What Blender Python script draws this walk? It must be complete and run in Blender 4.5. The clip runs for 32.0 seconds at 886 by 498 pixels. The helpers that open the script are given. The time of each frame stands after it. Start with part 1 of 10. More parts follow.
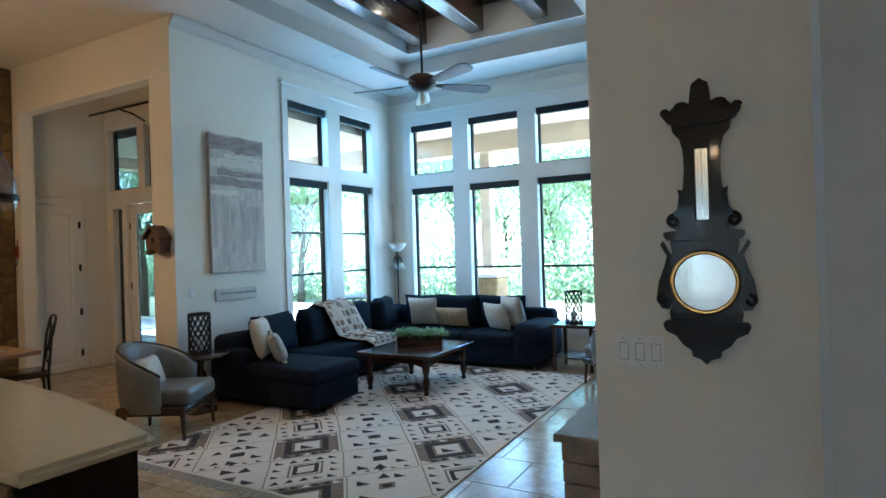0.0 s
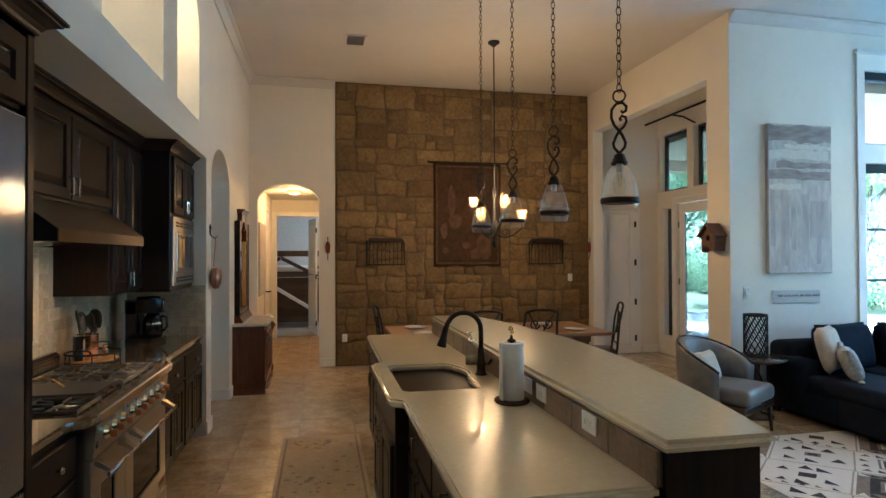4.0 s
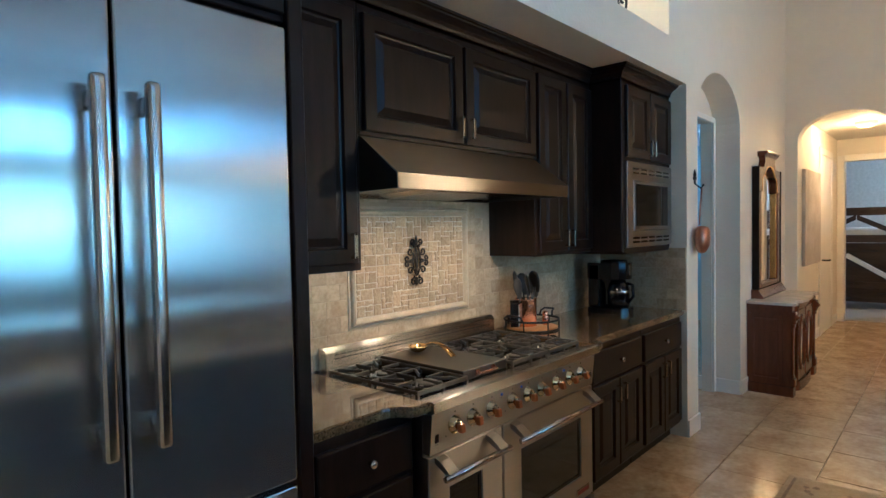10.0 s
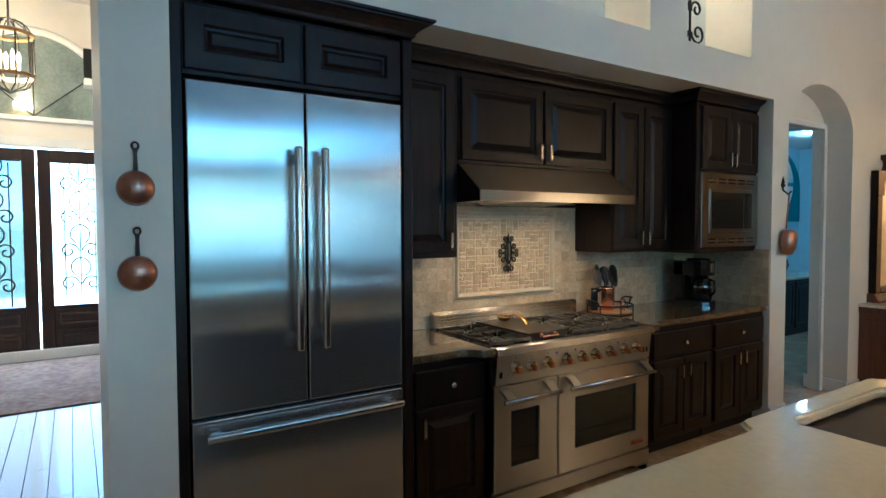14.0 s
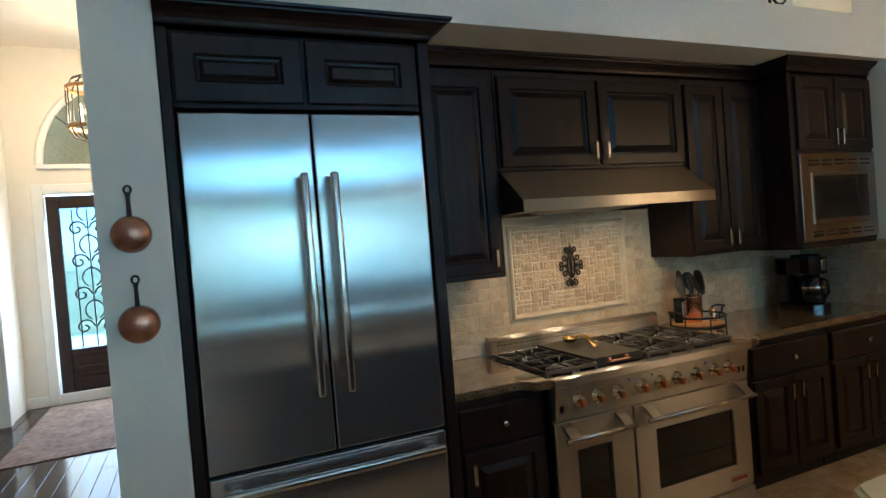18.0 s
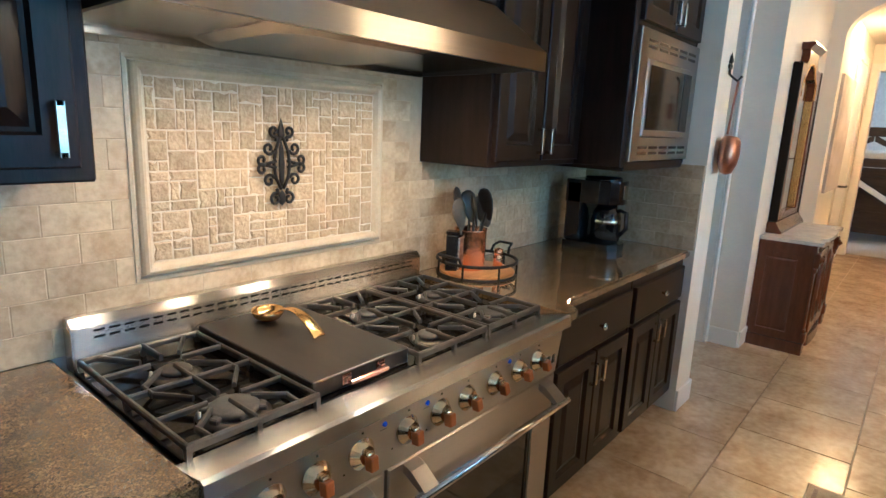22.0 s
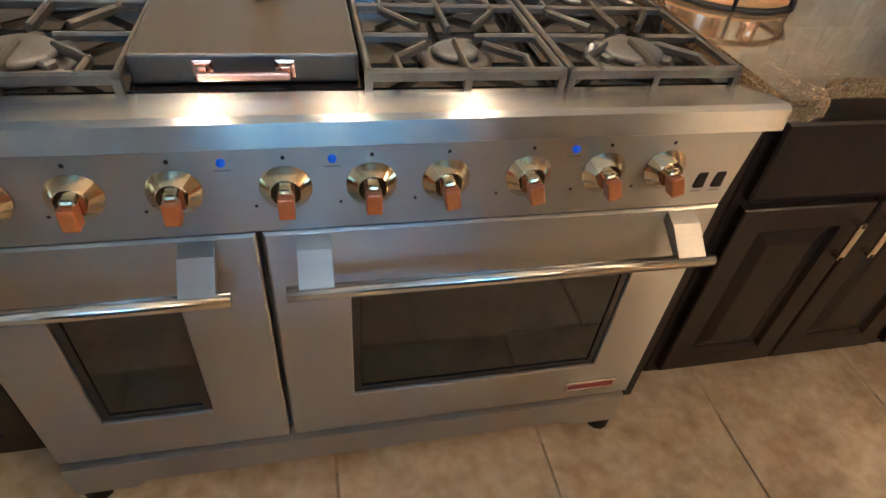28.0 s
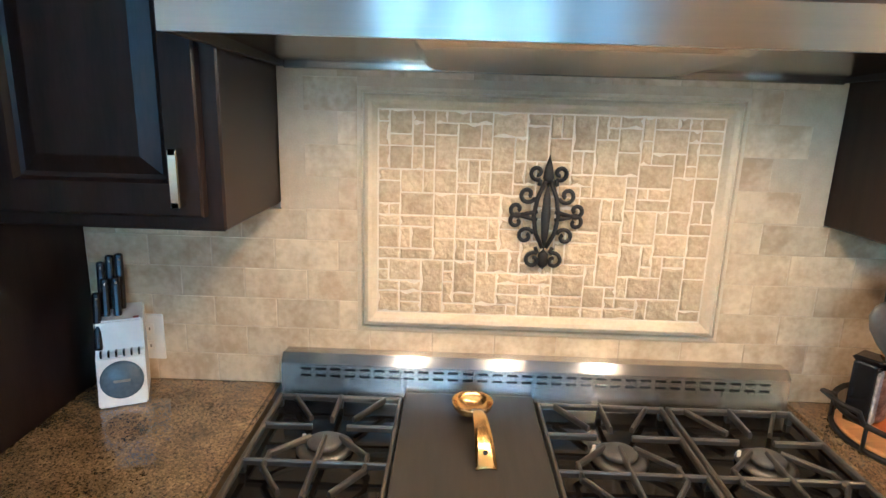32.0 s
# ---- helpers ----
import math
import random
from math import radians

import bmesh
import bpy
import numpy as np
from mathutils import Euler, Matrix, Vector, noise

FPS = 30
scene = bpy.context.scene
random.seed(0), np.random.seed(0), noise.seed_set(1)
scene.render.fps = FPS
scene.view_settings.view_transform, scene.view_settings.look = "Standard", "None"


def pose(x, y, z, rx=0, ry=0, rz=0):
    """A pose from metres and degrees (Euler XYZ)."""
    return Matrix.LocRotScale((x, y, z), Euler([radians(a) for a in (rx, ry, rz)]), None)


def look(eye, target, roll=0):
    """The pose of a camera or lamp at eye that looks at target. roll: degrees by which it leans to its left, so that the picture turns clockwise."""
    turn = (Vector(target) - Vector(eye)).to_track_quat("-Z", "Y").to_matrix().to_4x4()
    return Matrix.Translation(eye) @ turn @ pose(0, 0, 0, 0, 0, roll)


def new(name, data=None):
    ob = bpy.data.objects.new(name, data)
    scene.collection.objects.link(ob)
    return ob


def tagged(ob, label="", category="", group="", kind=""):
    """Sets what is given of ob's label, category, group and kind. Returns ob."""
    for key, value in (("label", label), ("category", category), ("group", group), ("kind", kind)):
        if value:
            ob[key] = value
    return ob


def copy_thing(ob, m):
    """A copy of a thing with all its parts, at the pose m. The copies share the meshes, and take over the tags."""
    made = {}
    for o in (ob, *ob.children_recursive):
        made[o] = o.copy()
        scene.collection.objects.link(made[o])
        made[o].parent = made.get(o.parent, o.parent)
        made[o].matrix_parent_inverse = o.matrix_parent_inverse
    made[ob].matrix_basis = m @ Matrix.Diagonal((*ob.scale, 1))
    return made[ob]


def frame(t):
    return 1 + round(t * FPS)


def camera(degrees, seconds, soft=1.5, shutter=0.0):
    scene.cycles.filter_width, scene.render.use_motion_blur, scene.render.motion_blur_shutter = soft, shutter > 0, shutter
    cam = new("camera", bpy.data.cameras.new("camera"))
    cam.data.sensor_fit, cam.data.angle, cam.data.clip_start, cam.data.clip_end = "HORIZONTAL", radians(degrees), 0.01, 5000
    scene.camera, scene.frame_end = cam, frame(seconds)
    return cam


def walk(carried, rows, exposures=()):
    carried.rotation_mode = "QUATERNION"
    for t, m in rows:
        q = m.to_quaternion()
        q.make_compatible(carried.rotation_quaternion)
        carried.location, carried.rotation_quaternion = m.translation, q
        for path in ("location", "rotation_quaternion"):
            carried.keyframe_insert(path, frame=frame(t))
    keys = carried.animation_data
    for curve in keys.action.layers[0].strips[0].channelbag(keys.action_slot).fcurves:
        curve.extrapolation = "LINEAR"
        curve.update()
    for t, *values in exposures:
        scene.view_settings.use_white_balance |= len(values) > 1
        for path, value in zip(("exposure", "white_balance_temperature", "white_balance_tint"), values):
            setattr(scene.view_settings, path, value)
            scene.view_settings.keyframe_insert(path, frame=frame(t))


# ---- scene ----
cam = camera(75.1, 32.0)
PATH = [
    (0, (0.868, 1.001, 1.614), (-0.101, 2.75, 1.615), -1.7),
    (0.5, (0.832, 0.993, 1.609), (-0.316, 2.631, 1.603), -1.6),
    (1, (0.791, 0.962, 1.606), (-0.54, 2.454, 1.617), -1.1),
    (1.5, (0.793, 0.921, 1.617), (-0.699, 2.252, 1.653), -1.0),
    (2, (0.763, 0.89, 1.614), (-0.847, 2.075, 1.661), -0.9),
    (2.5, (0.748, 0.856, 1.618), (-0.968, 1.88, 1.676), -1.3),
    (3, (0.733, 0.821, 1.617), (-1.071, 1.681, 1.68), -1.1),
    (3.5, (0.724, 0.787, 1.619), (-1.148, 1.491, 1.669), -1.2),
    (4, (0.711, 0.767, 1.613), (-1.246, 1.181, 1.638), -0.2),
    (4.5, (0.681, 0.743, 1.582), (-1.303, 0.988, 1.546), 0.9),
    (6.5, (0.062, 0.911, 1.54), (-1.935, 0.89, 1.448), 3.2),
    (7, (-0.093, 0.927, 1.542), (-2.09, 0.867, 1.457), 2.7),
    (7.5, (-0.214, 0.926, 1.558), (-2.209, 0.809, 1.472), 2.6),
    (8, (-0.319, 0.959, 1.559), (-2.296, 0.668, 1.463), 2.4),
    (8.5, (-0.426, 0.999, 1.537), (-2.36, 0.502, 1.425), 2.0),
    (9, (-0.548, 1.015, 1.524), (-2.404, 0.278, 1.408), 1.2),
    (9.5, (-0.642, 1.062, 1.554), (-2.367, 0.057, 1.444), 0.1),
    (10, (-0.648, 1.182, 1.532), (-2.137, -0.15, 1.46), -1.1),
    (10.5, (-0.632, 1.272, 1.543), (-1.924, -0.253, 1.493), -1.4),
    (11, (-0.536, 1.371, 1.561), (-1.798, -0.181, 1.575), -1.3),
    (11.5, (-0.43, 1.46, 1.53), (-1.714, -0.073, 1.493), -0.7),
    (12, (-0.408, 1.549, 1.545), (-1.742, 0.059, 1.549), 0.6),
    (12.5, (-0.415, 1.719, 1.54), (-1.637, 0.136, 1.543), 0.5),
    (13, (-0.395, 1.896, 1.532), (-1.541, 0.257, 1.521), -0.0),
    (13.5, (-0.328, 2.03, 1.517), (-1.411, 0.35, 1.447), -0.4),
    (14, (-0.298, 2.121, 1.55), (-1.38, 0.44, 1.47), -0.2),
    (14.5, (-0.406, 2.303, 1.55), (-1.417, 0.58, 1.449), 0.6),
    (16.5, (-0.944, 2.526, 1.576), (-1.806, 0.721, 1.55), -0.6),
    (17, (-0.849, 2.431, 1.595), (-1.677, 0.61, 1.566), -2.9),
    (17.5, (-0.688, 2.241, 1.603), (-1.487, 0.408, 1.55), -3.9),
    (18, (-0.684, 1.985, 1.592), (-1.478, 0.152, 1.555), -4.6),
    (18.5, (-0.683, 1.747, 1.574), (-1.511, -0.073, 1.511), -2.4),
    (19, (-0.672, 1.47, 1.591), (-1.733, -0.224, 1.564), -1.4),
    (19.5, (-0.772, 1.208, 1.56), (-2.042, -0.338, 1.543), -2.5),
    (20, (-0.924, 0.962, 1.571), (-2.328, -0.458, 1.467), -1.1),
    (20.5, (-1.058, 0.766, 1.546), (-2.542, -0.554, 1.307), 0.1),
    (21, (-1.22, 0.643, 1.534), (-2.766, -0.574, 1.177), 2.5),
    (21.5, (-1.506, 0.633, 1.516), (-3.033, -0.599, 1.13), 3.0),
    (22, (-1.717, 0.629, 1.506), (-3.221, -0.621, 1.085), 2.5),
    (22.5, (-1.931, 0.582, 1.536), (-3.381, -0.738, 1.142), 3.4),
    (23, (-2.125, 0.515, 1.521), (-3.297, -1.026, 1.019), 5.2),
    (23.5, (-2.295, 0.496, 1.504), (-3.101, -1.233, 0.903), 6.0),
    (24, (-2.403, 0.444, 1.478), (-3.084, -1.302, 0.779), 6.0),
    (24.5, (-2.486, 0.448, 1.457), (-2.778, -1.347, 0.625), 4.1),
    (25, (-2.560, 0.466, 1.424), (-2.615, -1.289, 0.466), 2.4),
    (25.5, (-2.579, 0.470, 1.378), (-2.656, -1.213, 0.300), 2.5),
    (26, (-2.589, 0.475, 1.318), (-2.749, -1.121, 0.124), 3.3),
    (26.5, (-2.606, 0.453, 1.296), (-2.781, -1.047, -0.014), 3.7),
    (28.5, (-2.686, 0.467, 1.283), (-3.127, -0.971, -0.035), 6.7),
    (29, (-2.654, 0.437, 1.330), (-3.007, -1.102, 0.102), 5.7),
    (29.5, (-2.623, 0.424, 1.382), (-2.839, -1.250, 0.309), 3.6),
    (30, (-2.576, 0.432, 1.451), (-2.648, -1.330, 0.507), 2.3),
    (30.5, (-2.576, 0.427, 1.476), (-2.598, -1.394, 0.650), 0.8),
    (31, (-2.561, 0.420, 1.486), (-2.539, -1.432, 0.732), 0.4),
    (31.5, (-2.539, 0.417, 1.541), (-2.507, -1.480, 0.907), 1.2),
    (32, (-2.536, 0.421, 1.596), (-2.512, -1.523, 1.128), 1.8),
]
walk(cam, [(t, look(eye, target, roll)) for t, eye, target, roll in PATH], [(0.0, 3.95, 4650, 0), (1.0, 3.82, 4550, 0), (2.0, 3.75, 4520, 0), (3.0, 3.95, 4550, 0), (4.0, 4.4, 4600, 0), (7.0, 4.95, 4450, 0), (8.0, 5.05, 4300, 0), (9.0, 4.95, 4150, 0), (10.0, 4.8, 4080, -2), (12.0, 4.65, 3980, -4), (14.0, 4.5, 4250, -4), (18.0, 4.45, 4550, -4), (20.0, 4.75, 4150, -4), (22.0, 5.48, 4150, -1), (23.0, 5.52, 4270, -1), (24.0, 5.6, 4280, -1), (26.0, 5.7, 4270, -1), (28.5, 6.0, 4180, -1), (29.0, 6.05, 3900, -1), (30.0, 5.85, 3900, -1), (32.0, 5.55, 4260, 0)])

# ---- world, sun, exposure ----
SUN_EL, SUN_AZ = 58.0, 285.0
world = bpy.data.worlds.new("sky")
scene.world = world
world.use_nodes = True
wn = world.node_tree
sky = wn.nodes.new("ShaderNodeTexSky")
sky.sky_type, sky.sun_disc = "NISHITA", False
sky.sun_elevation, sky.sun_rotation = radians(SUN_EL), radians(SUN_AZ)
wn.nodes["Background"].inputs["Strength"].default_value = 0.15
wn.links.new(sky.outputs["Color"], wn.nodes["Background"].inputs["Color"])

sun_data = bpy.data.lights.new("sun", "SUN")
sun_data.energy, sun_data.angle, sun_data.color = 5.0, radians(0.5), (1.0, 0.95, 0.86)
sun = new("sun", sun_data)
sun_dir = Vector((math.sin(radians(SUN_AZ)) * math.cos(radians(SUN_EL)), math.cos(radians(SUN_AZ)) * math.cos(radians(SUN_EL)), math.sin(radians(SUN_EL))))
sun.matrix_world = look(sun_dir * 40, (0, 0, 0))


def bulb(name, place, watts, colour=(1.0, 0.66, 0.36), radius=0.03, kind="POINT", target=None, spread=100, blend=0.6):
    data = bpy.data.lights.new(name, kind)
    data.energy, data.color = watts, colour
    data.shadow_soft_size = radius
    ob = new(name, data)
    if kind == "SPOT":
        data.spot_size, data.spot_blend = radians(spread), blend
        ob.matrix_world = look(place, target)
    else:
        ob.location = place
    return ob

# ---- materials ----
def surface(name, a, b, scale=6.0, rough=(0.5, 0.7), metal=0.0, bump=0.15, bump_scale=120.0, depth=0.002, stretch=(1, 1, 1),
            piece=0.0, fine=0.35, fine_scale=9.0, coat=0.0, low=0.35, high=0.65, sheen=0.0, aniso=0.0, spec=0.5, grain=(1, 0, 0), coat_rough=0.08):
    m = bpy.data.materials.new(name)
    m.use_nodes = True
    nt = m.node_tree
    n, l = nt.nodes, nt.links
    p = n["Principled BSDF"]
    tc = n.new("ShaderNodeTexCoord")
    mp = n.new("ShaderNodeMapping")
    mp.inputs["Scale"].default_value = stretch
    l.new(tc.outputs["Object"], mp.inputs["Vector"])
    src = mp.outputs["Vector"]
    info = None
    if piece:
        info = n.new("ShaderNodeObjectInfo")
        add = n.new("ShaderNodeVectorMath")
        add.operation = "MULTIPLY_ADD"
        add.inputs[1].default_value = (37.0, 53.0, 71.0)
        l.new(info.outputs["Random"], add.inputs[0])
        l.new(src, add.inputs[2])
        src = add.outputs["Vector"]
    n1 = n.new("ShaderNodeTexNoise")
    n1.inputs["Scale"].default_value, n1.inputs["Detail"].default_value = scale, 5.0
    n2 = n.new("ShaderNodeTexNoise")
    n2.inputs["Scale"].default_value, n2.inputs["Detail"].default_value = scale * fine_scale, 4.0
    mix = n.new("ShaderNodeMix")
    mix.inputs["Factor"].default_value = fine
    l.new(src, n1.inputs["Vector"])
    l.new(src, n2.inputs["Vector"])
    l.new(n1.outputs["Fac"], mix.inputs[2])
    l.new(n2.outputs["Fac"], mix.inputs[3])
    ramp = n.new("ShaderNodeValToRGB")
    ramp.color_ramp.elements[0].position, ramp.color_ramp.elements[1].position = low, high
    ramp.color_ramp.elements[0].color, ramp.color_ramp.elements[1].color = (*a, 1), (*b, 1)
    l.new(mix.outputs[0], ramp.inputs["Fac"])
    colour = ramp.outputs["Color"]
    if piece:
        hsv = n.new("ShaderNodeHueSaturation")
        val = n.new("ShaderNodeMapRange")
        val.inputs["To Min"].default_value, val.inputs["To Max"].default_value = 1 - piece, 1 + piece
        l.new(info.outputs["Random"], val.inputs["Value"])
        l.new(val.outputs["Result"], hsv.inputs["Value"])
        l.new(colour, hsv.inputs["Color"])
        colour = hsv.outputs["Color"]
    l.new(colour, p.inputs["Base Color"])
    rr = n.new("ShaderNodeMapRange")
    rr.inputs["To Min"].default_value, rr.inputs["To Max"].default_value = rough
    l.new(mix.outputs[0], rr.inputs["Value"])
    l.new(rr.outputs["Result"], p.inputs["Roughness"])
    p.inputs["Metallic"].default_value = metal
    p.inputs["Specular IOR Level"].default_value = spec
    p.inputs["Coat Weight"].default_value = coat
    p.inputs["Coat Roughness"].default_value = coat_rough
    if sheen:
        p.inputs["Sheen Weight"].default_value = sheen
    if bump:
        n3 = n.new("ShaderNodeTexNoise")
        n3.inputs["Scale"].default_value, n3.inputs["Detail"].default_value = bump_scale, 3.0
        l.new(src, n3.inputs["Vector"])
        bp = n.new("ShaderNodeBump")
        bp.inputs["Strength"].default_value, bp.inputs["Distance"].default_value = bump, depth
        l.new(n3.outputs["Fac"], bp.inputs["Height"])
        l.new(bp.outputs["Normal"], p.inputs["Normal"])
    if aniso:
        p.inputs["Anisotropic"].default_value = aniso
        tg = n.new("ShaderNodeCombineXYZ")
        for k in range(3):
            tg.inputs[k].default_value = grain[k]
        l.new(tg.outputs["Vector"], p.inputs["Tangent"])
    return m


def granite(name):
    """Polished granite: golden, brown and near-black grains of a few millimetres, clouded on a larger scale."""
    m = surface(name, (0.075, 0.051, 0.027), (0.27, 0.195, 0.102), 150, (0.05, 0.09), bump=0, fine=0.55, fine_scale=2.6, coat=1.0, coat_rough=0.03, low=0.36, high=0.62)
    n, l = m.node_tree.nodes, m.node_tree.links
    p = n["Principled BSDF"]
    base = p.inputs["Base Color"].links[0].from_socket
    tc = n.new("ShaderNodeTexCoord")
    cell = n.new("ShaderNodeTexVoronoi")
    cell.inputs["Scale"].default_value = 300
    cloud = n.new("ShaderNodeTexNoise")
    cloud.inputs["Scale"].default_value, cloud.inputs["Detail"].default_value = 14, 4
    for t in (cell, cloud):
        l.new(tc.outputs["Object"], t.inputs["Vector"])
    grain = n.new("ShaderNodeValToRGB")
    e = grain.color_ramp.elements
    e[0].position, e[0].color = 0.14, (0.30, 0.27, 0.24, 1)
    e[1].position, e[1].color = 0.30, (0.85, 0.80, 0.72, 1)
    more = e.new(0.80)
    more.color = (1.25, 1.15, 1.0, 1)
    l.new(cell.outputs["Color"], grain.inputs["Fac"])
    tone = n.new("ShaderNodeMapRange")
    tone.inputs["From Min"].default_value, tone.inputs["From Max"].default_value = 0.3, 0.7
    tone.inputs["To Min"].default_value, tone.inputs["To Max"].default_value = 0.62, 1.3
    l.new(cloud.outputs["Fac"], tone.inputs["Value"])
    a = n.new("ShaderNodeVectorMath")
    a.operation = "MULTIPLY"
    b = n.new("ShaderNodeVectorMath")
    b.operation = "SCALE"
    l.new(base, a.inputs[0])
    l.new(grain.outputs["Color"], a.inputs[1])
    l.new(a.outputs["Vector"], b.inputs[0])
    l.new(tone.outputs["Result"], b.inputs["Scale"])
    l.new(b.outputs["Vector"], p.inputs["Base Color"])
    return m


def glow(name, colour, strength):
    m = bpy.data.materials.new(name)
    m.use_nodes = True
    p = m.node_tree.nodes["Principled BSDF"]
    p.inputs["Base Color"].default_value = (*colour, 1)
    p.inputs["Emission Color"].default_value = (*colour, 1)
    p.inputs["Emission Strength"].default_value = strength
    return m


def veiled(m, share, colour):
    """Mixes a share of light scattered through the sheet into a material."""
    n, l = m.node_tree.nodes, m.node_tree.links
    out = n["Material Output"].inputs["Surface"]
    before = out.links[0].from_socket
    tl = n.new("ShaderNodeBsdfTranslucent")
    tl.inputs["Color"].default_value = (*colour, 1)
    mx = n.new("ShaderNodeMixShader")
    mx.inputs["Fac"].default_value = share
    l.new(before, mx.inputs[1])
    l.new(tl.outputs[0], mx.inputs[2])
    l.new(mx.outputs[0], out)
    return m


def pane_glass(name, tint=(1, 1, 1), gloss_rough=0.0, ior=1.45):
    """Thin clear glass: lets light straight through and mirrors by its angle."""
    m = bpy.data.materials.new(name)
    m.use_nodes = True
    nt = m.node_tree
    n, l = nt.nodes, nt.links
    n.remove(n["Principled BSDF"])
    tr = n.new("ShaderNodeBsdfTransparent")
    tr.inputs["Color"].default_value = (*tint, 1)
    gl = n.new("ShaderNodeBsdfGlossy")
    gl.inputs["Roughness"].default_value = gloss_rough
    lw = n.new("ShaderNodeLayerWeight")
    lw.inputs["Blend"].default_value = 0.5
    pw = n.new("ShaderNodeMath")
    pw.operation, pw.inputs[1].default_value = "POWER", 4.5
    fr = n.new("ShaderNodeMapRange")
    fr.inputs["To Min"].default_value, fr.inputs["To Max"].default_value = ((ior - 1) / (ior + 1)) ** 2, 0.9
    l.new(lw.outputs["Facing"], pw.inputs[0])
    l.new(pw.outputs[0], fr.inputs["Value"])
    mx = n.new("ShaderNodeMixShader")
    l.new(fr.outputs["Result"], mx.inputs["Fac"])
    l.new(tr.outputs[0], mx.inputs[1])
    l.new(gl.outputs[0], mx.inputs[2])
    l.new(mx.outputs[0], n["Material Output"].inputs["Surface"])
    return m


WALL = surface("wall_paint", (0.75, 0.71, 0.63), (0.79, 0.75, 0.67), 1.5, (0.55, 0.7), bump=0.4, bump_scale=48, depth=0.005)
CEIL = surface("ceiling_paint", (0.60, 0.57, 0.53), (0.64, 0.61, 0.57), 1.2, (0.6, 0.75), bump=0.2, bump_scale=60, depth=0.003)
TRIM = surface("trim_paint", (0.78, 0.77, 0.74), (0.82, 0.81, 0.78), 3, (0.3, 0.42), bump=0.05)
NICHE = surface("niche_paint", (0.78, 0.75, 0.68), (0.82, 0.79, 0.72), 2, (0.5, 0.65), bump=0.2, bump_scale=70)
WHITE_PLASTIC = surface("white_plastic", (0.75, 0.75, 0.74), (0.8, 0.8, 0.79), 20, (0.25, 0.35), bump=0)
CAB = surface("espresso_wood", (0.010, 0.0065, 0.005), (0.024, 0.014, 0.0105), 5, (0.26, 0.4), bump=0.12, bump_scale=90, depth=0.001, stretch=(6, 6, 0.7), coat=0.0, spec=0.22)
# near-black: the shade of gaps and recesses is put into this colour
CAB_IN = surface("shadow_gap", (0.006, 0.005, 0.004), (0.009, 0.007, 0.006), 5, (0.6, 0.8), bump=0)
STEEL = surface("brushed_steel", (0.42, 0.42, 0.42), (0.45, 0.45, 0.45), 60, (0.18, 0.19), 0.88, bump=0, stretch=(0.02, 1, 1), aniso=1.0, grain=(1, 0, 0))
STEEL_H = surface("satin_steel", (0.43, 0.405, 0.37), (0.45, 0.425, 0.39), 150, (0.30, 0.31), 1.0, bump=0, stretch=(0.02, 1, 1), aniso=1.0, grain=(0, 0.5, 1))
STEEL_BAR = surface("satin_handle_steel", (0.52, 0.51, 0.49), (0.55, 0.54, 0.52), 90, (0.38, 0.42), 1.0, bump=0)
STEEL_RAIL = surface("bright_satin_steel", (0.58, 0.56, 0.53), (0.60, 0.58, 0.55), 150, (0.27, 0.27), 1.0, bump=0, stretch=(0.02, 1, 1), aniso=1.0, grain=(0, 0.5, 1))
STEEL_BAR = surface("polished_steel_bar", (0.60, 0.59, 0.57), (0.66, 0.65, 0.63), 60, (0.16, 0.22), 1.0, bump=0, stretch=(0.02, 1, 1))
STEEL_HOOD = surface("brown_satin_steel", (0.42, 0.395, 0.36), (0.45, 0.42, 0.385), 150, (0.28, 0.28), 1.0, bump=0, stretch=(0.02, 1, 1), aniso=1.0, grain=(0, 0.5, 1))
STEEL_LINER = surface("hood_liner_steel", (0.36, 0.32, 0.27), (0.40, 0.36, 0.30), 60, (0.20, 0.26), 1.0, bump=0, stretch=(0.05, 1, 1), aniso=0.6, grain=(0, 1, 0))
CHROME = surface("polished_nickel", (0.62, 0.57, 0.48), (0.72, 0.67, 0.58), 8, (0.1, 0.2), 1.0, bump=0)
BRASS = surface("gold_brass", (0.72, 0.46, 0.14), (0.86, 0.58, 0.22), 20, (0.16, 0.28), 1.0, bump=0.2, bump_scale=160, depth=0.002)
KNOB = surface("brass_toned_nickel", (0.60, 0.50, 0.32), (0.68, 0.57, 0.38), 8, (0.13, 0.16), 1.0, bump=0)
UTENSIL = surface("olive_black_nylon", (0.012, 0.012, 0.011), (0.035, 0.032, 0.026), 10, (0.35, 0.5), bump=0)
NYLON = surface("grey_nylon", (0.075, 0.065, 0.05), (0.14, 0.125, 0.10), 10, (0.4, 0.55), bump=0)
COPPER = surface("hammered_copper", (0.84, 0.47, 0.28), (0.90, 0.54, 0.34), 12, (0.11, 0.15), 1.0, bump=0.35, bump_scale=85, depth=0.002)
COPPER_OLD = surface("old_copper", (0.34, 0.17, 0.115), (0.52, 0.28, 0.19), 18, (0.24, 0.36), 1.0, bump=0.2, bump_scale=80)
ROSE = surface("rose_copper", (0.80, 0.47, 0.36), (0.88, 0.55, 0.44), 10, (0.08, 0.16), 1.0, bump=0)
IRON = surface("black_iron", (0.012, 0.011, 0.010), (0.026, 0.024, 0.022), 20, (0.45, 0.65), 0.4, bump=0.25, bump_scale=150)
IRON_WARM = surface("bronze_iron", (0.022, 0.014, 0.010), (0.045, 0.03, 0.022), 20, (0.38, 0.55), 0.6, bump=0.2, bump_scale=150)
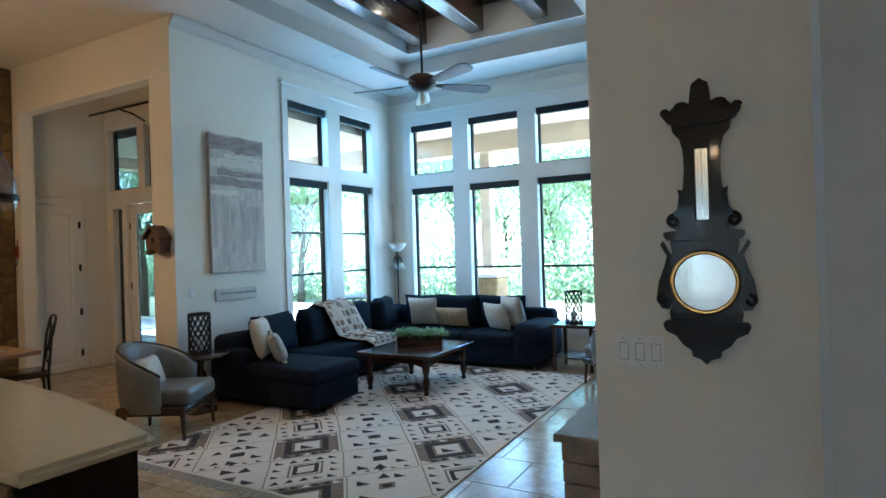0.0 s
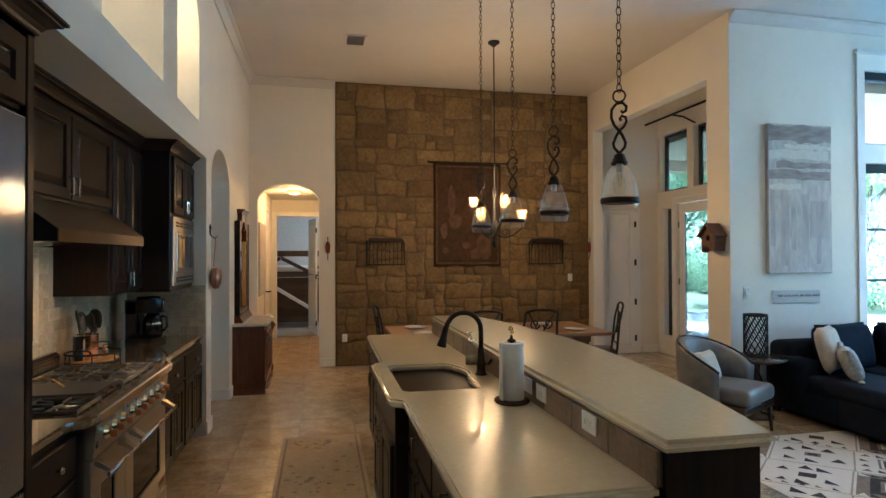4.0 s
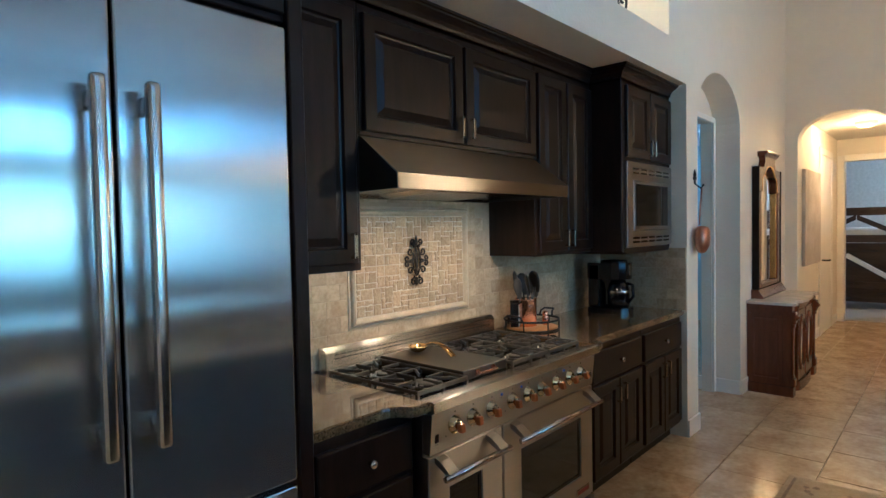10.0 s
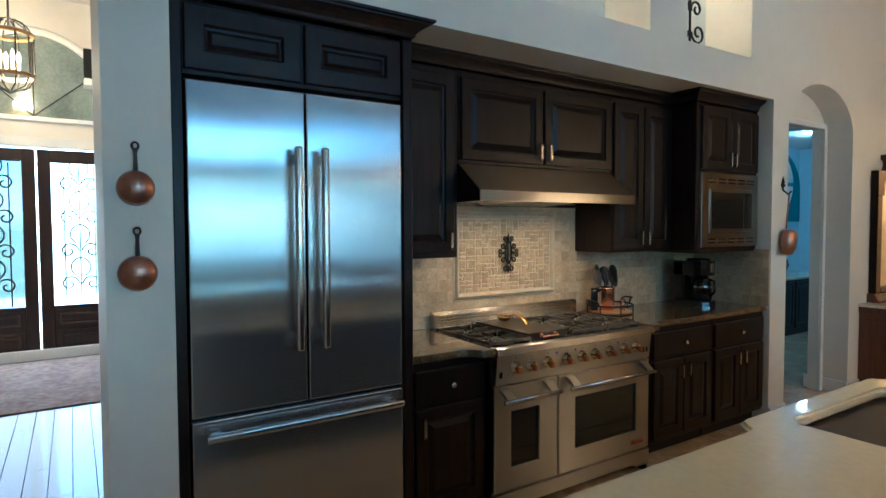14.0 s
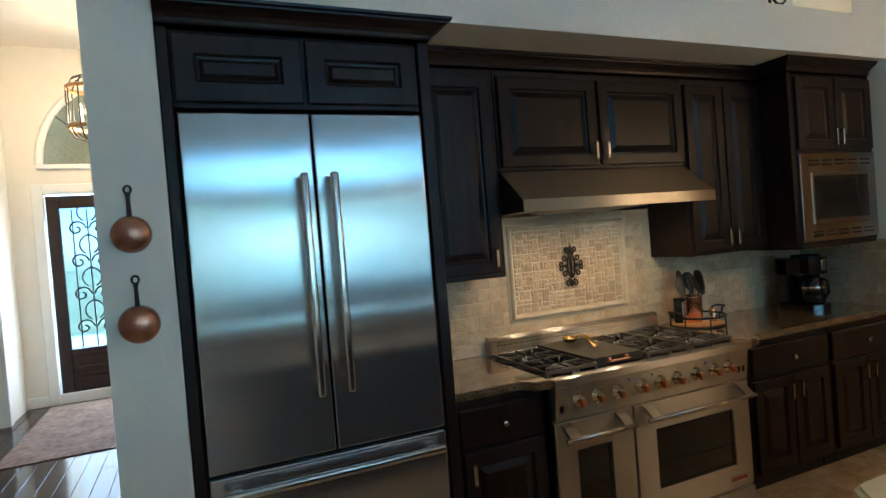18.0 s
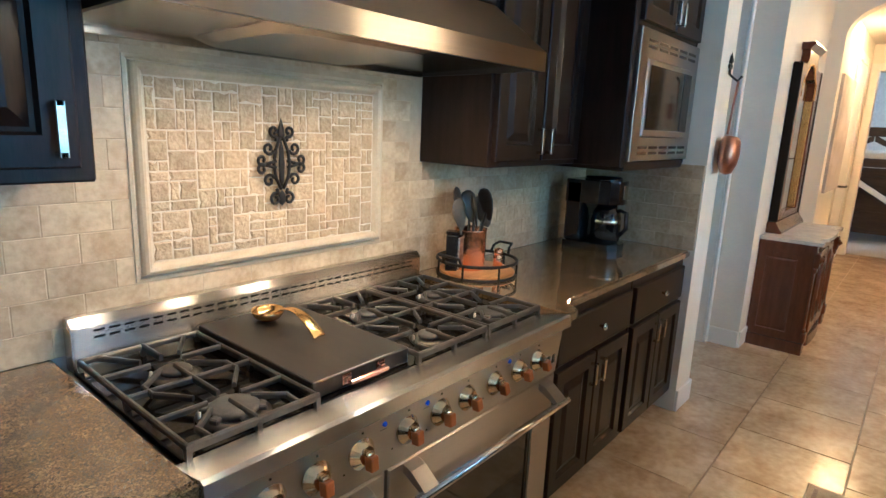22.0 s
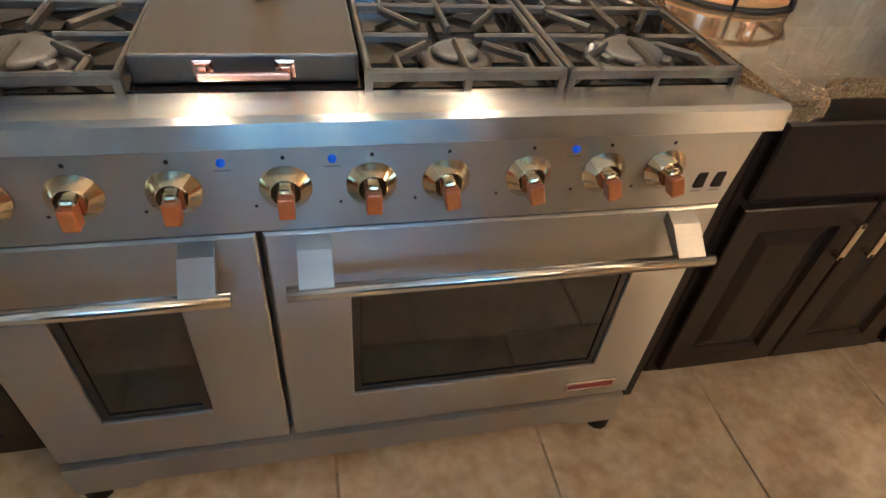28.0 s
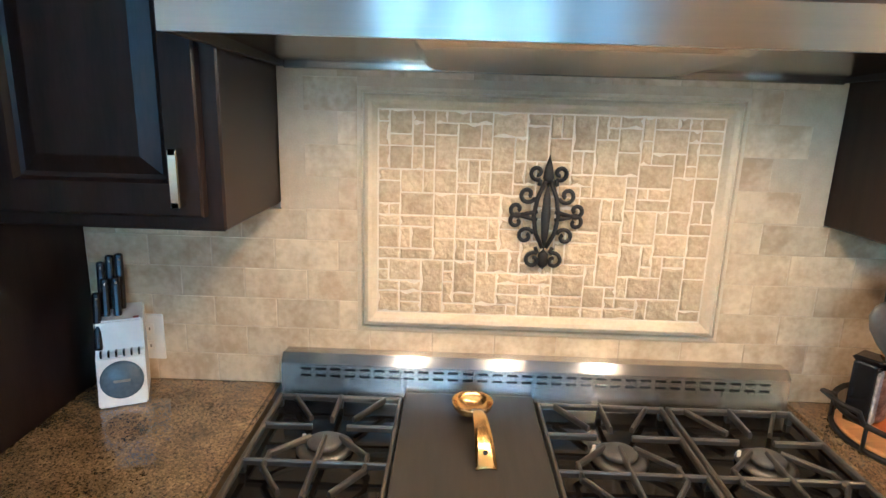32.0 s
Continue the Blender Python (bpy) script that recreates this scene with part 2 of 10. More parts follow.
GRATE = surface("cast_grate", (0.10, 0.094, 0.086), (0.15, 0.142, 0.13), 30, (0.28, 0.36), 0.75, bump=0.3, bump_scale=300, depth=0.001)
BLACK = surface("black_plastic", (0.008, 0.008, 0.009), (0.014, 0.014, 0.015), 20, (0.12, 0.25), bump=0)
ENAMEL = surface("black_enamel", (0.003, 0.003, 0.003), (0.007, 0.0065, 0.006), 10, (0.05, 0.10), bump=0, spec=0.22)
GRIDDLE = surface("griddle_cover", (0.055, 0.052, 0.05), (0.075, 0.072, 0.068), 8, (0.28, 0.4), 0.7, bump=0.08, bump_scale=250, stretch=(1, 0.1, 1))
DARK_GLASS = surface("oven_glass", (0.010, 0.011, 0.010), (0.016, 0.017, 0.015), 4, (0.04, 0.08), bump=0)
BURNER = surface("burner_cap", (0.07, 0.068, 0.065), (0.13, 0.127, 0.122), 25, (0.4, 0.6), 0.5, bump=0.15, bump_scale=200)
QUARTZ = surface("cream_quartz", (0.75, 0.635, 0.41), (0.80, 0.69, 0.47), 40, (0.22, 0.30), bump=0, coat=0.7, coat_rough=0.035)
SINK = surface("brown_composite_sink", (0.075, 0.06, 0.05), (0.105, 0.085, 0.07), 60, (0.4, 0.55), bump=0.1, bump_scale=300)
TRAV = surface("travertine_tile", (0.425, 0.314, 0.186), (0.615, 0.502, 0.336), 11, (0.25, 0.45), bump=0.4, bump_scale=45, depth=0.003, piece=0.10, fine=0.4, fine_scale=5, low=0.38, high=0.60)
SPLIT = surface("split_travertine", (0.41, 0.30, 0.172), (0.58, 0.458, 0.292), 26, (0.5, 0.75), bump=0.9, bump_scale=75, depth=0.008, piece=0.15, fine=0.5, fine_scale=4)
FIELD_GROUT = surface("beige_grout", (0.47, 0.375, 0.25), (0.56, 0.46, 0.32), 30, (0.6, 0.8), bump=0.3, bump_scale=200)
GROUT = surface("pale_grout", (0.66, 0.575, 0.44), (0.77, 0.685, 0.55), 30, (0.7, 0.9), bump=0.3, bump_scale=200)
FRAME_T = surface("travertine_moulding", (0.50, 0.41, 0.27), (0.64, 0.54, 0.385), 12, (0.3, 0.45), bump=0.2, bump_scale=50, stretch=(1, 1, 1))
STONE = surface("quarried_stone", (0.100, 0.064, 0.022), (0.215, 0.145, 0.056), 3.5, (0.7, 0.9), bump=0.5, bump_scale=12, depth=0.012, piece=0.32, fine=0.5, fine_scale=6)
MORTAR = surface("sand_mortar", (0.10, 0.074, 0.040), (0.15, 0.112, 0.066), 12, (0.8, 0.95), bump=0.8, bump_scale=60, depth=0.006)
FLOOR_T = surface("floor_travertine", (0.35, 0.245, 0.13), (0.62, 0.49, 0.315), 5.5, (0.13, 0.24), bump=0.08, bump_scale=22, depth=0.001, piece=0.08, fine=0.42, fine_scale=5, low=0.34, high=0.66)
FLOOR_G = surface("floor_grout", (0.33, 0.25, 0.16), (0.40, 0.31, 0.20), 30, (0.7, 0.9), bump=0.2)
DARKWOOD_F = surface("dark_plank_floor", (0.018, 0.010, 0.008), (0.042, 0.024, 0.019), 4, (0.10, 0.17), bump=0.25, bump_scale=14, depth=0.002, stretch=(1, 0.15, 1), coat=0.0, spec=0.16)
MAHOGANY = surface("red_mahogany", (0.075, 0.021, 0.009), (0.115, 0.036, 0.015), 6, (0.2, 0.3), bump=0.08, bump_scale=80, stretch=(5, 5, 0.6), coat=0.3)
WALNUT = surface("dark_walnut", (0.028, 0.010, 0.006), (0.06, 0.022, 0.012), 5, (0.16, 0.26), bump=0.05, bump_scale=60, stretch=(1, 5, 5), coat=0.2)
OAK = surface("brown_tabletop", (0.20, 0.105, 0.05), (0.32, 0.18, 0.09), 5, (0.3, 0.45), bump=0.12, bump_scale=60, stretch=(6, 0.6, 6))
TRAY_WOOD = surface("orange_wood", (0.42, 0.20, 0.055), (0.60, 0.31, 0.10), 8, (0.25, 0.4), bump=0.1, stretch=(0.6, 6, 6))
BEAM = surface("dark_beam", (0.028, 0.015, 0.009), (0.075, 0.042, 0.024), 4, (0.16, 0.3), bump=0.5, bump_scale=12, depth=0.01, stretch=(4, 0.4, 4), coat=0.3)
NAVY = surface("navy_upholstery", (0.005, 0.008, 0.017), (0.010, 0.015, 0.029), 14, (0.85, 0.98), bump=0.5, bump_scale=500, depth=0.001, spec=0.2)
CREAM_F = surface("cream_cushion", (0.52, 0.46, 0.38), (0.66, 0.60, 0.51), 22, (0.8, 0.95), bump=0.6, bump_scale=220, depth=0.003, sheen=0.2)
TAN_F = surface("tan_knit_cushion", (0.30, 0.20, 0.10), (0.50, 0.38, 0.24), 60, (0.85, 0.95), bump=0.7, bump_scale=200, depth=0.003)
GREY_F = surface("grey_patterned_cushion", (0.28, 0.28, 0.27), (0.55, 0.53, 0.49), 40, (0.85, 0.95), bump=0.5, bump_scale=220)
GREY_L = surface("grey_leather", (0.17, 0.165, 0.16), (0.24, 0.235, 0.225), 10, (0.28, 0.42), bump=0.2, bump_scale=160)
RUG_W = surface("rug_ivory", (0.84, 0.75, 0.66), (0.92, 0.83, 0.74), 30, (0.9, 1.0), bump=0.9, bump_scale=260, depth=0.006)
RUG_D = surface("rug_charcoal", (0.04, 0.03, 0.028), (0.085, 0.065, 0.058), 30, (0.9, 1.0), bump=0.9, bump_scale=260, depth=0.006)
RUG_T = surface("rug_tan", (0.42, 0.33, 0.25), (0.55, 0.45, 0.36), 30, (0.9, 1.0), bump=0.9, bump_scale=260, depth=0.006)
RUG_B = surface("rug_brown", (0.24, 0.17, 0.12), (0.36, 0.27, 0.20), 30, (0.9, 1.0), bump=0.9, bump_scale=260, depth=0.006)
KIT_RUG = surface("faded_runner", (0.44, 0.33, 0.20), (0.56, 0.44, 0.29), 13, (0.9, 1.0), bump=0.8, bump_scale=300, depth=0.004, fine=0.5, fine_scale=3)
FOYER_RUG = surface("faded_foyer_rug", (0.13, 0.072, 0.055), (0.27, 0.21, 0.16), 4, (0.9, 1.0), bump=0.6, bump_scale=200, fine=0.5, fine_scale=4)
CANVAS_A = surface("canvas_mauve", (0.22, 0.185, 0.17), (0.40, 0.35, 0.33), 4, (0.6, 0.8), bump=0.5, bump_scale=60, stretch=(1, 1.5, 6))
CANVAS_B = surface("canvas_white", (0.42, 0.38, 0.355), (0.62, 0.59, 0.57), 5, (0.6, 0.8), bump=0.6, bump_scale=50, stretch=(1, 4, 1.5))
CANVAS_C = surface("canvas_grey", (0.34, 0.31, 0.31), (0.52, 0.49, 0.49), 4, (0.6, 0.8), bump=0.5, bump_scale=50, stretch=(1, 5, 1))
TAPESTRY = surface("dark_tapestry", (0.020, 0.010, 0.005), (0.066, 0.033, 0.014), 4.5, (0.85, 1.0), bump=0.5, bump_scale=300, fine=0.4, fine_scale=4)
TAPESTRY_L = surface("tapestry_light", (0.055, 0.030, 0.015), (0.115, 0.068, 0.036), 12, (0.85, 1.0), bump=0.5, bump_scale=300)
MIRROR = surface("mirror_silver", (0.88, 0.88, 0.87), (0.9, 0.9, 0.89), 2, (0.01, 0.03), 1.0, bump=0)
TEAL = surface("teal_paint", (0.03, 0.15, 0.18), (0.045, 0.19, 0.22), 6, (0.4, 0.6), bump=0.1)
LAUNDRY = surface("pale_blue_wall", (0.50, 0.62, 0.66), (0.54, 0.66, 0.70), 2, (0.5, 0.65), bump=0.1)
CARPET = surface("grey_carpet", (0.34, 0.31, 0.27), (0.44, 0.41, 0.36), 40, (0.9, 1.0), bump=0.8, bump_scale=300)
BARO_WOOD = surface("ebonised_wood", (0.004, 0.003, 0.003), (0.009, 0.007, 0.006), 14, (0.26, 0.36), bump=0.04, bump_scale=90, coat=0.10, coat_rough=0.05, spec=0.10)
DIAL = surface("silvered_dial", (0.20, 0.21, 0.21), (0.28, 0.29, 0.285), 12, (0.16, 0.22), 0.8, bump=0.05, bump_scale=150)
RED = surface("dark_red_lacquer", (0.16, 0.02, 0.02), (0.25, 0.035, 0.03), 15, (0.4, 0.6), bump=0.1)
LEAF = veiled(surface("leaf_green", (0.10, 0.15, 0.075), (0.16, 0.22, 0.12), 3, (0.5, 0.7), bump=0), 0.5, (0.38, 0.50, 0.28))
LEAF_L = veiled(surface("leaf_light", (0.13, 0.19, 0.09), (0.21, 0.27, 0.15), 3, (0.5, 0.7), bump=0), 0.5, (0.46, 0.57, 0.34))
BARK = surface("bark", (0.06, 0.045, 0.03), (0.13, 0.10, 0.07), 10, (0.8, 0.95), bump=0.8, bump_scale=30, depth=0.01, stretch=(2, 2, 0.4))
LAWN = surface("dry_lawn", (0.10, 0.12, 0.045), (0.24, 0.23, 0.12), 0.6, (0.9, 1.0), bump=0.5, bump_scale=20)
PATIO = surface("pale_patio", (0.46, 0.42, 0.36), (0.60, 0.55, 0.48), 1.5, (0.6, 0.8), bump=0.2, bump_scale=30)
PORCH = surface("porch_boards", (0.40, 0.32, 0.24), (0.50, 0.41, 0.31), 5, (0.4, 0.6), bump=0.2, stretch=(0.5, 6, 1))
SHADE = surface("roller_shade_black", (0.008, 0.008, 0.009), (0.013, 0.013, 0.014), 30, (0.6, 0.8), bump=0.1)
WINFRAME = surface("bronze_window_frame", (0.02, 0.017, 0.015), (0.032, 0.028, 0.025), 10, (0.35, 0.5), bump=0)
FOYER_DOOR = surface("dark_walnut_door", (0.016, 0.008, 0.006), (0.034, 0.018, 0.013), 5, (0.3, 0.45), bump=0.1, stretch=(5, 5, 0.5))
BIRD = surface("carved_brown_wood", (0.07, 0.03, 0.015), (0.17, 0.08, 0.04), 16, (0.5, 0.7), bump=0.5, bump_scale=60)
PAPER = surface("paper_towel", (0.80, 0.80, 0.79), (0.85, 0.85, 0.84), 50, (0.9, 1.0), bump=0.6, bump_scale=160, depth=0.002)
KNIFE_W = surface("white_knife_block", (0.72, 0.73, 0.74), (0.78, 0.79, 0.8), 20, (0.2, 0.3), bump=0)
LINEN = surface("linen", (0.60, 0.57, 0.52), (0.72, 0.69, 0.64), 20, (0.85, 0.95), bump=0.4, bump_scale=150)
GRANITE = granite("brown_granite")
GLASS_P = pane_glass("window_glass")
# tint added to the sunroom panes only to cut the daylight
GLASS_DIM = pane_glass("daylight_dimming_glass", (0.42, 0.46, 0.48), 0.02)
GLASS_L = pane_glass("lamp_glass", (0.96, 0.95, 0.92), 0.02, 1.5)
GLASS_BELL = veiled(pane_glass("bell_glass", (0.97, 0.96, 0.93), 0.03, 1.6), 0.045, (0.95, 0.93, 0.88))
GLASS_SEED = pane_glass("frosted_door_glass", (0.85, 0.9, 0.95), 0.15, 1.45)
GLASS_LEAD = pane_glass("leaded_door_glass", (0.30, 0.34, 0.38), 0.15, 1.45)
AMBER_GLASS = veiled(pane_glass("amber_cup_glass", (1.0, 0.84, 0.60), 0.2, 1.5), 0.16, (0.9, 0.62, 0.34))
BULB_W = glow("lit_bulb", (1.0, 0.55, 0.20), 0.3)
BULB_CUP = glow("lit_glass_cup", (1.0, 0.46, 0.13), 0.06)
CAN_LIT = glow("lit_downlight", (1.0, 0.70, 0.40), 4.5)
LED_BLUE = glow("blue_indicator", (0.01, 0.06, 0.35), 0.006)


# ---- mesh helpers ----
def box(bm, x0, x1, y0, y1, z0, z1, m=None):
    """A box between two corners, its edges unbevelled."""
    x0, x1, y0, y1, z0, z1 = min(x0, x1), max(x0, x1), min(y0, y1), max(y0, y1), min(z0, z1), max(z0, z1)
    v = [bm.verts.new((x, y, z)) for x in (x0, x1) for y in (y0, y1) for z in (z0, z1)]
    if m is not None:
        for q in v:
            q.co = m @ q.co
    for f in ((0, 1, 3, 2), (4, 6, 7, 5), (0, 4, 5, 1), (2, 3, 7, 6), (0, 2, 6, 4), (1, 5, 7, 3)):
        bm.faces.new([v[i] for i in f])
    return bm


def rbox(bm, x0, x1, y0, y1, z0, z1, r=0.005, seg=2, m=None):
    """A box with rounded edges."""
    t = bmesh.new()
    box(t, x0, x1, y0, y1, z0, z1)
    r = min(r, 0.49 * min(abs(x1 - x0), abs(y1 - y0), abs(z1 - z0)))
    bmesh.ops.bevel(t, geom=t.edges[:], offset=r, segments=seg, affect="EDGES", profile=0.5)
    merge(bm, t, m)
    return bm


def merge(bm, t, m=None):
    if m is not None:
        bmesh.ops.transform(t, matrix=m, verts=t.verts[:])
    me = bpy.data.meshes.new("tmp")
    t.to_mesh(me)
    t.free()
    bm.from_mesh(me)
    bpy.data.meshes.remove(me)
    return bm


def prism(bm, pts, axis, a, b, m=None):
    """A polygon in the plane across axis, pushed from a to b. Points are the two other coordinates in x, y, z order."""
    def at(p, h):
        return {"x": (h, p[0], p[1]), "y": (p[0], h, p[1]), "z": (p[0], p[1], h)}[axis]
    lo = [bm.verts.new(at(p, a)) for p in pts]
    hi = [bm.verts.new(at(p, b)) for p in pts]
    if m is not None:
        for q in lo + hi:
            q.co = m @ q.co
    k = len(pts)
    faces = [bm.faces.new(lo), bm.faces.new(hi[::-1])]
    for i in range(k):
        faces.append(bm.faces.new((lo[i], hi[i], hi[(i + 1) % k], lo[(i + 1) % k])))
    bmesh.ops.recalc_face_normals(bm, faces=faces)
    return bm


def tube(bm, pts, r, n=8, closed=False, r1=None):
    """A round bar along points, tapering from r to r1."""
    pts = [Vector(p) for p in pts]
    k = len(pts)
    rings, up = [], None
    for i, p in enumerate(pts):
        if closed:
            d = pts[(i + 1) % k] - pts[i - 1]
        else:
            d = pts[min(i + 1, k - 1)] - pts[max(i - 1, 0)]
        d = d.normalized() if d.length > 1e-9 else Vector((0, 0, 1))
        if up is None:
            up = d.orthogonal().normalized()
        up = (up - d * up.dot(d))
        up = up.normalized() if up.length > 1e-6 else d.orthogonal().normalized()
        side = d.cross(up)
        rad = r if r1 is None else r + (r1 - r) * i / max(1, k - 1)
        rings.append([bm.verts.new(p + (up * math.cos(2 * math.pi * j / n) + side * math.sin(2 * math.pi * j / n)) * rad) for j in range(n)])
    for i in range(k if closed else k - 1):
        a, b = rings[i], rings[(i + 1) % k]
        for j in range(n):
            bm.faces.new((a[j], a[(j + 1) % n], b[(j + 1) % n], b[j]))
    if not closed:
        bm.faces.new(rings[0][::-1])
        bm.faces.new(rings[-1])
    return bm


def lathe(bm, prof, n=24, at=(0, 0, 0), m=None):
    """Turns (radius, height) pairs round the upright axis through at."""
    rings = []
    for r, z in prof:
        if r < 1e-6:
            rings.append([bm.verts.new((at[0], at[1], at[2] + z))])
        else:
            rings.append([bm.verts.new((at[0] + r * math.cos(2 * math.pi * j / n), at[1] + r * math.sin(2 * math.pi * j / n), at[2] + z)) for j in range(n)])
    if m is not None:
        for ring in rings:
            for q in ring:
                q.co = m @ q.co
    for a, b in zip(rings, rings[1:]):
        for j in range(n):
            if len(a) == 1 and len(b) == 1:
                continue
            if len(a) == 1:
                bm.faces.new((a[0], b[(j + 1) % n], b[j]))
            elif len(b) == 1:
                bm.faces.new((a[j], a[(j + 1) % n], b[0]))
            else:
                bm.faces.new((a[j], a[(j + 1) % n], b[(j + 1) % n], b[j]))
    return bm


def rings_panel(bm, w, h, rings, m):
    """A rectangular panel w by h built of nested rings (inset, height); it stands in local x and z and faces local +y."""
    loops = []
    for inset, d in rings:
        c = ((-w / 2 + inset, -h / 2 + inset), (w / 2 - inset, -h / 2 + inset), (w / 2 - inset, h / 2 - inset), (-w / 2 + inset, h / 2 - inset))
        loops.append([bm.verts.new(m @ Vector((x, d, z))) for x, z in c])
    for a, b in zip(loops, loops[1:]):
        for j in range(4):
            bm.faces.new((a[j], b[j], b[(j + 1) % 4], a[(j + 1) % 4]))
    bm.faces.new(loops[-1][::-1])
    bm.faces.new(loops[0])
    return bm


def arc(cx, cy, r, a0, a1, n=12):
    return [(cx + r * math.cos(radians(a0 + (a1 - a0) * i / n)), cy + r * math.sin(radians(a0 + (a1 - a0) * i / n))) for i in range(n + 1)]


def spiral(cx, cy, r0, r1, a0, turns, n=26):
    return [(cx + (r0 + (r1 - r0) * i / n) * math.cos(radians(a0) + 2 * math.pi * turns * i / n),
             cy + (r0 + (r1 - r0) * i / n) * math.sin(radians(a0) + 2 * math.pi * turns * i / n)) for i in range(n + 1)]


def round_rect_pts(x0, x1, y0, y1, r, n=4):
    return arc(x1 - r, y1 - r, r, 0, 90, n) + arc(x0 + r, y1 - r, r, 90, 180, n) + arc(x0 + r, y0 + r, r, 180, 270, n) + arc(x1 - r, y0 + r, r, 270, 360, n)


def finish(name, bm, mat, smooth=False):
    me = bpy.data.meshes.new(name)
    bm.to_mesh(me)
    bm.free()
    me.materials.append(mat)
    if smooth:
        me.shade_smooth()
    return me


def part(name, bm, mat, parent=None, label="", smooth=False):
    """Links a bmesh as one mesh object under a thing or a part."""
    ob = new(name, finish(name, bm, mat, smooth))
    if parent is not None:
        ob.parent = parent
    if label:
        ob["label"] = label
    return ob


def thing(name, label, category, at=(0, 0, 0), turn=0, group="", kind=""):
    ob = new(name)
    ob.empty_display_size = 0.05
    ob.matrix_basis = pose(*at, 0, 0, turn)
    return tagged(ob, label, category, group, kind)


def setting(name, bm, mat, label, category="wall", smooth=False):
    return tagged(part(name, bm, mat, None, "", smooth), label, category, "", "structure")


def pbox(name, parent, mat, x0, x1, y0, y1, z0, z1, r=0.004, label="", seg=1):
    bm = bmesh.new()
    rbox(bm, x0, x1, y0, y1, z0, z1, r, seg) if r else box(bm, x0, x1, y0, y1, z0, z1)
    return part(name, bm, mat, parent, label)


def ptube(name, parent, mat, pts, r, n=8, closed=False, label="", r1=None):
    return part(name, tube(bmesh.new(), pts, r, n, closed, r1), mat, parent, label, True)


def plathe(name, parent, mat, prof, n=24, at=(0, 0, 0), label="", m=None):
    return part(name, lathe(bmesh.new(), prof, n, at, m), mat, parent, label, True)


def arch_header(bm, u0, u1, spring, rise, top, v0, v1, axis, n=20):
    """The wall above an arched opening from u0 to u1, v0 to v1 thick."""
    c, hw = (u0 + u1) / 2, abs(u1 - u0) / 2
    pts = [(c - hw * math.cos(math.pi * i / n), spring + rise * math.sin(math.pi * i / n)) for i in range(n + 1)]
    def at(u, v, z):
        return (u, v, z) if axis == "x" else (v, u, z)
    for v in (v0, v1):
        for (a, za), (b, zb) in zip(pts, pts[1:]):
            bm.faces.new([bm.verts.new(at(a, v, za)), bm.verts.new(at(b, v, zb)), bm.verts.new(at(b, v, top)), bm.verts.new(at(a, v, top))])
    for (a, za), (b, zb) in zip(pts, pts[1:]):
        bm.faces.new([bm.verts.new(at(a, v0, za)), bm.verts.new(at(b, v0, zb)), bm.verts.new(at(b, v1, zb)), bm.verts.new(at(a, v1, za))])
    return bm


def frame_ring(bm, x0, x1, z0, z1, hx0, hx1, hz0, hz1, y0, y1, r=0.004):
    """One flat frame with a rectangular hole, facing +y, with a small chamfer round its front."""
    o = lambda i: ((x0 + i, z0 + i), (x1 - i, z0 + i), (x1 - i, z1 - i), (x0 + i, z1 - i))
    q = lambda i: ((hx0 - i, hz0 - i), (hx1 + i, hz0 - i), (hx1 + i, hz1 + i), (hx0 - i, hz1 + i))
    loops = [[bm.verts.new((x, y, z)) for x, z in pts] for pts, y in ((q(0), y0), (o(0), y0), (o(0), y1 - r), (o(r), y1), (q(r * 0.5), y1), (q(0), y1 - r * 0.5))]
    loops.append(loops[0])
    for a, b in zip(loops, loops[1:]):
        for j in range(4):
            bm.faces.new((a[j], a[(j + 1) % 4], b[(j + 1) % 4], b[j]))
    bmesh.ops.recalc_face_normals(bm, faces=bm.faces[:])
    return bm


def wall_with_holes(bm, u0, u1, z0, z1, v0, v1, holes, axis):
    """A straight wall with rectangular holes (ua, ub, za, zb), cut into boxes."""
    us = sorted({u0, u1, *[h[0] for h in holes], *[h[1] for h in holes]})
    zs = sorted({z0, z1, *[h[2] for h in holes], *[h[3] for h in holes]})
    for a, b in zip(us, us[1:]):
        run = None
        for c, d in zip(zs, zs[1:]):
            solid = not any(h[0] - 1e-6 <= a and b <= h[1] + 1e-6 and h[2] - 1e-6 <= c and d <= h[3] + 1e-6 for h in holes)
            if solid:
                run = (run[0], d) if run else (c, d)
            if (not solid or d == zs[-1]) and run:
                box(bm, *((a, b, v0, v1) if axis == "x" else (v0, v1, a, b)), *run)
                run = None
    return bm


# ---- the building ----
H = 4.2          # ceiling
YW = -0.25       # face of the kitchen wall
XS = -7.93       # plane of the stone wall
XG = -4.62       # west wall of the great room
YN = 9.18        # north wall of the great room

bm = bmesh.new()
box(bm, -0.62, -0.395, -1.05, YW, 0, H)
box(bm, -4.84, -0.62, -1.05, -0.925, 0, 2.51)
box(bm, -4.84, -0.62, -1.05, YW, 2.51, 2.77)
niches = ((-1.72, -0.95, 3.5, 0.36), (-3.37, -2.10, 3.45, 0.5), (-4.52, -3.75, 3.5, 0.36))
for a, b in ((-0.95, -0.62), (-2.10, -1.72), (-3.75, -3.37), (-4.84, -4.52)):
    box(bm, a, b, -0.62, YW, 2.77, H)
for a, b, s, r in niches:
    arch_header(bm, a, b, s, r, H, YW, -0.62, "x")
box(bm, -5.07, -4.84, -1.05, YW, 0, H)
arch_header(bm, -6.18, -5.07, 2.34, 0.38, H, YW, -0.47, "x")
box(bm, XS - 0.2, -6.18, -0.47, YW, 0, H)
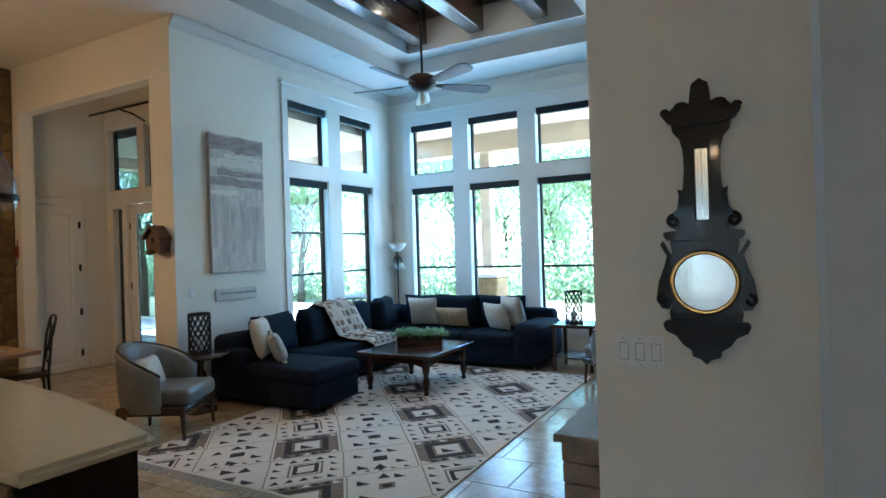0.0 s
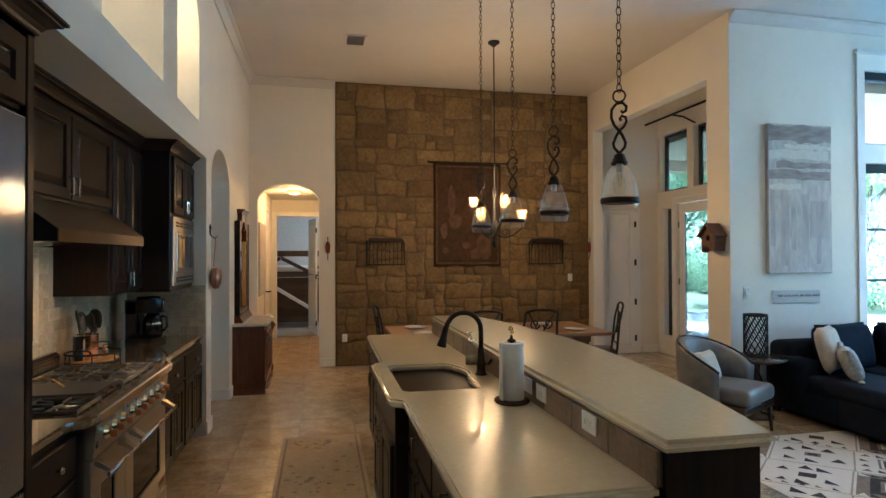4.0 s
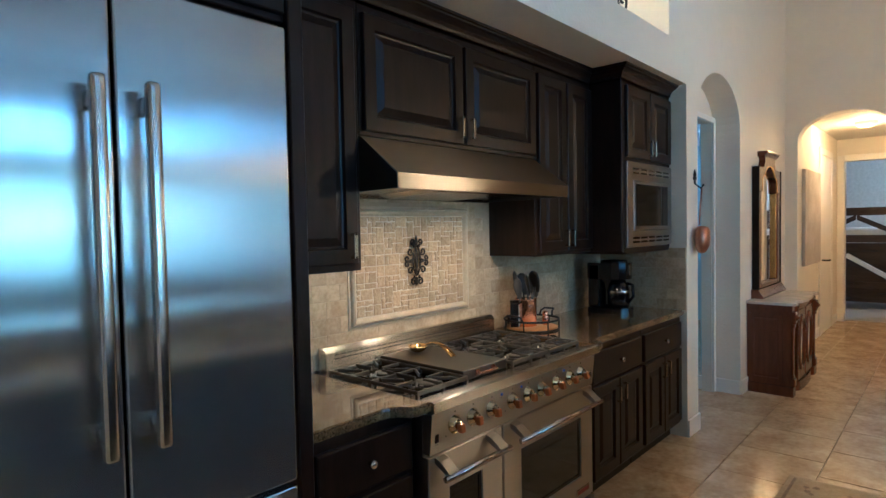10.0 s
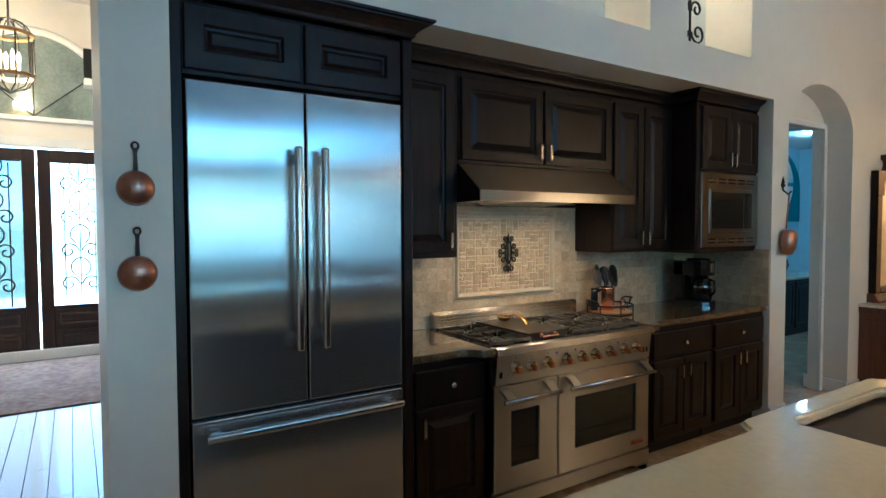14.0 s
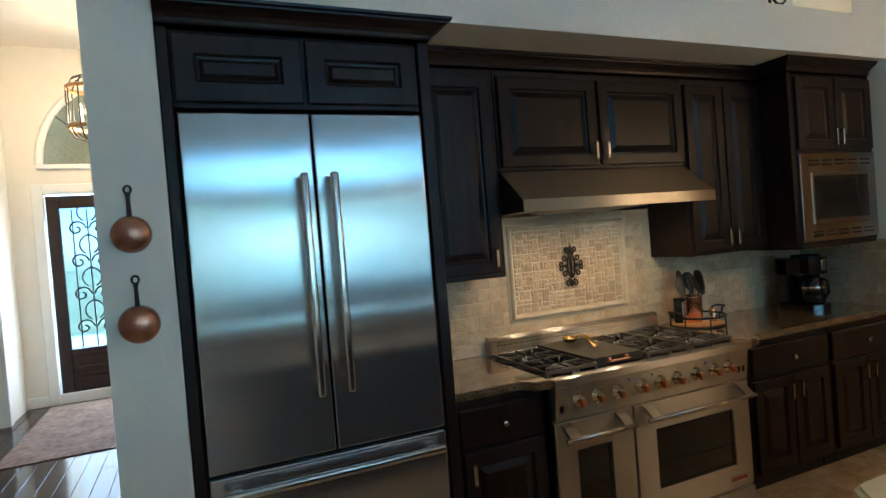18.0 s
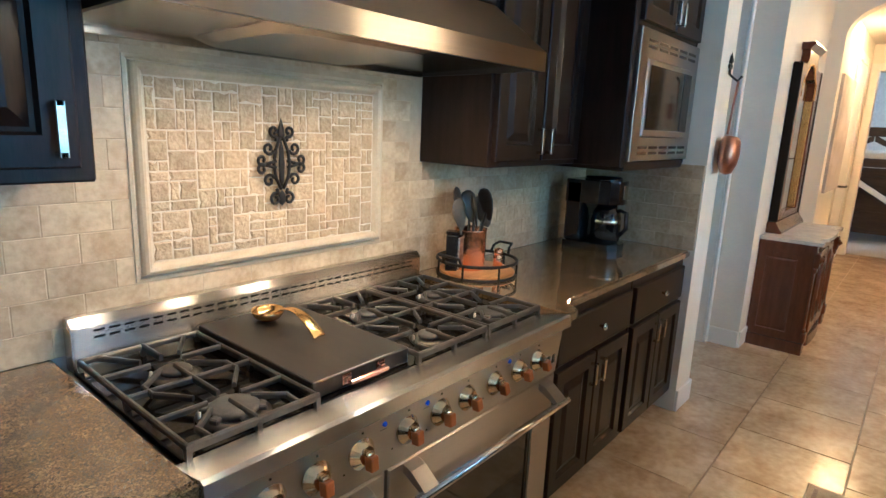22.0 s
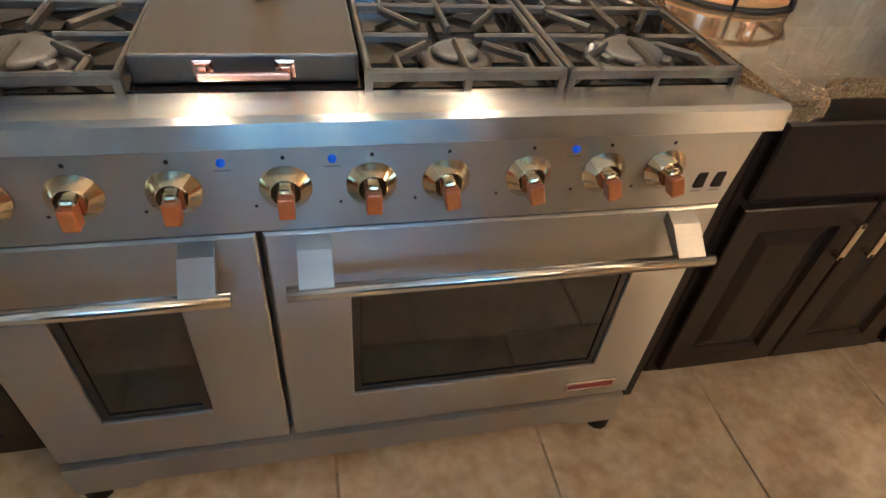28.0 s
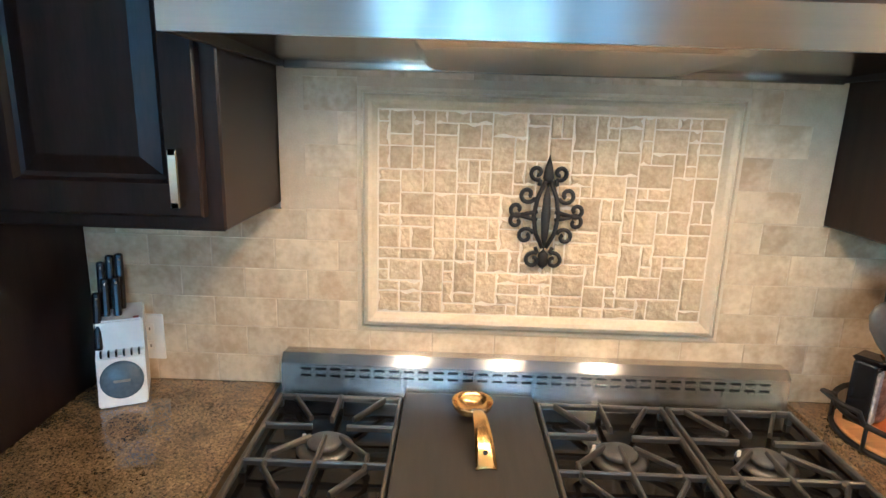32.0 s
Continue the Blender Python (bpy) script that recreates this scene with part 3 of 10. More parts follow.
setting("wall_south", bm, WALL, "cream plastered kitchen wall with cooking alcove, arched niches and arched doorway")
bm = bmesh.new()
box(bm, -4.84, -0.62, -1.05, -0.625, 2.77, H)
setting("wall_niche_back", bm, NICHE, "pale plastered back of the arched wall niches")

# wall that carries the stone cladding, with the arched hall opening
bm = bmesh.new()
arch_header(bm, -0.13, 0.74, 2.40, 0.28, H, XS, XS - 0.16, "y")
box(bm, XS - 0.16, XS, -0.25, -0.13, 0, H)
box(bm, XS - 0.16, XS, 0.74, 0.97, 0, H)
box(bm, XS - 0.16, XS - 0.05, 0.97, 5.0, 0, H)
setting("wall_west", bm, WALL, "cream plastered end wall with an arched opening to the hall")

# wall between dining area and sunroom, with its wide opening
bm = bmesh.new()
wall_with_holes(bm, XS - 0.16, XG, 0, H, 5.0, 5.16, [(-7.75, -4.97, 0, 3.6)], "x")
setting("wall_dining_north", bm, WALL, "cream plastered wall with a wide cased opening to the sunroom")

# great room walls and window holes
WA = [(6.72, 7.52, 2.85, 3.68), (7.80, 8.60, 2.85, 3.68), (6.72, 7.52, 0.45, 2.64), (7.80, 8.60, 0.45, 2.64)]
WB = [(a, b, c, d) for a, b in ((-4.22, -3.43), (-3.15, -2.31), (-2.03, -1.19)) for c, d in ((2.85, 3.68), (0.45, 2.64))]
bm = bmesh.new()
wall_with_holes(bm, 5.16, YN + 0.18, 0, 5.2, XG - 0.18, XG, WA, "y")
setting("wall_great_room_west", bm, WALL, "cream plastered great room wall with paired tall windows")
bm = bmesh.new()
wall_with_holes(bm, XG, 0.5, 0, 5.2, YN, YN + 0.18, WB, "x")
setting("wall_great_room_north", bm, WALL, "cream plastered great room wall with three tall windows")
bm = bmesh.new()
box(bm, 0.216, 1.06, 3.537, 3.75, 0, H)
box(bm, 0.216, 0.5, 3.75, YN, 0, 5.2)
setting("wall_great_room_east", bm, WALL, "cream plastered wall end that carries the barometer")
# passage wall: its shade is put into a darker grey base colour
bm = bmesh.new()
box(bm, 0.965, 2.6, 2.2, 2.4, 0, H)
setting("wall_passage", bm, surface("shaded_grey_paint", (0.40, 0.415, 0.43), (0.45, 0.465, 0.48), 2, (0.55, 0.7), bump=0.7, bump_scale=26, depth=0.008), "plastered wall beside the passage, shade put into its grey colour")
bm = bmesh.new()
box(bm, 2.6, 2.75, -6.4, 5.0, 0, H)
box(bm, 1.06, 2.6, 3.6, 3.75, 0, H)
setting("wall_east", bm, WALL, "plain cream wall that closes the kitchen")

# foyer shell
bm = bmesh.new()
wall_with_holes(bm, -1.6, 1.3, 0, H, -6.25, -6.05, [(-0.80, 0.87, 0, 2.48)], "x")
setting("wall_foyer_south", bm, WALL, "cream foyer wall with double front doors and arched transom")
bm = bmesh.new()
wall_with_holes(bm, -6.05, -2.2, 0, H, 1.2, 1.35, [(-5.3, -4.3, 0, 2.4)], "y")
setting("wall_foyer_east", bm, WALL, "cream foyer wall with a doorway")
bm = bmesh.new()
box(bm, -1.6, -1.4, -6.05, -1.05, 0, H)
box(bm, 1.35, 2.6, -2.35, -2.2, 0, H)
box(bm, 1.35, 2.0, -5.5, -5.4, 0, H)
box(bm, 2.0, 2.1, -5.5, -2.35, 0, H)
setting("wall_foyer_west", bm, WALL, "cream foyer side wall")

# sunroom shell
bm = bmesh.new()
wall_with_holes(bm, -8.0, XG - 0.18, 0, H, 6.3, 6.45, [(-7.93, -7.2, 2.66, 3.6), (-7.05, -6.45, 2.66, 3.6), (-7.85, -7.62, 0.3, 2.38), (-7.47, -6.60, 0, 2.44)], "x")
setting("wall_sunroom_north", bm, WALL, "white sunroom wall with high windows and a glazed door")
bm = bmesh.new()
box(bm, -8.15, -8.0, 5.16, 6.45, 0, H)
setting("wall_sunroom_west", bm, WALL, "white sunroom wall with a tall hinged door")

# hall and bedroom shell
bm = bmesh.new()
box(bm, -11.2, XS - 0.16, -0.40, -0.20, 0, 2.75)
box(bm, -11.2, XS - 0.16, 0.85, 1.05, 0, 2.75)
wall_with_holes(bm, -0.2, 0.85, 0, 2.75, -11.35, -11.2, [(-0.10, 0.72, 0, 2.42)], "y")
setting("wall_hall", bm, WALL, "cream hall walls with a doorway at the end")
bm = bmesh.new()
box(bm, -15.2, -15.0, -3, 3.5, 0, 2.75)
box(bm, -15.0, -11.35, -3.0, -2.85, 0, 2.75)
box(bm, -15.0, -11.35, 3.3, 3.5, 0, 2.75)
box(bm, -11.35, -11.2, -3.0, -0.4, 0, 2.75)
box(bm, -11.35, -11.2, 1.05, 3.4, 0, 2.75)
setting("wall_bedroom", bm, LINEN, "white bedroom walls beyond the hall")
bm = bmesh.new()
box(bm, -15.2, XS - 0.16, -3.0, 3.5, 2.75, 2.85)
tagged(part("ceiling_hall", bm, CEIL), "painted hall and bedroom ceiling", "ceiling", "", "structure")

# laundry shell behind the arched doorway
bm = bmesh.new()
wall_with_holes(bm, -6.6, -4.84, 0, 2.9, -0.56, -0.472, [(-6.12, -5.12, 0, 2.42)], "x")
setting("wall_laundry_door", bm, WALL, "cream wall with a cased doorway to the laundry")
bm = bmesh.new()
box(bm, -10.3, -4.8, -2.75, -2.6, 0, 2.9)
box(bm, -10.3, -10.15, -2.6, -0.62, 0, 2.9)
box(bm, -4.95, -4.8, -2.6, -1.05, 0, 2.9)
box(bm, -10.3, -6.6, -0.72, -0.63, 0, 2.9)
setting("wall_laundry", bm, LAUNDRY, "pale blue laundry walls")
bm = bmesh.new()
box(bm, -10.3, -4.8, -2.75, -0.62, 2.9, 3.0)
tagged(part("ceiling_laundry", bm, CEIL), "painted laundry ceiling", "ceiling", "", "structure")

# ceilings, with the stepped tray over the great room
bm = bmesh.new()
T0 = (-3.80, -0.65, 4.15, 8.32)
T1 = (-3.50, -0.95, 4.45, 8.02)
box(bm, XS - 0.16, 2.75, -1.05, T0[2], H, H + 0.1)
box(bm, XS - 0.16, T0[0], T0[2], YN + 0.18, H, H + 0.1)
box(bm, T0[1], 2.75, T0[2], YN + 0.18, H, H + 0.1)
box(bm, T0[0], T0[1], T0[3], YN + 0.18, H, H + 0.1)
box(bm, -1.6, 2.75, -6.4, -1.05, H, H + 0.1)
for a, b, z0, z1 in ((T0, T1, 4.3, 4.42),):
    box(bm, a[0] - 0.1, a[0], a[2] - 0.1, a[3] + 0.1, 4.3, 4.5)
    box(bm, a[1], a[1] + 0.1, a[2] - 0.1, a[3] + 0.1, 4.3, 4.5)
    box(bm, a[0], a[1], a[2] - 0.1, a[2], 4.3, 4.5)
    box(bm, a[0], a[1], a[3], a[3] + 0.1, 4.3, 4.5)
    box(bm, a[0], b[0], a[2], a[3], 4.42, 4.5)
    box(bm, b[1], a[1], a[2], a[3], 4.42, 4.5)
    box(bm, b[0], b[1], a[2], b[2], 4.42, 4.5)
    box(bm, b[0], b[1], b[3], a[3], 4.42, 4.5)
for x0, x1, y0, y1 in ((T1[0] - 0.1, T1[0], T1[2] - 0.1, T1[3] + 0.1), (T1[1], T1[1] + 0.1, T1[2] - 0.1, T1[3] + 0.1), (T1[0], T1[1], T1[2] - 0.1, T1[2]), (T1[0], T1[1], T1[3], T1[3] + 0.1)):
    box(bm, x0, x1, y0, y1, 4.5, 4.95)
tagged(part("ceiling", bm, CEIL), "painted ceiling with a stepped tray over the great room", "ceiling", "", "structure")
bm = bmesh.new()
k = 0
x = T1[0]
while x < T1[1] - 0.01:
    box(bm, x + 0.004, x + 0.126, T1[2], T1[3], 4.85 + 0.002 * (k % 3), 4.95)
    x += 0.1275
    k += 1
tagged(part("ceiling_planks", bm, BEAM), "dark stained plank ceiling inside the tray", "ceiling", "", "structure")
for bx in (-3.28, -2.40, -1.52):
    bm = bmesh.new()
    rbox(bm, -0.11, 0.11, T1[2] + 0.01, T1[3] - 0.01, 4.5, 4.84, 0.012, 2)
    ob = tagged(part("ceiling_beam", bm, BEAM), "dark stained wooden ceiling beam under the plank tray", "beam", "tray beams", "structure")
    ob.location = (bx, 0, 0)

# crown mouldings
def crown(name, path, s=0.11):
    """A cove along straight wall runs at ceiling height: (x0, y0, x1, y1, way into the room)."""
    bm = bmesh.new()
    prof = [(0, 0), (0, -s), (0.018, -s), (0.03, -s * 0.75), (s * 0.55, -s * 0.3), (s * 0.85, -0.02), (s * 0.85, 0)]
    for x0, y0, x1, y1, nx, ny in path:
        loops = [[bm.verts.new((x + nx * (a + 0.002), y + ny * (a + 0.002), H - 0.003 + b)) for a, b in prof] for x, y in ((x0, y0), (x1, y1))]
        for i in range(len(prof) - 1):
            bm.faces.new((loops[0][i], loops[1][i], loops[1][i + 1], loops[0][i + 1]))
        for lo in loops:
            bm.faces.new(lo)
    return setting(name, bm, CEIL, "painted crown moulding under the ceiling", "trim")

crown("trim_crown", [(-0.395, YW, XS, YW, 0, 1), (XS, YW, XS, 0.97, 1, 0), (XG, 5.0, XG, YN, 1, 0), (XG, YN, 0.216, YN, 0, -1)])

# baseboards
def baseboard(x0, x1, y0, y1):
    bm = bmesh.new()
    rbox(bm, x0, x1, y0, y1, 0, 0.125, 0.006, 2)
    return tagged(part("baseboard", bm, TRIM), "white painted baseboard along the wall", "baseboard", "", "structure")

for b in ((-0.63, -0.385, YW, YW + 0.016), (-0.395, -0.379, -1.05, YW), (-5.075, -4.84, YW, YW + 0.016), (-6.41, -6.185, YW, YW + 0.016), (-6.18, -6.164, -0.62, YW), (-5.086, -5.07, -0.62, YW),
          (XS, XS + 0.016, 0.745, 0.965), (XG, XG + 0.016, 5.0, 9.1), (XG, 0.2, YN - 0.016, YN), (-4.97, XG, 4.984, 5.0), (XS, -7.75, 4.984, 5.0),
          (-7.93, -7.86, 6.284, 6.3), (-8.0, -7.984, 5.98, 6.28), (-11.2, XS - 0.16, -0.2, -0.184), (-11.2, XS - 0.16, 0.834, 0.85),
          (0.22, 1.06, 3.521, 3.537), (-1.4, 1.2, -6.05, -6.034), (1.184, 1.2, -4.15, -2.2)):
    baseboard(*b)

# floor base, foyer planks, ground
bm = bmesh.new()
box(bm, XS - 0.16, 2.75, -1.05, YN + 0.18, -0.2, -0.006)
box(bm, -11.35, XS - 0.16, -0.4, 1.05, -0.2, -0.006)
box(bm, -10.3, XS - 0.16, -2.75, -0.4, -0.2, -0.006)
box(bm, XS - 0.16, -1.6, -2.75, -1.05, -0.2, -0.006)
FLOOR = setting("floor", bm, FLOOR_G, "travertine tiled floor with narrow grout joints", "floor")
bm = bmesh.new()
box(bm, -15.2, -11.35, -3, 3.5, -0.2, 0.004)
setting("floor_bedroom", bm, CARPET, "grey bedroom carpet", "floor")
bm = bmesh.new()
box(bm, -1.6, 2.75, -6.25, -1.05, -0.2, -0.008)
FOYER_FLOOR = setting("floor_foyer", bm, CAB_IN, "polished dark plank floor of the foyer", "floor")
bm = bmesh.new()
box(bm, -400, 400, -400, 400, -0.6, -0.22)
setting("ground", bm, LAWN, "dry grassy ground around the house", "ground")
bm = bmesh.new()
box(bm, -14, 9, YN + 0.18, 15.5, -0.22, -0.03)
box(bm, -14, XG - 0.18, 6.45, YN + 0.18, -0.22, -0.03)
setting("pavement_patio", bm, PATIO, "pale patio paving behind the house", "pavement")
bm = bmesh.new()
box(bm, -4, 5, -14, -6.25, -0.22, -0.03)
setting("pavement_front", bm, PATIO, "pale paving before the front doors", "pavement")
# outer roof over the shell, and the back porch
bm = bmesh.new()
box(bm, -15.4, 3.2, -6.6, YN + 0.4, 5.3, 5.5)
setting("roof", bm, PORCH, "plain roof over the house", "roof")
bm = bmesh.new()
box(bm, XG - 0.18, 6, YN + 0.18, 12.9, 4.12, 4.25)
box(bm, -12.5, XG - 0.18, 6.45, 12.9, 4.12, 4.25)
# lower slab added by the sunroom to block daylight
box(bm, -9.5, XG - 0.2, 6.5, 9.6, 3.5, 3.62)
box(bm, -12.5, 6, 12.5, 12.9, 3.72, 4.12)
box(bm, -12.5, -12.1, 6.45, 12.5, 3.72, 4.12)
setting("roof_porch", bm, PORCH, "tan boarded porch ceiling and beam outside the windows, with an added light-blocking slab", "roof")


# ---- windows and doors ----
def window_unit(name, axis, v, side, a, b, c, d, shade=True, bars=(), glass=None):
    """A window in the hole a..b, c..d of a wall whose room face lies at v; side is the way out. axis: the wall's run."""
    def B(bm, u0, u1, w0, w1, z0, z1, r=0.004):
        w0, w1 = v + side * w0, v + side * w1
        rbox(bm, *((u0, u1, w0, w1) if axis == "x" else (w0, w1, u0, u1)), z0, z1, r, 1)
    root = tagged(thing(name, "tall window with dark bronze frame and a black roller shade", "window", kind="structure"))
    f = 0.035
    for nm, q in (("jamb", (a, a + f, c, d)), ("jamb", (b - f, b, c, d)), ("head", (a + f, b - f, d - f, d)), ("window_sill", (a + f, b - f, c, c + f))):
        bm = bmesh.new()
        B(bm, q[0], q[1], 0.09, 0.15, q[2], q[3])
        part(nm, bm, WINFRAME, root)
    for z in bars:
        bm = bmesh.new()
        B(bm, a + f, b - f, 0.095, 0.145, z - 0.016, z + 0.016)
        part("glazing_bar", bm, WINFRAME, root)
    edges = [c + f, *bars, d - f]
    for z0, z1 in zip(edges, edges[1:]):
        bm = bmesh.new()
        w0, w1 = v + side * 0.117, v + side * 0.123
        box(bm, *((a + f, b - f, w0, w1) if axis == "x" else (w0, w1, a + f, b - f)), z0, z1)
        ob = part("pane", bm, glass or GLASS_P, root)
        ob.visible_shadow = glass is not None
    if shade:
        bm = bmesh.new()
        B(bm, a + 0.003, b - 0.003, 0.004, 0.075, d - 0.105, d - 0.002, 0.01)
        part("shade", bm, SHADE, root, "rolled black shade cassette")
    return root

n = 0
for a, b, c, d in WA:
    n += 1
    window_unit("window_%d" % n, "y", XG, -1, a, b, c, d, bars=(1.32, 1.9) if c < 1 else ())
for a, b, c, d in WB:
    n += 1
    window_unit("window_%d" % n, "x", YN, 1, a, b, c, d, bars=(1.32,) if c < 1 else ())
for a, b, c, d in ((-7.93, -7.2, 2.66, 3.6), (-7.05, -6.45, 2.66, 3.6), (-7.85, -7.62, 0.3, 2.38)):
    n += 1
    window_unit("window_%d" % n, "x", 6.3, 1, a, b, c, d, shade=False, glass=GLASS_DIM)

# white casings round the window groups
def casing(axis, v, side, u0, u1, z0, z1, holes, head=True):
    bm = bmesh.new()
    q = (v - side * 0.022, v - side * 0.001)
    wall_with_holes(bm, u0, u1, z0, z1, min(q), max(q), holes, axis)
    if head:
        w0, w1 = v - side * 0.055, v - side * 0.001
        rbox(bm, *((u0 - 0.03, u1 + 0.03, w0, w1) if axis == "x" else (w0, w1, u0 - 0.03, u1 + 0.03)), z1, z1 + 0.045, 0.01, 2)
    return setting("trim_window_casing", bm, TRIM, "white painted window surround with a moulded head", "trim")

casing("y", XG, -1, 6.62, 8.80, 0.33, 3.86, WA)
casing("x", YN, 1, -4.36, -0.98, 0.33, 3.86, WB)
# reveals of the window holes
for axis, v, side, holes in (("y", XG, -1, WA), ("x", YN, 1, WB)):
    for a, b, c, d in holes:
        bm = bmesh.new()
        e = 0.006
        for q in ((a, a + e, c, d), (b - e, b, c, d), (a, b, d - e, d), (a, b, c, c + e)):
            w0, w1 = v + side * 0.001, v + side * 0.088
            box(bm, *((q[0], q[1], w0, w1) if axis == "x" else (w0, w1, q[0], q[1])), q[2], q[3])
        setting("trim_reveal", bm, TRIM, "white painted window reveal", "trim")


def cased_door(name, label, axis, v, side, u0, u1, z1, w=0.09):
    """White casing boards round a doorway on the face v; side is the way the face looks."""
    bm = bmesh.new()
    for q in ((u0 - w, u0, 0, z1 + w), (u1, u1 + w, 0, z1 + w), (u0, u1, z1, z1 + w)):
        w0, w1 = v + side * 0.001, v + side * 0.024
        rbox(bm, *((q[0], q[1], w0, w1) if axis == "x" else (w0, w1, q[0], q[1])), q[2], q[3], 0.006, 2)
    return setting(name, bm, TRIM, label, "trim")

# sunroom: tall closed door and glazed door
cased_door("trim_sunroom_door", "white casing of the tall sunroom door", "y", -8.0, 1, 5.22, 5.86, 2.42)
door = thing("door_1", "tall white panelled door with dark hinges", "door", kind="structure")
bm = bmesh.new()
rings_panel(bm, 0.64, 2.40, [(0, 0), (0, 0.03), (0.1, 0.03), (0.11, 0.022), (0.14, 0.022), (0.16, 0.03)], Matrix.Translation((-7.998, 5.54, 1.21)) @ pose(0, 0, 0, 0, 0, -90))
part("leaf", bm, TRIM, door)
for z in (0.25, 0.85, 1.5, 2.13):
    pbox("hinge", door, IRON, -7.975, -7.955, 5.84, 5.875, z - 0.05, z + 0.05, 0.004, "dark hinge")
door = thing("door_2", "white glazed sunroom door with brown handle", "door", kind="structure")
for nm, q in (("stile", (-7.46, -7.33, 0.01, 2.43)), ("stile", (-6.74, -6.61, 0.01, 2.43)), ("rail", (-7.33, -6.74, 2.28, 2.43)), ("rail", (-7.33, -6.74, 0.01, 0.25))):
    pbox(nm, door, TRIM, q[0], q[1], 6.33, 6.375, q[2], q[3], 0.006)
pbox("pane", door, GLASS_DIM, -7.33, -6.74, 6.349, 6.356, 0.25, 2.28, 0)
ptube("door_handle", door, IRON_WARM, [(-6.68, 6.33, 0.95), (-6.68, 6.28, 0.95), (-6.68, 6.28, 1.06), (-6.80, 6.28, 1.06)], 0.012)
for z in (0.3, 1.2, 2.1):
    pbox("hinge", door, IRON_WARM, -7.475, -7.455, 6.318, 6.332, z - 0.05, z + 0.05, 0.003)
cased_door("trim_glazed_door", "white casing of the glazed sunroom door", "x", 6.3, -1, -7.47, -6.60, 2.44)
# dining opening lining
bm = bmesh.new()
for q in ((-7.75, -7.735, 0, 3.6), (-4.985, -4.97, 0, 3.6), (-7.75, -4.97, 3.585, 3.6)):
    box(bm, q[0], q[1], 4.997, 5.163, q[2], q[3])
setting("trim_opening", bm, TRIM, "white lining of the wide dining opening", "trim")
rod = thing("curtain_rod", "dark curtain rod with bracket above the sunroom windows", "curtain rod")
ptube("pole", rod, IRON, [(-7.7, 5.9, 3.72), (-5.0, 5.9, 3.72)], 0.018)
for x in (-7.0, -5.2):
    ptube("bracket", rod, IRON, [(x, 5.9, 3.72), (x, 6.1, 3.70), (x, 6.3, 3.62)], 0.014)

# hall end doorway with an open door
cased_door("trim_hall_door", "white casing at the end of the hall", "y", -11.2, 1, -0.10, 0.72, 2.42)
door = thing("door_3", "white panelled bedroom door standing open", "door", (-11.30, 0.70, 0), kind="structure")
bm = bmesh.new()
for zc, h in ((0.62, 1.2), (1.82, 1.16)):
    rings_panel(bm, 0.78, h, [(0, 0), (0, 0.035), (0.1, 0.035), (0.115, 0.026), (0.15, 0.026), (0.17, 0.034)], pose(-0.42, 0, zc, 0, 0, 180))
part("leaf", bm, TRIM, door)
for z in (0.25, 1.2, 2.15):
    pbox("hinge", door, IRON, -0.012, 0.02, -0.045, -0.02, z - 0.05, z + 0.05, 0.003)
ptube("door_handle", door, IRON, [(-0.76, -0.03, 1.0), (-0.76, -0.1, 1.0), (-0.66, -0.1, 1.0)], 0.011)
door.matrix_basis = pose(-11.36, 0.70, 0, 0, 0, 12)
# side door of the hall, closed
cased_door("trim_hall_side_door", "white casing of a side door in the hall", "x", -0.2, 1, -10.6, -9.75, 2.42)
door = thing("door_4", "white closed side door with dark lever handle", "door", kind="structure")
pbox("leaf", door, TRIM, -10.59, -9.76, -0.195, -0.185, 0.01, 2.41, 0.003)
ptube("door_handle", door, IRON, [(-9.85, -0.185, 1.0), (-9.85, -0.11, 1.0), (-9.98, -0.11, 1.0)], 0.012)

# laundry doorway casing
cased_door("trim_laundry_door", "white casing of the laundry doorway", "x", -0.472, 1, -6.12, -5.12, 2.42, 0.05)

# foyer front doors
def scroll_work(x0, x1, z0, z1, y):
    bm = bmesh.new()
    cx, w, h = (x0 + x1) / 2, x1 - x0, z1 - z0
    for f in (0.22, 0.5, 0.78):
        tube(bm, [(x0 + w * f, y, z0), (x0 + w * f, y, z1)], 0.008, 6)
    for k in range(4):
        zc = z0 + h * (0.14 + 0.24 * k)
        for s in (-1, 1):
            p = spiral(cx + s * w * 0.21, zc, 0.018, 0.10, 90 if s > 0 else 90, 1.25 * s, 22)
            tube(bm, [(a, y, b) for a, b in p], 0.010, 6)
            p = arc(cx + s * 0.02, zc + h * 0.12, 0.12, 90, 90 + s * 150, 10)
            tube(bm, [(a, y, b) for a, b in p], 0.009, 6)
    return bm

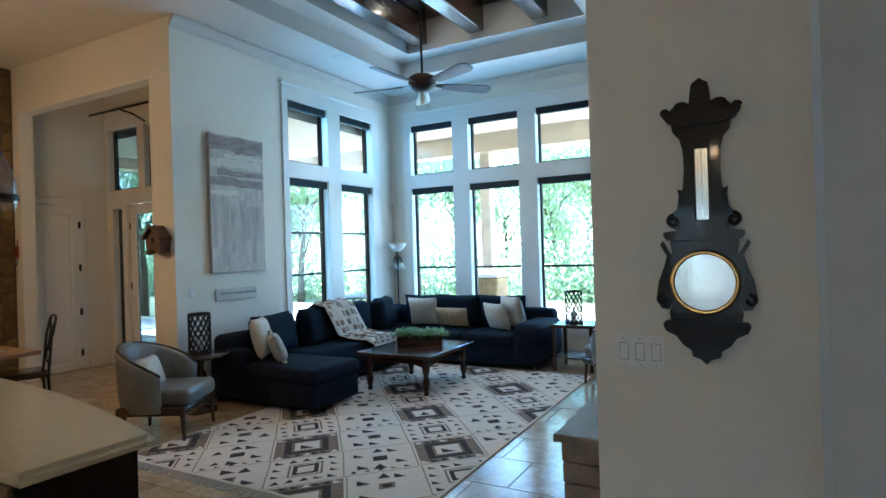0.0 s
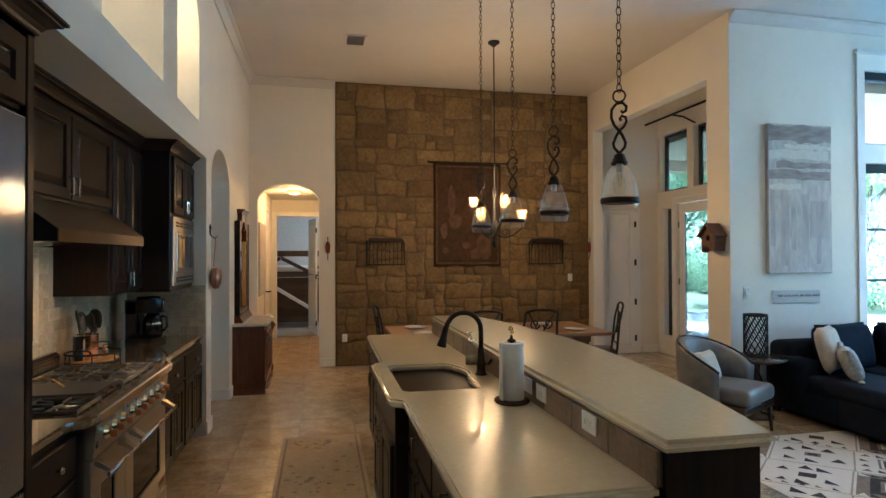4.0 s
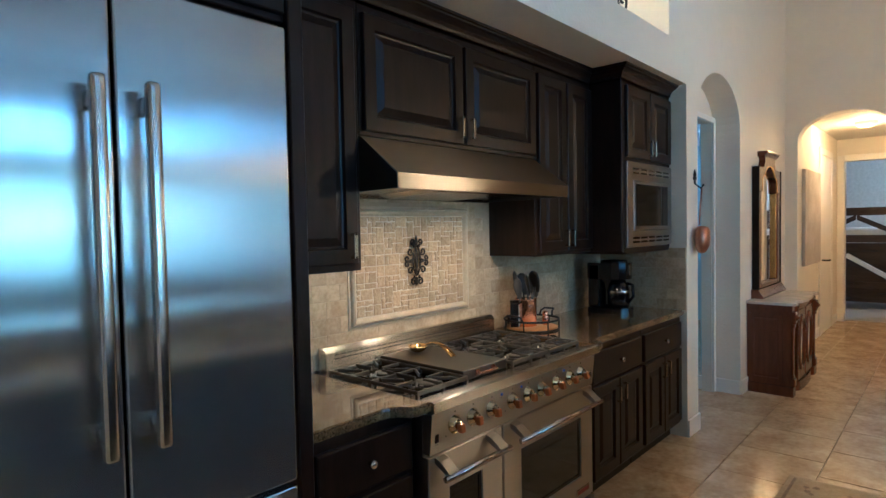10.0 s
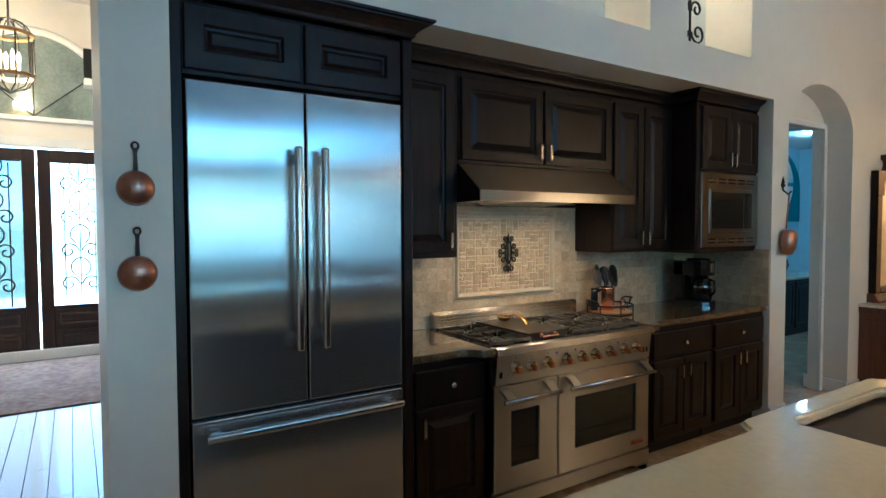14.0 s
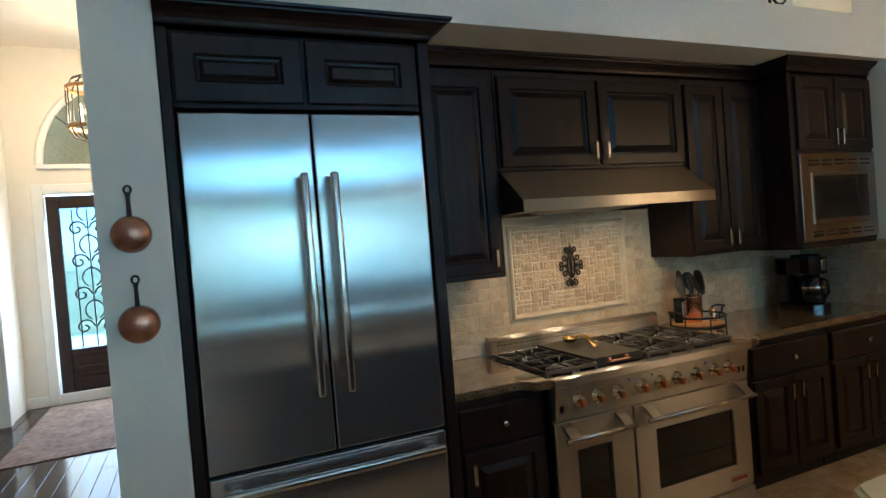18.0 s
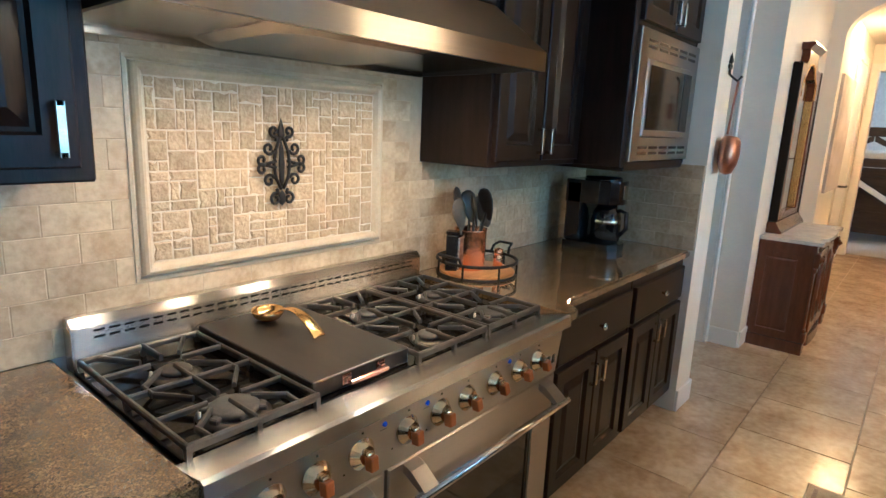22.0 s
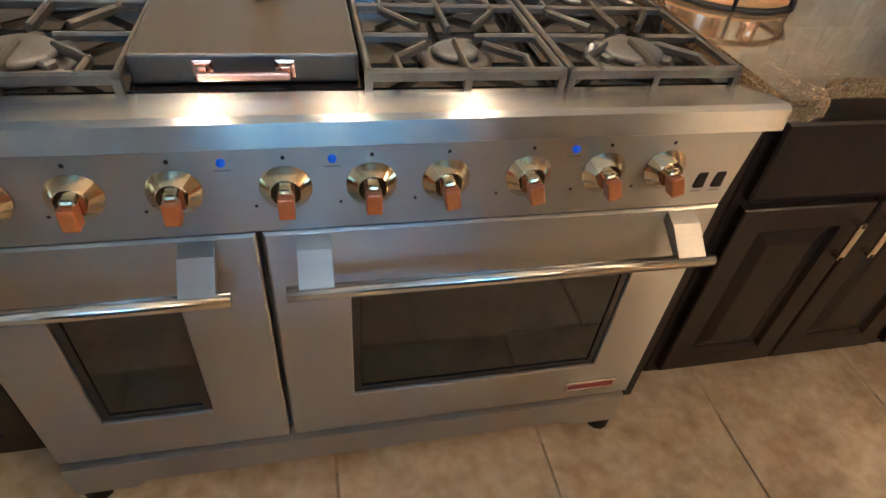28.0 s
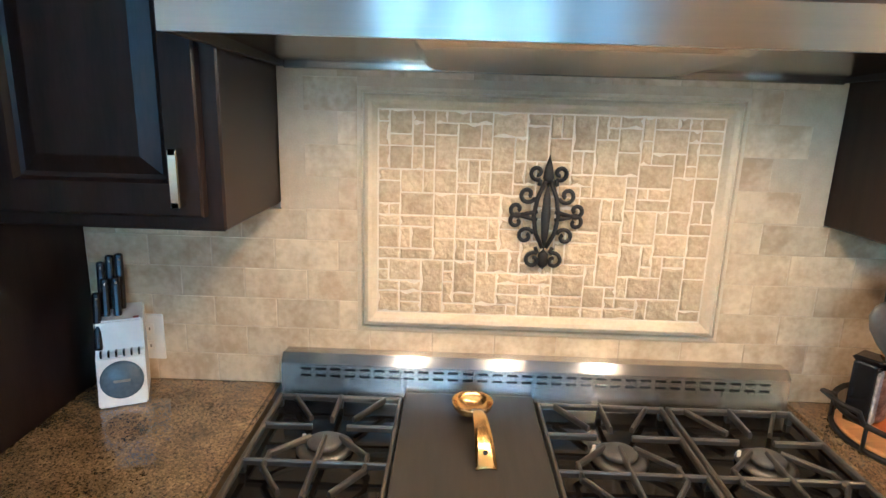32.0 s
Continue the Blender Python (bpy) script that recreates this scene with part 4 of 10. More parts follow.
pair = thing("door_5", "dark walnut double front doors with iron scrolls over glass", "door", kind="structure")
for x0, x1 in ((0.045, 0.86), (-0.79, 0.025)):
    for nm, q in (("stile", (x0, x0 + 0.13, 0.01, 2.46)), ("stile", (x1 - 0.13, x1, 0.01, 2.46)), ("rail", (x0 + 0.13, x1 - 0.13, 2.31, 2.46)), ("rail", (x0 + 0.13, x1 - 0.13, 0.01, 0.62))):
        pbox(nm, pair, FOYER_DOOR, q[0], q[1], -6.16, -6.10, q[2], q[3], 0.008)
    for zc, h in ((0.2, 0.24), (0.47, 0.2)):
        bm = bmesh.new()
        rings_panel(bm, x1 - x0 - 0.3, h, [(0, 0), (0, 0.012), (0.03, 0.012), (0.045, 0.004), (0.07, 0.012)], Matrix.Translation(((x0 + x1) / 2, -6.10, zc)))
        part("panel", bm, FOYER_DOOR, pair)
    ob = pbox("pane", pair, GLASS_LEAD if x0 > 0 else GLASS_SEED, x0 + 0.13, x1 - 0.13, -6.135, -6.128, 0.62, 2.31, 0)
    ob.visible_shadow = False
    part("scroll", scroll_work(x0 + 0.13, x1 - 0.13, 0.64, 2.29, -6.115), IRON, pair, "black iron scrollwork", True)
cased_door("trim_front_doors", "white casing round the front doors", "x", -6.05, 1, -0.80, 0.87, 2.48, 0.11)
arch = thing("window_20", "arched transom with pale leaded glass above the front doors", "window", kind="structure")
pts = [(0.035 + 0.84 * math.cos(math.pi * i / 24), 2.82 + 0.98 * math.sin(math.pi * i / 24)) for i in range(25)]
ptube("frame", arch, TRIM, [(a, -6.04, b) for a, b in pts], 0.045, 8)
pbox("window_sill", arch, TRIM, -0.83, 0.90, -6.05, -5.99, 2.77, 2.82, 0.006)
bm = bmesh.new()
prism(bm, [(a, b) for a, b in pts], "y", -6.046, -6.038)
part("pane", bm, surface("leaded_mirror_glass", (0.22, 0.28, 0.25), (0.45, 0.52, 0.48), 3, (0.04, 0.12), 0.5, bump=0.3, bump_scale=6, depth=0.02), arch)
bm = bmesh.new()
for i in (5, 12, 19):
    tube(bm, [(0.035, -6.03, 2.83), (pts[i][0], -6.03, pts[i][1])], 0.007, 6)
part("leading", bm, IRON, arch)
cased_door("trim_foyer_side_door", "white casing of the foyer side doorway", "y", 1.2, -1, -5.3, -4.3, 2.4, 0.10)


# ---- kitchen: cabinets along the alcove ----
PANEL = [(0, 0), (0, 0.019), (0.004, 0.022), (0.058, 0.022), (0.064, 0.010), (0.072, 0.008), (0.10, 0.019), (0.104, 0.020)]
SLAB = [(0, 0), (0, 0.016), (0.006, 0.020), (0.014, 0.020)]


def handle(parent, x, y, z, length=0.10, flat=False, mat=None):
    """A flat bow pull, upright or lying."""
    bm = bmesh.new()
    d, h = 0.028, length / 2
    def q(a, b, c, e):
        rbox(bm, *((x - b, x + b, y, y + c, z + a, z + e) if not flat else (x + a, x + e, y, y + c, z - b, z + b)), 0.002, 1)
    q(-h, 0.0075, d, -h + 0.012)
    q(h - 0.012, 0.0075, d, h)
    t = bmesh.new()
    if flat:
        rbox(t, x - h, x + h, y + d - 0.008, y + d, z - 0.006, z + 0.006, 0.002, 1)
    else:
        rbox(t, x - 0.0085, x + 0.0085, y + d - 0.008, y + d, z - h, z + h, 0.002, 1)
    merge(bm, t)
    return part("handle", bm, mat or CHROME, parent, "polished nickel pull")


def knob(parent, x, y, z):
    bm = bmesh.new()
    lathe(bm, [(0.006, 0), (0.006, 0.012), (0.015, 0.018), (0.016, 0.024), (0.010, 0.03), (0, 0.031)], 14, (0, 0, 0), Matrix.Translation((x, y, z)) @ pose(0, 0, 0, -90))
    return part("knob", bm, CHROME, parent, "round nickel knob", True)


def cab_front(parent, name, x0, x1, z0, z1, y, rings=None, pull=None):
    w, h = x1 - x0, z1 - z0
    rings = rings or PANEL
    k = min(1.0, 0.42 * min(w, h) / rings[-1][0])
    bm = bmesh.new()
    rings_panel(bm, w, h, [(a * k, b) for a, b in rings], Matrix.Translation(((x0 + x1) / 2, y, (z0 + z1) / 2)))
    ob = part(name, bm, CAB, parent)
    if pull:
        if pull[0] == "knob":
            knob(ob, pull[1], y + 0.022, pull[2])
        else:
            handle(ob, pull[1], y + 0.022, pull[2], 0.10)
    return ob


def crown_run(parent, x0, x1, y, z0, z1, deep=0.06, back=-0.9, ends=(True, True)):
    """A stained cornice: one profile swept along the front and round the free ends."""
    bm = bmesh.new()
    h = z1 - z0
    prof = [(0.0, 0.0), (0.0, 0.14), (0.10, 0.16), (0.14, 0.22), (0.18, 0.34), (0.32, 0.52), (0.58, 0.68), (0.80, 0.76), (0.82, 0.84), (0.98, 0.88), (1.0, 1.0), (0.0, 1.0)]
    path = ([(x0, back, -1, 0)] if ends[0] else []) + [(x0, y, -1 if ends[0] else 0, 1), (x1, y, 1 if ends[1] else 0, 1)] + ([(x1, back, 1, 0)] if ends[1] else [])
    loops = [[bm.verts.new((px + sx * deep * o, py + sy * deep * o, z0 + h * v)) for o, v in prof] for px, py, sx, sy in path]
    for a, b in zip(loops, loops[1:]):
        for j in range(len(prof)):
            bm.faces.new((a[j], a[(j + 1) % len(prof)], b[(j + 1) % len(prof)], b[j]))
    bm.faces.new(loops[0])
    bm.faces.new(loops[-1][::-1])
    bmesh.ops.recalc_face_normals(bm, faces=bm.faces[:])
    return part("cornice", bm, CAB, parent)


# tall refrigerator surround
c = thing("refrigerator_surround", "espresso cabinet surround with two top doors and cornice", "cabinet")
pbox("side_panel", c, CAB, -0.662, -0.622, -0.92, -0.262, 0, 2.42)
pbox("side_panel", c, CAB, -1.662, -1.612, -0.92, -0.262, 0, 2.42)
pbox("body", c, CAB, -1.612, -0.662, -0.92, -0.285, 2.135, 2.42)
cab_front(c, "door", -1.125, -0.672, 2.155, 2.40, -0.285, [(0, 0), (0, 0.019), (0.004, 0.022), (0.07, 0.022), (0.078, 0.008), (0.088, 0.006), (0.10, 0.018), (0.102, 0.019)])
cab_front(c, "door", -1.602, -1.145, 2.155, 2.40, -0.285, [(0, 0), (0, 0.019), (0.004, 0.022), (0.07, 0.022), (0.078, 0.008), (0.088, 0.006), (0.10, 0.018), (0.102, 0.019)])
crown_run(c, -1.662, -0.622, -0.262, 2.415, 2.505, 0.085, ends=(True, False))

# refrigerator
f = thing("refrigerator", "brushed steel double-door refrigerator with bottom freezer drawer", "refrigerator")
pbox("body", f, BLACK, -1.605, -0.668, -0.90, -0.305, 0.02, 2.125)
for x0, x1, hx in ((-1.138, -0.672, -1.088), (-1.602, -1.145, -1.203)):
    d = pbox("door", f, STEEL, x0, x1, -0.30, -0.262, 0.80, 2.115, 0.006, "", 2)
    bm = bmesh.new()
    rbox(bm, hx - 0.016, hx + 0.016, -0.215, -0.185, 1.03, 1.88, 0.010, 3)
    for z in (1.08, 1.83):
        rbox(bm, hx - 0.011, hx + 0.011, -0.262, -0.20, z - 0.02, z + 0.02, 0.004, 1)
    part("handle", bm, STEEL_BAR, d, "long vertical steel handle", True)
d = pbox("drawer", f, STEEL, -1.602, -0.672, -0.30, -0.262, 0.10, 0.785, 0.006, "", 2)
bm = bmesh.new()
rbox(bm, -1.575, -0.715, -0.215, -0.185, 0.715, 0.747, 0.010, 3)
for x in (-1.53, -0.76):
    rbox(bm, x - 0.02, x + 0.02, -0.262, -0.20, 0.72, 0.742, 0.004, 1)
part("handle", bm, STEEL_BAR, d, "long horizontal steel handle", True)
pbox("kick_plate", f, BLACK, -1.60, -0.675, -0.36, -0.32, 0.0, 0.09)

# wall cabinets
c = thing("wall_cabinet", "espresso wall cabinet with one raised-panel door", "cabinet", group="kitchen wall cabinets")
pbox("body", c, CAB, -2.135, -1.664, -0.92, -0.582, 1.372, 2.43)
cab_front(c, "door", -2.105, -1.72, 1.40, 2.385, -0.582, pull=("pull", -2.07, 1.47))
crown_run(c, -2.135, -1.664, -0.582, 2.42, 2.508, 0.06, -0.92, (False, False))
c = thing("wall_cabinet", "espresso wall cabinet with two doors above the range hood", "cabinet", group="kitchen wall cabinets")
pbox("body", c, CAB, -3.398, -2.137, -0.92, -0.582, 1.905, 2.43)
cab_front(c, "door", -2.762, -2.155, 1.925, 2.385, -0.582, pull=("pull", -2.735, 2.0))
cab_front(c, "door", -3.388, -2.782, 1.925, 2.385, -0.582, pull=("pull", -2.812, 2.0))
crown_run(c, -3.398, -2.137, -0.582, 2.42, 2.508, 0.06, -0.92, (False, False))
c = thing("wall_cabinet", "espresso wall cabinet with two narrow raised-panel doors", "cabinet", group="kitchen wall cabinets")
pbox("body", c, CAB, -4.048, -3.40, -0.92, -0.582, 1.362, 2.43)
cab_front(c, "door", -3.722, -3.42, 1.385, 2.385, -0.582, pull=("pull", -3.695, 1.46))
cab_front(c, "door", -4.038, -3.736, 1.385, 2.385, -0.582, pull=("pull", -3.765, 1.46))
crown_run(c, -4.048, -3.40, -0.582, 2.42, 2.508, 0.06, -0.92, (False, False))
c = thing("microwave_cabinet", "deep espresso cabinet that holds the microwave", "cabinet")
pbox("side_panel", c, CAB, -4.092, -4.05, -0.92, -0.37, 1.362, 2.43)
pbox("side_panel", c, CAB, -4.838, -4.828, -0.92, -0.37, 1.362, 2.43)
pbox("body", c, CAB, -4.828, -4.092, -0.92, -0.372, 1.935, 2.43)
pbox("shelf", c, CAB, -4.828, -4.092, -0.92, -0.372, 1.345, 1.384)
cab_front(c, "door", -4.452, -4.10, 1.955, 2.40, -0.372, pull=("pull", -4.43, 2.03))
cab_front(c, "door", -4.822, -4.466, 1.955, 2.40, -0.372, pull=("pull", -4.49, 2.03))
crown_run(c, -4.838, -4.05, -0.372, 2.42, 2.508, 0.07, -0.92, (False, True))
m = thing("microwave", "built-in steel microwave with dark glass door", "microwave")
pbox("body", m, BLACK, -4.826, -4.094, -0.90, -0.385, 1.386, 1.933)
bm = frame_ring(bmesh.new(), -4.826, -4.094, 1.388, 1.931, -4.74, -4.18, 1.49, 1.815, -0.384, -0.352)
part("trim_frame", bm, STEEL_HOOD, m, "steel trim surround")
for z0 in (1.415, 1.855):
    for k in range(5):
        x = -4.77 + k * 0.125
        for dz in (0, 0.025):
            pbox("vent_slot", m, BLACK, x, x + 0.10, -0.353, -0.3505, z0 + dz, z0 + dz + 0.012, 0)
d = pbox("door", m, STEEL_HOOD, -4.738, -4.182, -0.384, -0.345, 1.493, 1.813, 0.006)
pbox("window", d, DARK_GLASS, -4.615, -4.205, -0.346, -0.342, 1.522, 1.790, 0.001)
pbox("control_panel", d, BLACK, -4.725, -4.625, -0.346, -0.341, 1.52, 1.79, 0.001)
pbox("display", d, DARK_GLASS, -4.70, -4.65, -0.342, -0.3405, 1.74, 1.76, 0)

# base cabinets
def base_cab(x0, x1, doors, label, y=-0.300):
    c = thing("base_cabinet", label, "cabinet", group="kitchen base cabinets")
    pbox("body", c, CAB, x0, x1, -0.92, y, 0.10, 0.876)
    # toe kick darkened to near-black for the recess shade
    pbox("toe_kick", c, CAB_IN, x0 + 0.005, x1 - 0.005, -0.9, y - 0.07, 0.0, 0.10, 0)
    cab_front(c, "drawer", x0 + 0.02, x1 - 0.02, 0.665, 0.835, y, SLAB, ("knob", (x0 + x1) / 2, 0.752))
    w = (x1 - x0 - 0.04) / doors
    for i in range(doors):
        a = x0 + 0.02 + i * w
        s = a + 0.04 if i == 1 else a + w - 0.04
        cab_front(c, "door", a + 0.004, a + w - 0.004, 0.13, 0.645, y, None, ("pull", s, 0.56))
    return c

base_cab(-2.120, -1.664, 1, "espresso base cabinet with drawer and door beside the refrigerator")
pbox("filler", base_cab(-4.150, -3.462, 2, "espresso base cabinet with drawer and two doors beside the range"), CAB, -3.461, -3.388, -0.92, -0.300, 0.0, 0.876)
base_cab(-4.836, -4.152, 2, "espresso base cabinet with drawer and two doors at the alcove end")

# granite worktops with stepped front corners beside the range
def worktop(pts, label):
    t = thing("worktop", label, "worktop")
    bm = bmesh.new()
    prism(bm, pts, "z", 0.878, 0.916)
    es = [e for e in bm.edges if abs(e.verts[0].co.z - e.verts[1].co.z) < 1e-5]
    bmesh.ops.bevel(bm, geom=es, offset=0.008, segments=2, affect="EDGES")
    part("slab", bm, GRANITE, t)

worktop([(-1.664, -0.924), (-1.664, -0.278), (-1.955, -0.278), (-1.985, -0.272), (-2.008, -0.255), (-2.020, -0.230), (-2.035, -0.212), (-2.06, -0.205), (-2.1185, -0.205), (-2.1185, -0.924)], "polished brown granite worktop between refrigerator and range")
worktop([(-3.378, -0.924), (-3.378, -0.205), (-3.44, -0.205), (-3.462, -0.212), (-3.478, -0.230), (-3.490, -0.255), (-3.512, -0.272), (-3.545, -0.278), (-4.836, -0.272), (-4.836, -0.924)], "polished brown granite worktop beside the range")

# range hood
h = thing("range_hood", "brushed steel range hood with slanted front and lights", "range hood")
X0, X1 = -3.395, -2.142
bm = bmesh.new()
prism(bm, [(-0.925, 1.903), (-0.58, 1.903), (-0.372, 1.744), (-0.372, 1.686), (-0.384, 1.686), (-0.384, 1.738), (-0.585, 1.891), (-0.925, 1.891)], "x", X0, X1)
part("canopy", bm, STEEL_HOOD, h, "slanted brushed steel front")
for x0, x1 in ((X0 - 0.001, X0 + 0.012), (X1 - 0.012, X1 + 0.001)):
    bm = bmesh.new()
    prism(bm, [(-0.924, 1.902), (-0.58, 1.902), (-0.378, 1.742), (-0.376, 1.687), (-0.924, 1.680)], "x", x0, x1)
    part("side", bm, CAB_IN, h, "near-black side")
bm = bmesh.new()
prism(bm, [(-0.92, 1.690), (-0.55, 1.704), (-0.41, 1.716), (-0.388, 1.718), (-0.388, 1.732), (-0.92, 1.71)], "x", X0 + 0.014, X1 - 0.014)
part("liner", bm, STEEL_LINER, h, "plain brown-tinged steel underside")
bm = bmesh.new()
rbox(bm, X0 + 0.014, X1 - 0.014, -0.9035, -0.892, 1.676, 1.694, 0.003, 1)
part("back_lip", bm, STEEL_RAIL, h)
bm = bmesh.new()
foot = round_rect_pts(-2.985, -2.485, -0.845, -0.47, 0.07)
lid = round_rect_pts(-3.02, -2.455, -0.885, -0.40, 0.04)
lo = [bm.verts.new((x, y, 1.676 + 0.030 * (y + 0.845))) for x, y in foot]
hi = [bm.verts.new((x, y, 1.698 + 0.04 * (y + 0.885))) for x, y in lid]
for i in range(len(lo)):
    j = (i + 1) % len(lo)
    bm.faces.new((lo[i], lo[j], hi[j], hi[i]))
bm.faces.new(lo[::-1])
bm.faces.new(hi)
bmesh.ops.recalc_face_normals(bm, faces=bm.faces[:])
part("grease_tray", bm, STEEL_LINER, h, "central steel grease collector with rounded ends")
for x in (-3.11, -2.755, -2.407):
    bm = bmesh.new()
    lathe(bm, [(0, 0), (0.026, 0.0), (0.032, 0.004), (0.032, 0.014)], 16, (x, -0.425, 1.709))
    part("lamp_lens", bm, CAN_LIT, h, "lit hood lamp", True)

# range
R = thing("range_cooker", "stainless double-oven range with six burners and a griddle", "range cooker")
RX0, RX1 = -3.366, -2.130
pbox("body", R, STEEL_H, RX0 + 0.004, RX1 - 0.004, -0.89, -0.262, 0.06, 0.885)
pbox("cooktop_pan", R, ENAMEL, RX0 + 0.01, RX1 - 0.01, -0.845, -0.304, 0.885, 0.900, 0.003, "black enamel cooktop")
bm = bmesh.new()
prism(bm, [(-0.303, 0.896), (-0.300, 0.900), (-0.202, 0.9175), (-0.192, 0.912), (-0.190, 0.878), (-0.205, 0.868), (-0.262, 0.866), (-0.303, 0.880)], "x", RX0 - 0.010, RX1 + 0.010)
part("front_rail", bm, STEEL_RAIL, R, "rounded steel front rail")
bm = bmesh.new()
prism(bm, [(-0.262, 0.868), (-0.212, 0.868), (-0.228, 0.712), (-0.262, 0.712)], "x", RX0 + 0.002, RX1 - 0.002)
part("control_panel", bm, STEEL_H, R)
# backguard with slots
bg = bmesh.new()
prism(bg, [(-0.903, 0.885), (-0.903, 1.014), (-0.898, 1.018), (-0.8675, 1.018), (-0.8675, 1.0), (-0.8495, 0.9985), (-0.844, 0.996), (-0.844, 0.885)], "x", RX0 + 0.012, RX1 - 0.012)
bmesh.ops.bevel(bg, geom=[e for e in bg.edges if abs(e.verts[0].co.x - e.verts[1].co.x) < 1e-5 and max(v.co.z for v in e.verts) > 0.95], offset=0.004, segments=2, affect="EDGES")
BG = part("backguard", bg, STEEL_RAIL, R, "steel backguard with chamfered top and vent slots")
bm = bmesh.new()
prism(bm, [(-0.867, 1.001), (-0.867, 1.0185), (-0.865, 1.0185), (-0.8445, 0.9995), (-0.8445, 0.998)], "x", RX0 + 0.013, RX1 - 0.013)
part("top_edge", bm, STEEL_RAIL, BG, "slanted bright steel top edge")
slot_me = finish("vent_slot", rbox(bmesh.new(), -0.0125, 0.0125, -0.002, 0.0015, -0.003, 0.003, 0.0012, 1), BLACK)
for k in range(64):
    ob = bpy.data.objects.new("vent_slot", slot_me)
    scene.collection.objects.link(ob)
    ob.parent = BG
    ob.location = (-2.202 - (k // 2) * 0.0352, -0.8435, 0.987 if k % 2 else 0.970)
# burner grates
def grate(x0, x1, y0, y1):
    g = bmesh.new()
    z0, z1 = 0.919, 0.932
    def bar(p, q, w=0.0046, za=z0, zb=z1):
        """A bar from p to q with a chamfered top."""
        p, q = Vector((*p, 0)), Vector((*q, 0))
        d = (q - p).normalized()
        s = Vector((-d.y, d.x, 0))
        ends = []
        for c in (p - d * w * 0.9, q + d * w * 0.9):
            ends.append([g.verts.new((*(c + s * e).xy, z)) for e, z in ((-w, za), (-w, zb - 0.004), (-w * 0.45, zb), (w * 0.45, zb), (w, zb - 0.004), (w, za))])
        for i in range(6):
            k = (i + 1) % 6
            g.faces.new((ends[0][i], ends[0][k], ends[1][k], ends[1][i]))
        g.faces.new(ends[0])
        g.faces.new(ends[1])
    def path(pts, w=0.0046, zb=z1):
        for p, q in zip(pts, pts[1:]):
            bar(p, q, w, z0, zb)
    xm, hw, ym = (x0 + x1) / 2, (x1 - x0) / 2, (y0 + y1) / 2
    for x in (x0, x1):
        bar((x, y0), (x, y1), 0.0052)
    bar((x0, y0), (x1, y0), 0.0052)
    bar((x0, y1), (x1, y1), 0.0052, 0.915)
    bar((x0, ym), (x1, ym), 0.0044)
    bar((xm, ym - 0.085), (xm, ym + 0.105), 0.0044, z0, z1 + 0.003)
    bar((xm, y1), (xm, y1 - 0.100), 0.0044, z0, z1 + 0.003)
    bar((xm, y0), (xm, y0 + 0.098), 0.0044, z0, z1 + 0.003)
    for e in (-1, 1):
        for y in (ym - 0.132, ym + 0.132):
            bar((xm + e * hw, y), (xm + e * hw * 0.29, y), 0.0044)
        path([(xm + e * hw * 0.34, ym + 0.088), (xm + e * hw * 0.68, ym + 0.018), (xm + e * hw * 0.68, ym - 0.028), (xm + e * hw * 0.24, ym - 0.090)])
        path([(xm + e * hw * 0.68, y1), (xm + e * hw * 0.70, y1 - 0.048), (xm + e * hw * 0.34, y1 - 0.096)])
        path([(xm + e * hw * 0.74, y0), (xm + e * hw * 0.34, y0 + 0.092)])
    for x in (x0, xm, x1):
        for y in (y0, y1):
            prism(g, [(x - 0.006, 0.921), (x + 0.006, 0.921), (x + 0.005, 0.9005), (x - 0.005, 0.9005)], "y", y - 0.006, y + 0.006)
    for x in (x0, x1):
        prism(g, [(ym - 0.010, 0.921), (ym + 0.010, 0.921), (ym + 0.005, 0.9005), (ym - 0.005, 0.9005)], "x", x - 0.006, x + 0.006)
    bmesh.ops.recalc_face_normals(g, faces=g.faces)
    return part("grate", g, GRATE, R, "black cast iron burner grate")

GY0, GY1 = -0.820, -0.300
cells = ((-2.432, -2.148), (-3.046, -2.756), (-3.346, -3.062))
for x0, x1 in cells:
    grate(x0, x1, GY0, GY1)
    for i, y in enumerate((-0.645, -0.390)):
        xm = (x0 + x1) / 2
        big = 0.052 if i == 1 and not -3.2 < xm < -2.6 else 0.036
        plathe("burner_base", R, GRATE, [(0, 0.0), (big + 0.02, 0), (big + 0.024, 0.006), (big + 0.012, 0.012), (big - 0.004, 0.013), (big - 0.004, 0.0)], 24, (xm, y, 0.900))
        plathe("burner_cap", R, BURNER, [(big - 0.006, 0.010), (big, 0.016), (big, 0.022), (big - 0.006, 0.026), (0, 0.0265)], 24, (xm, y, 0.900), "worn grey burner cap")
        if big > 0.05:
            for k in range(6):
                a = k * math.pi / 3 + 0.4
                pbox("burner_tooth", R, BURNER, -0.009, 0.009, -0.011, 0.011, 0.0, 0.0225, 0.003).matrix_basis = Matrix.Translation((xm, y, 0.900)) @ Matrix.Rotation(a, 4, "Z") @ Matrix.Translation((big + 0.005, 0, 0))
        plathe("igniter", R, WHITE_PLASTIC, [(0.004, 0), (0.004, 0.018), (0, 0.02)], 8, (xm + big + 0.012, y - 0.02, 0.904))
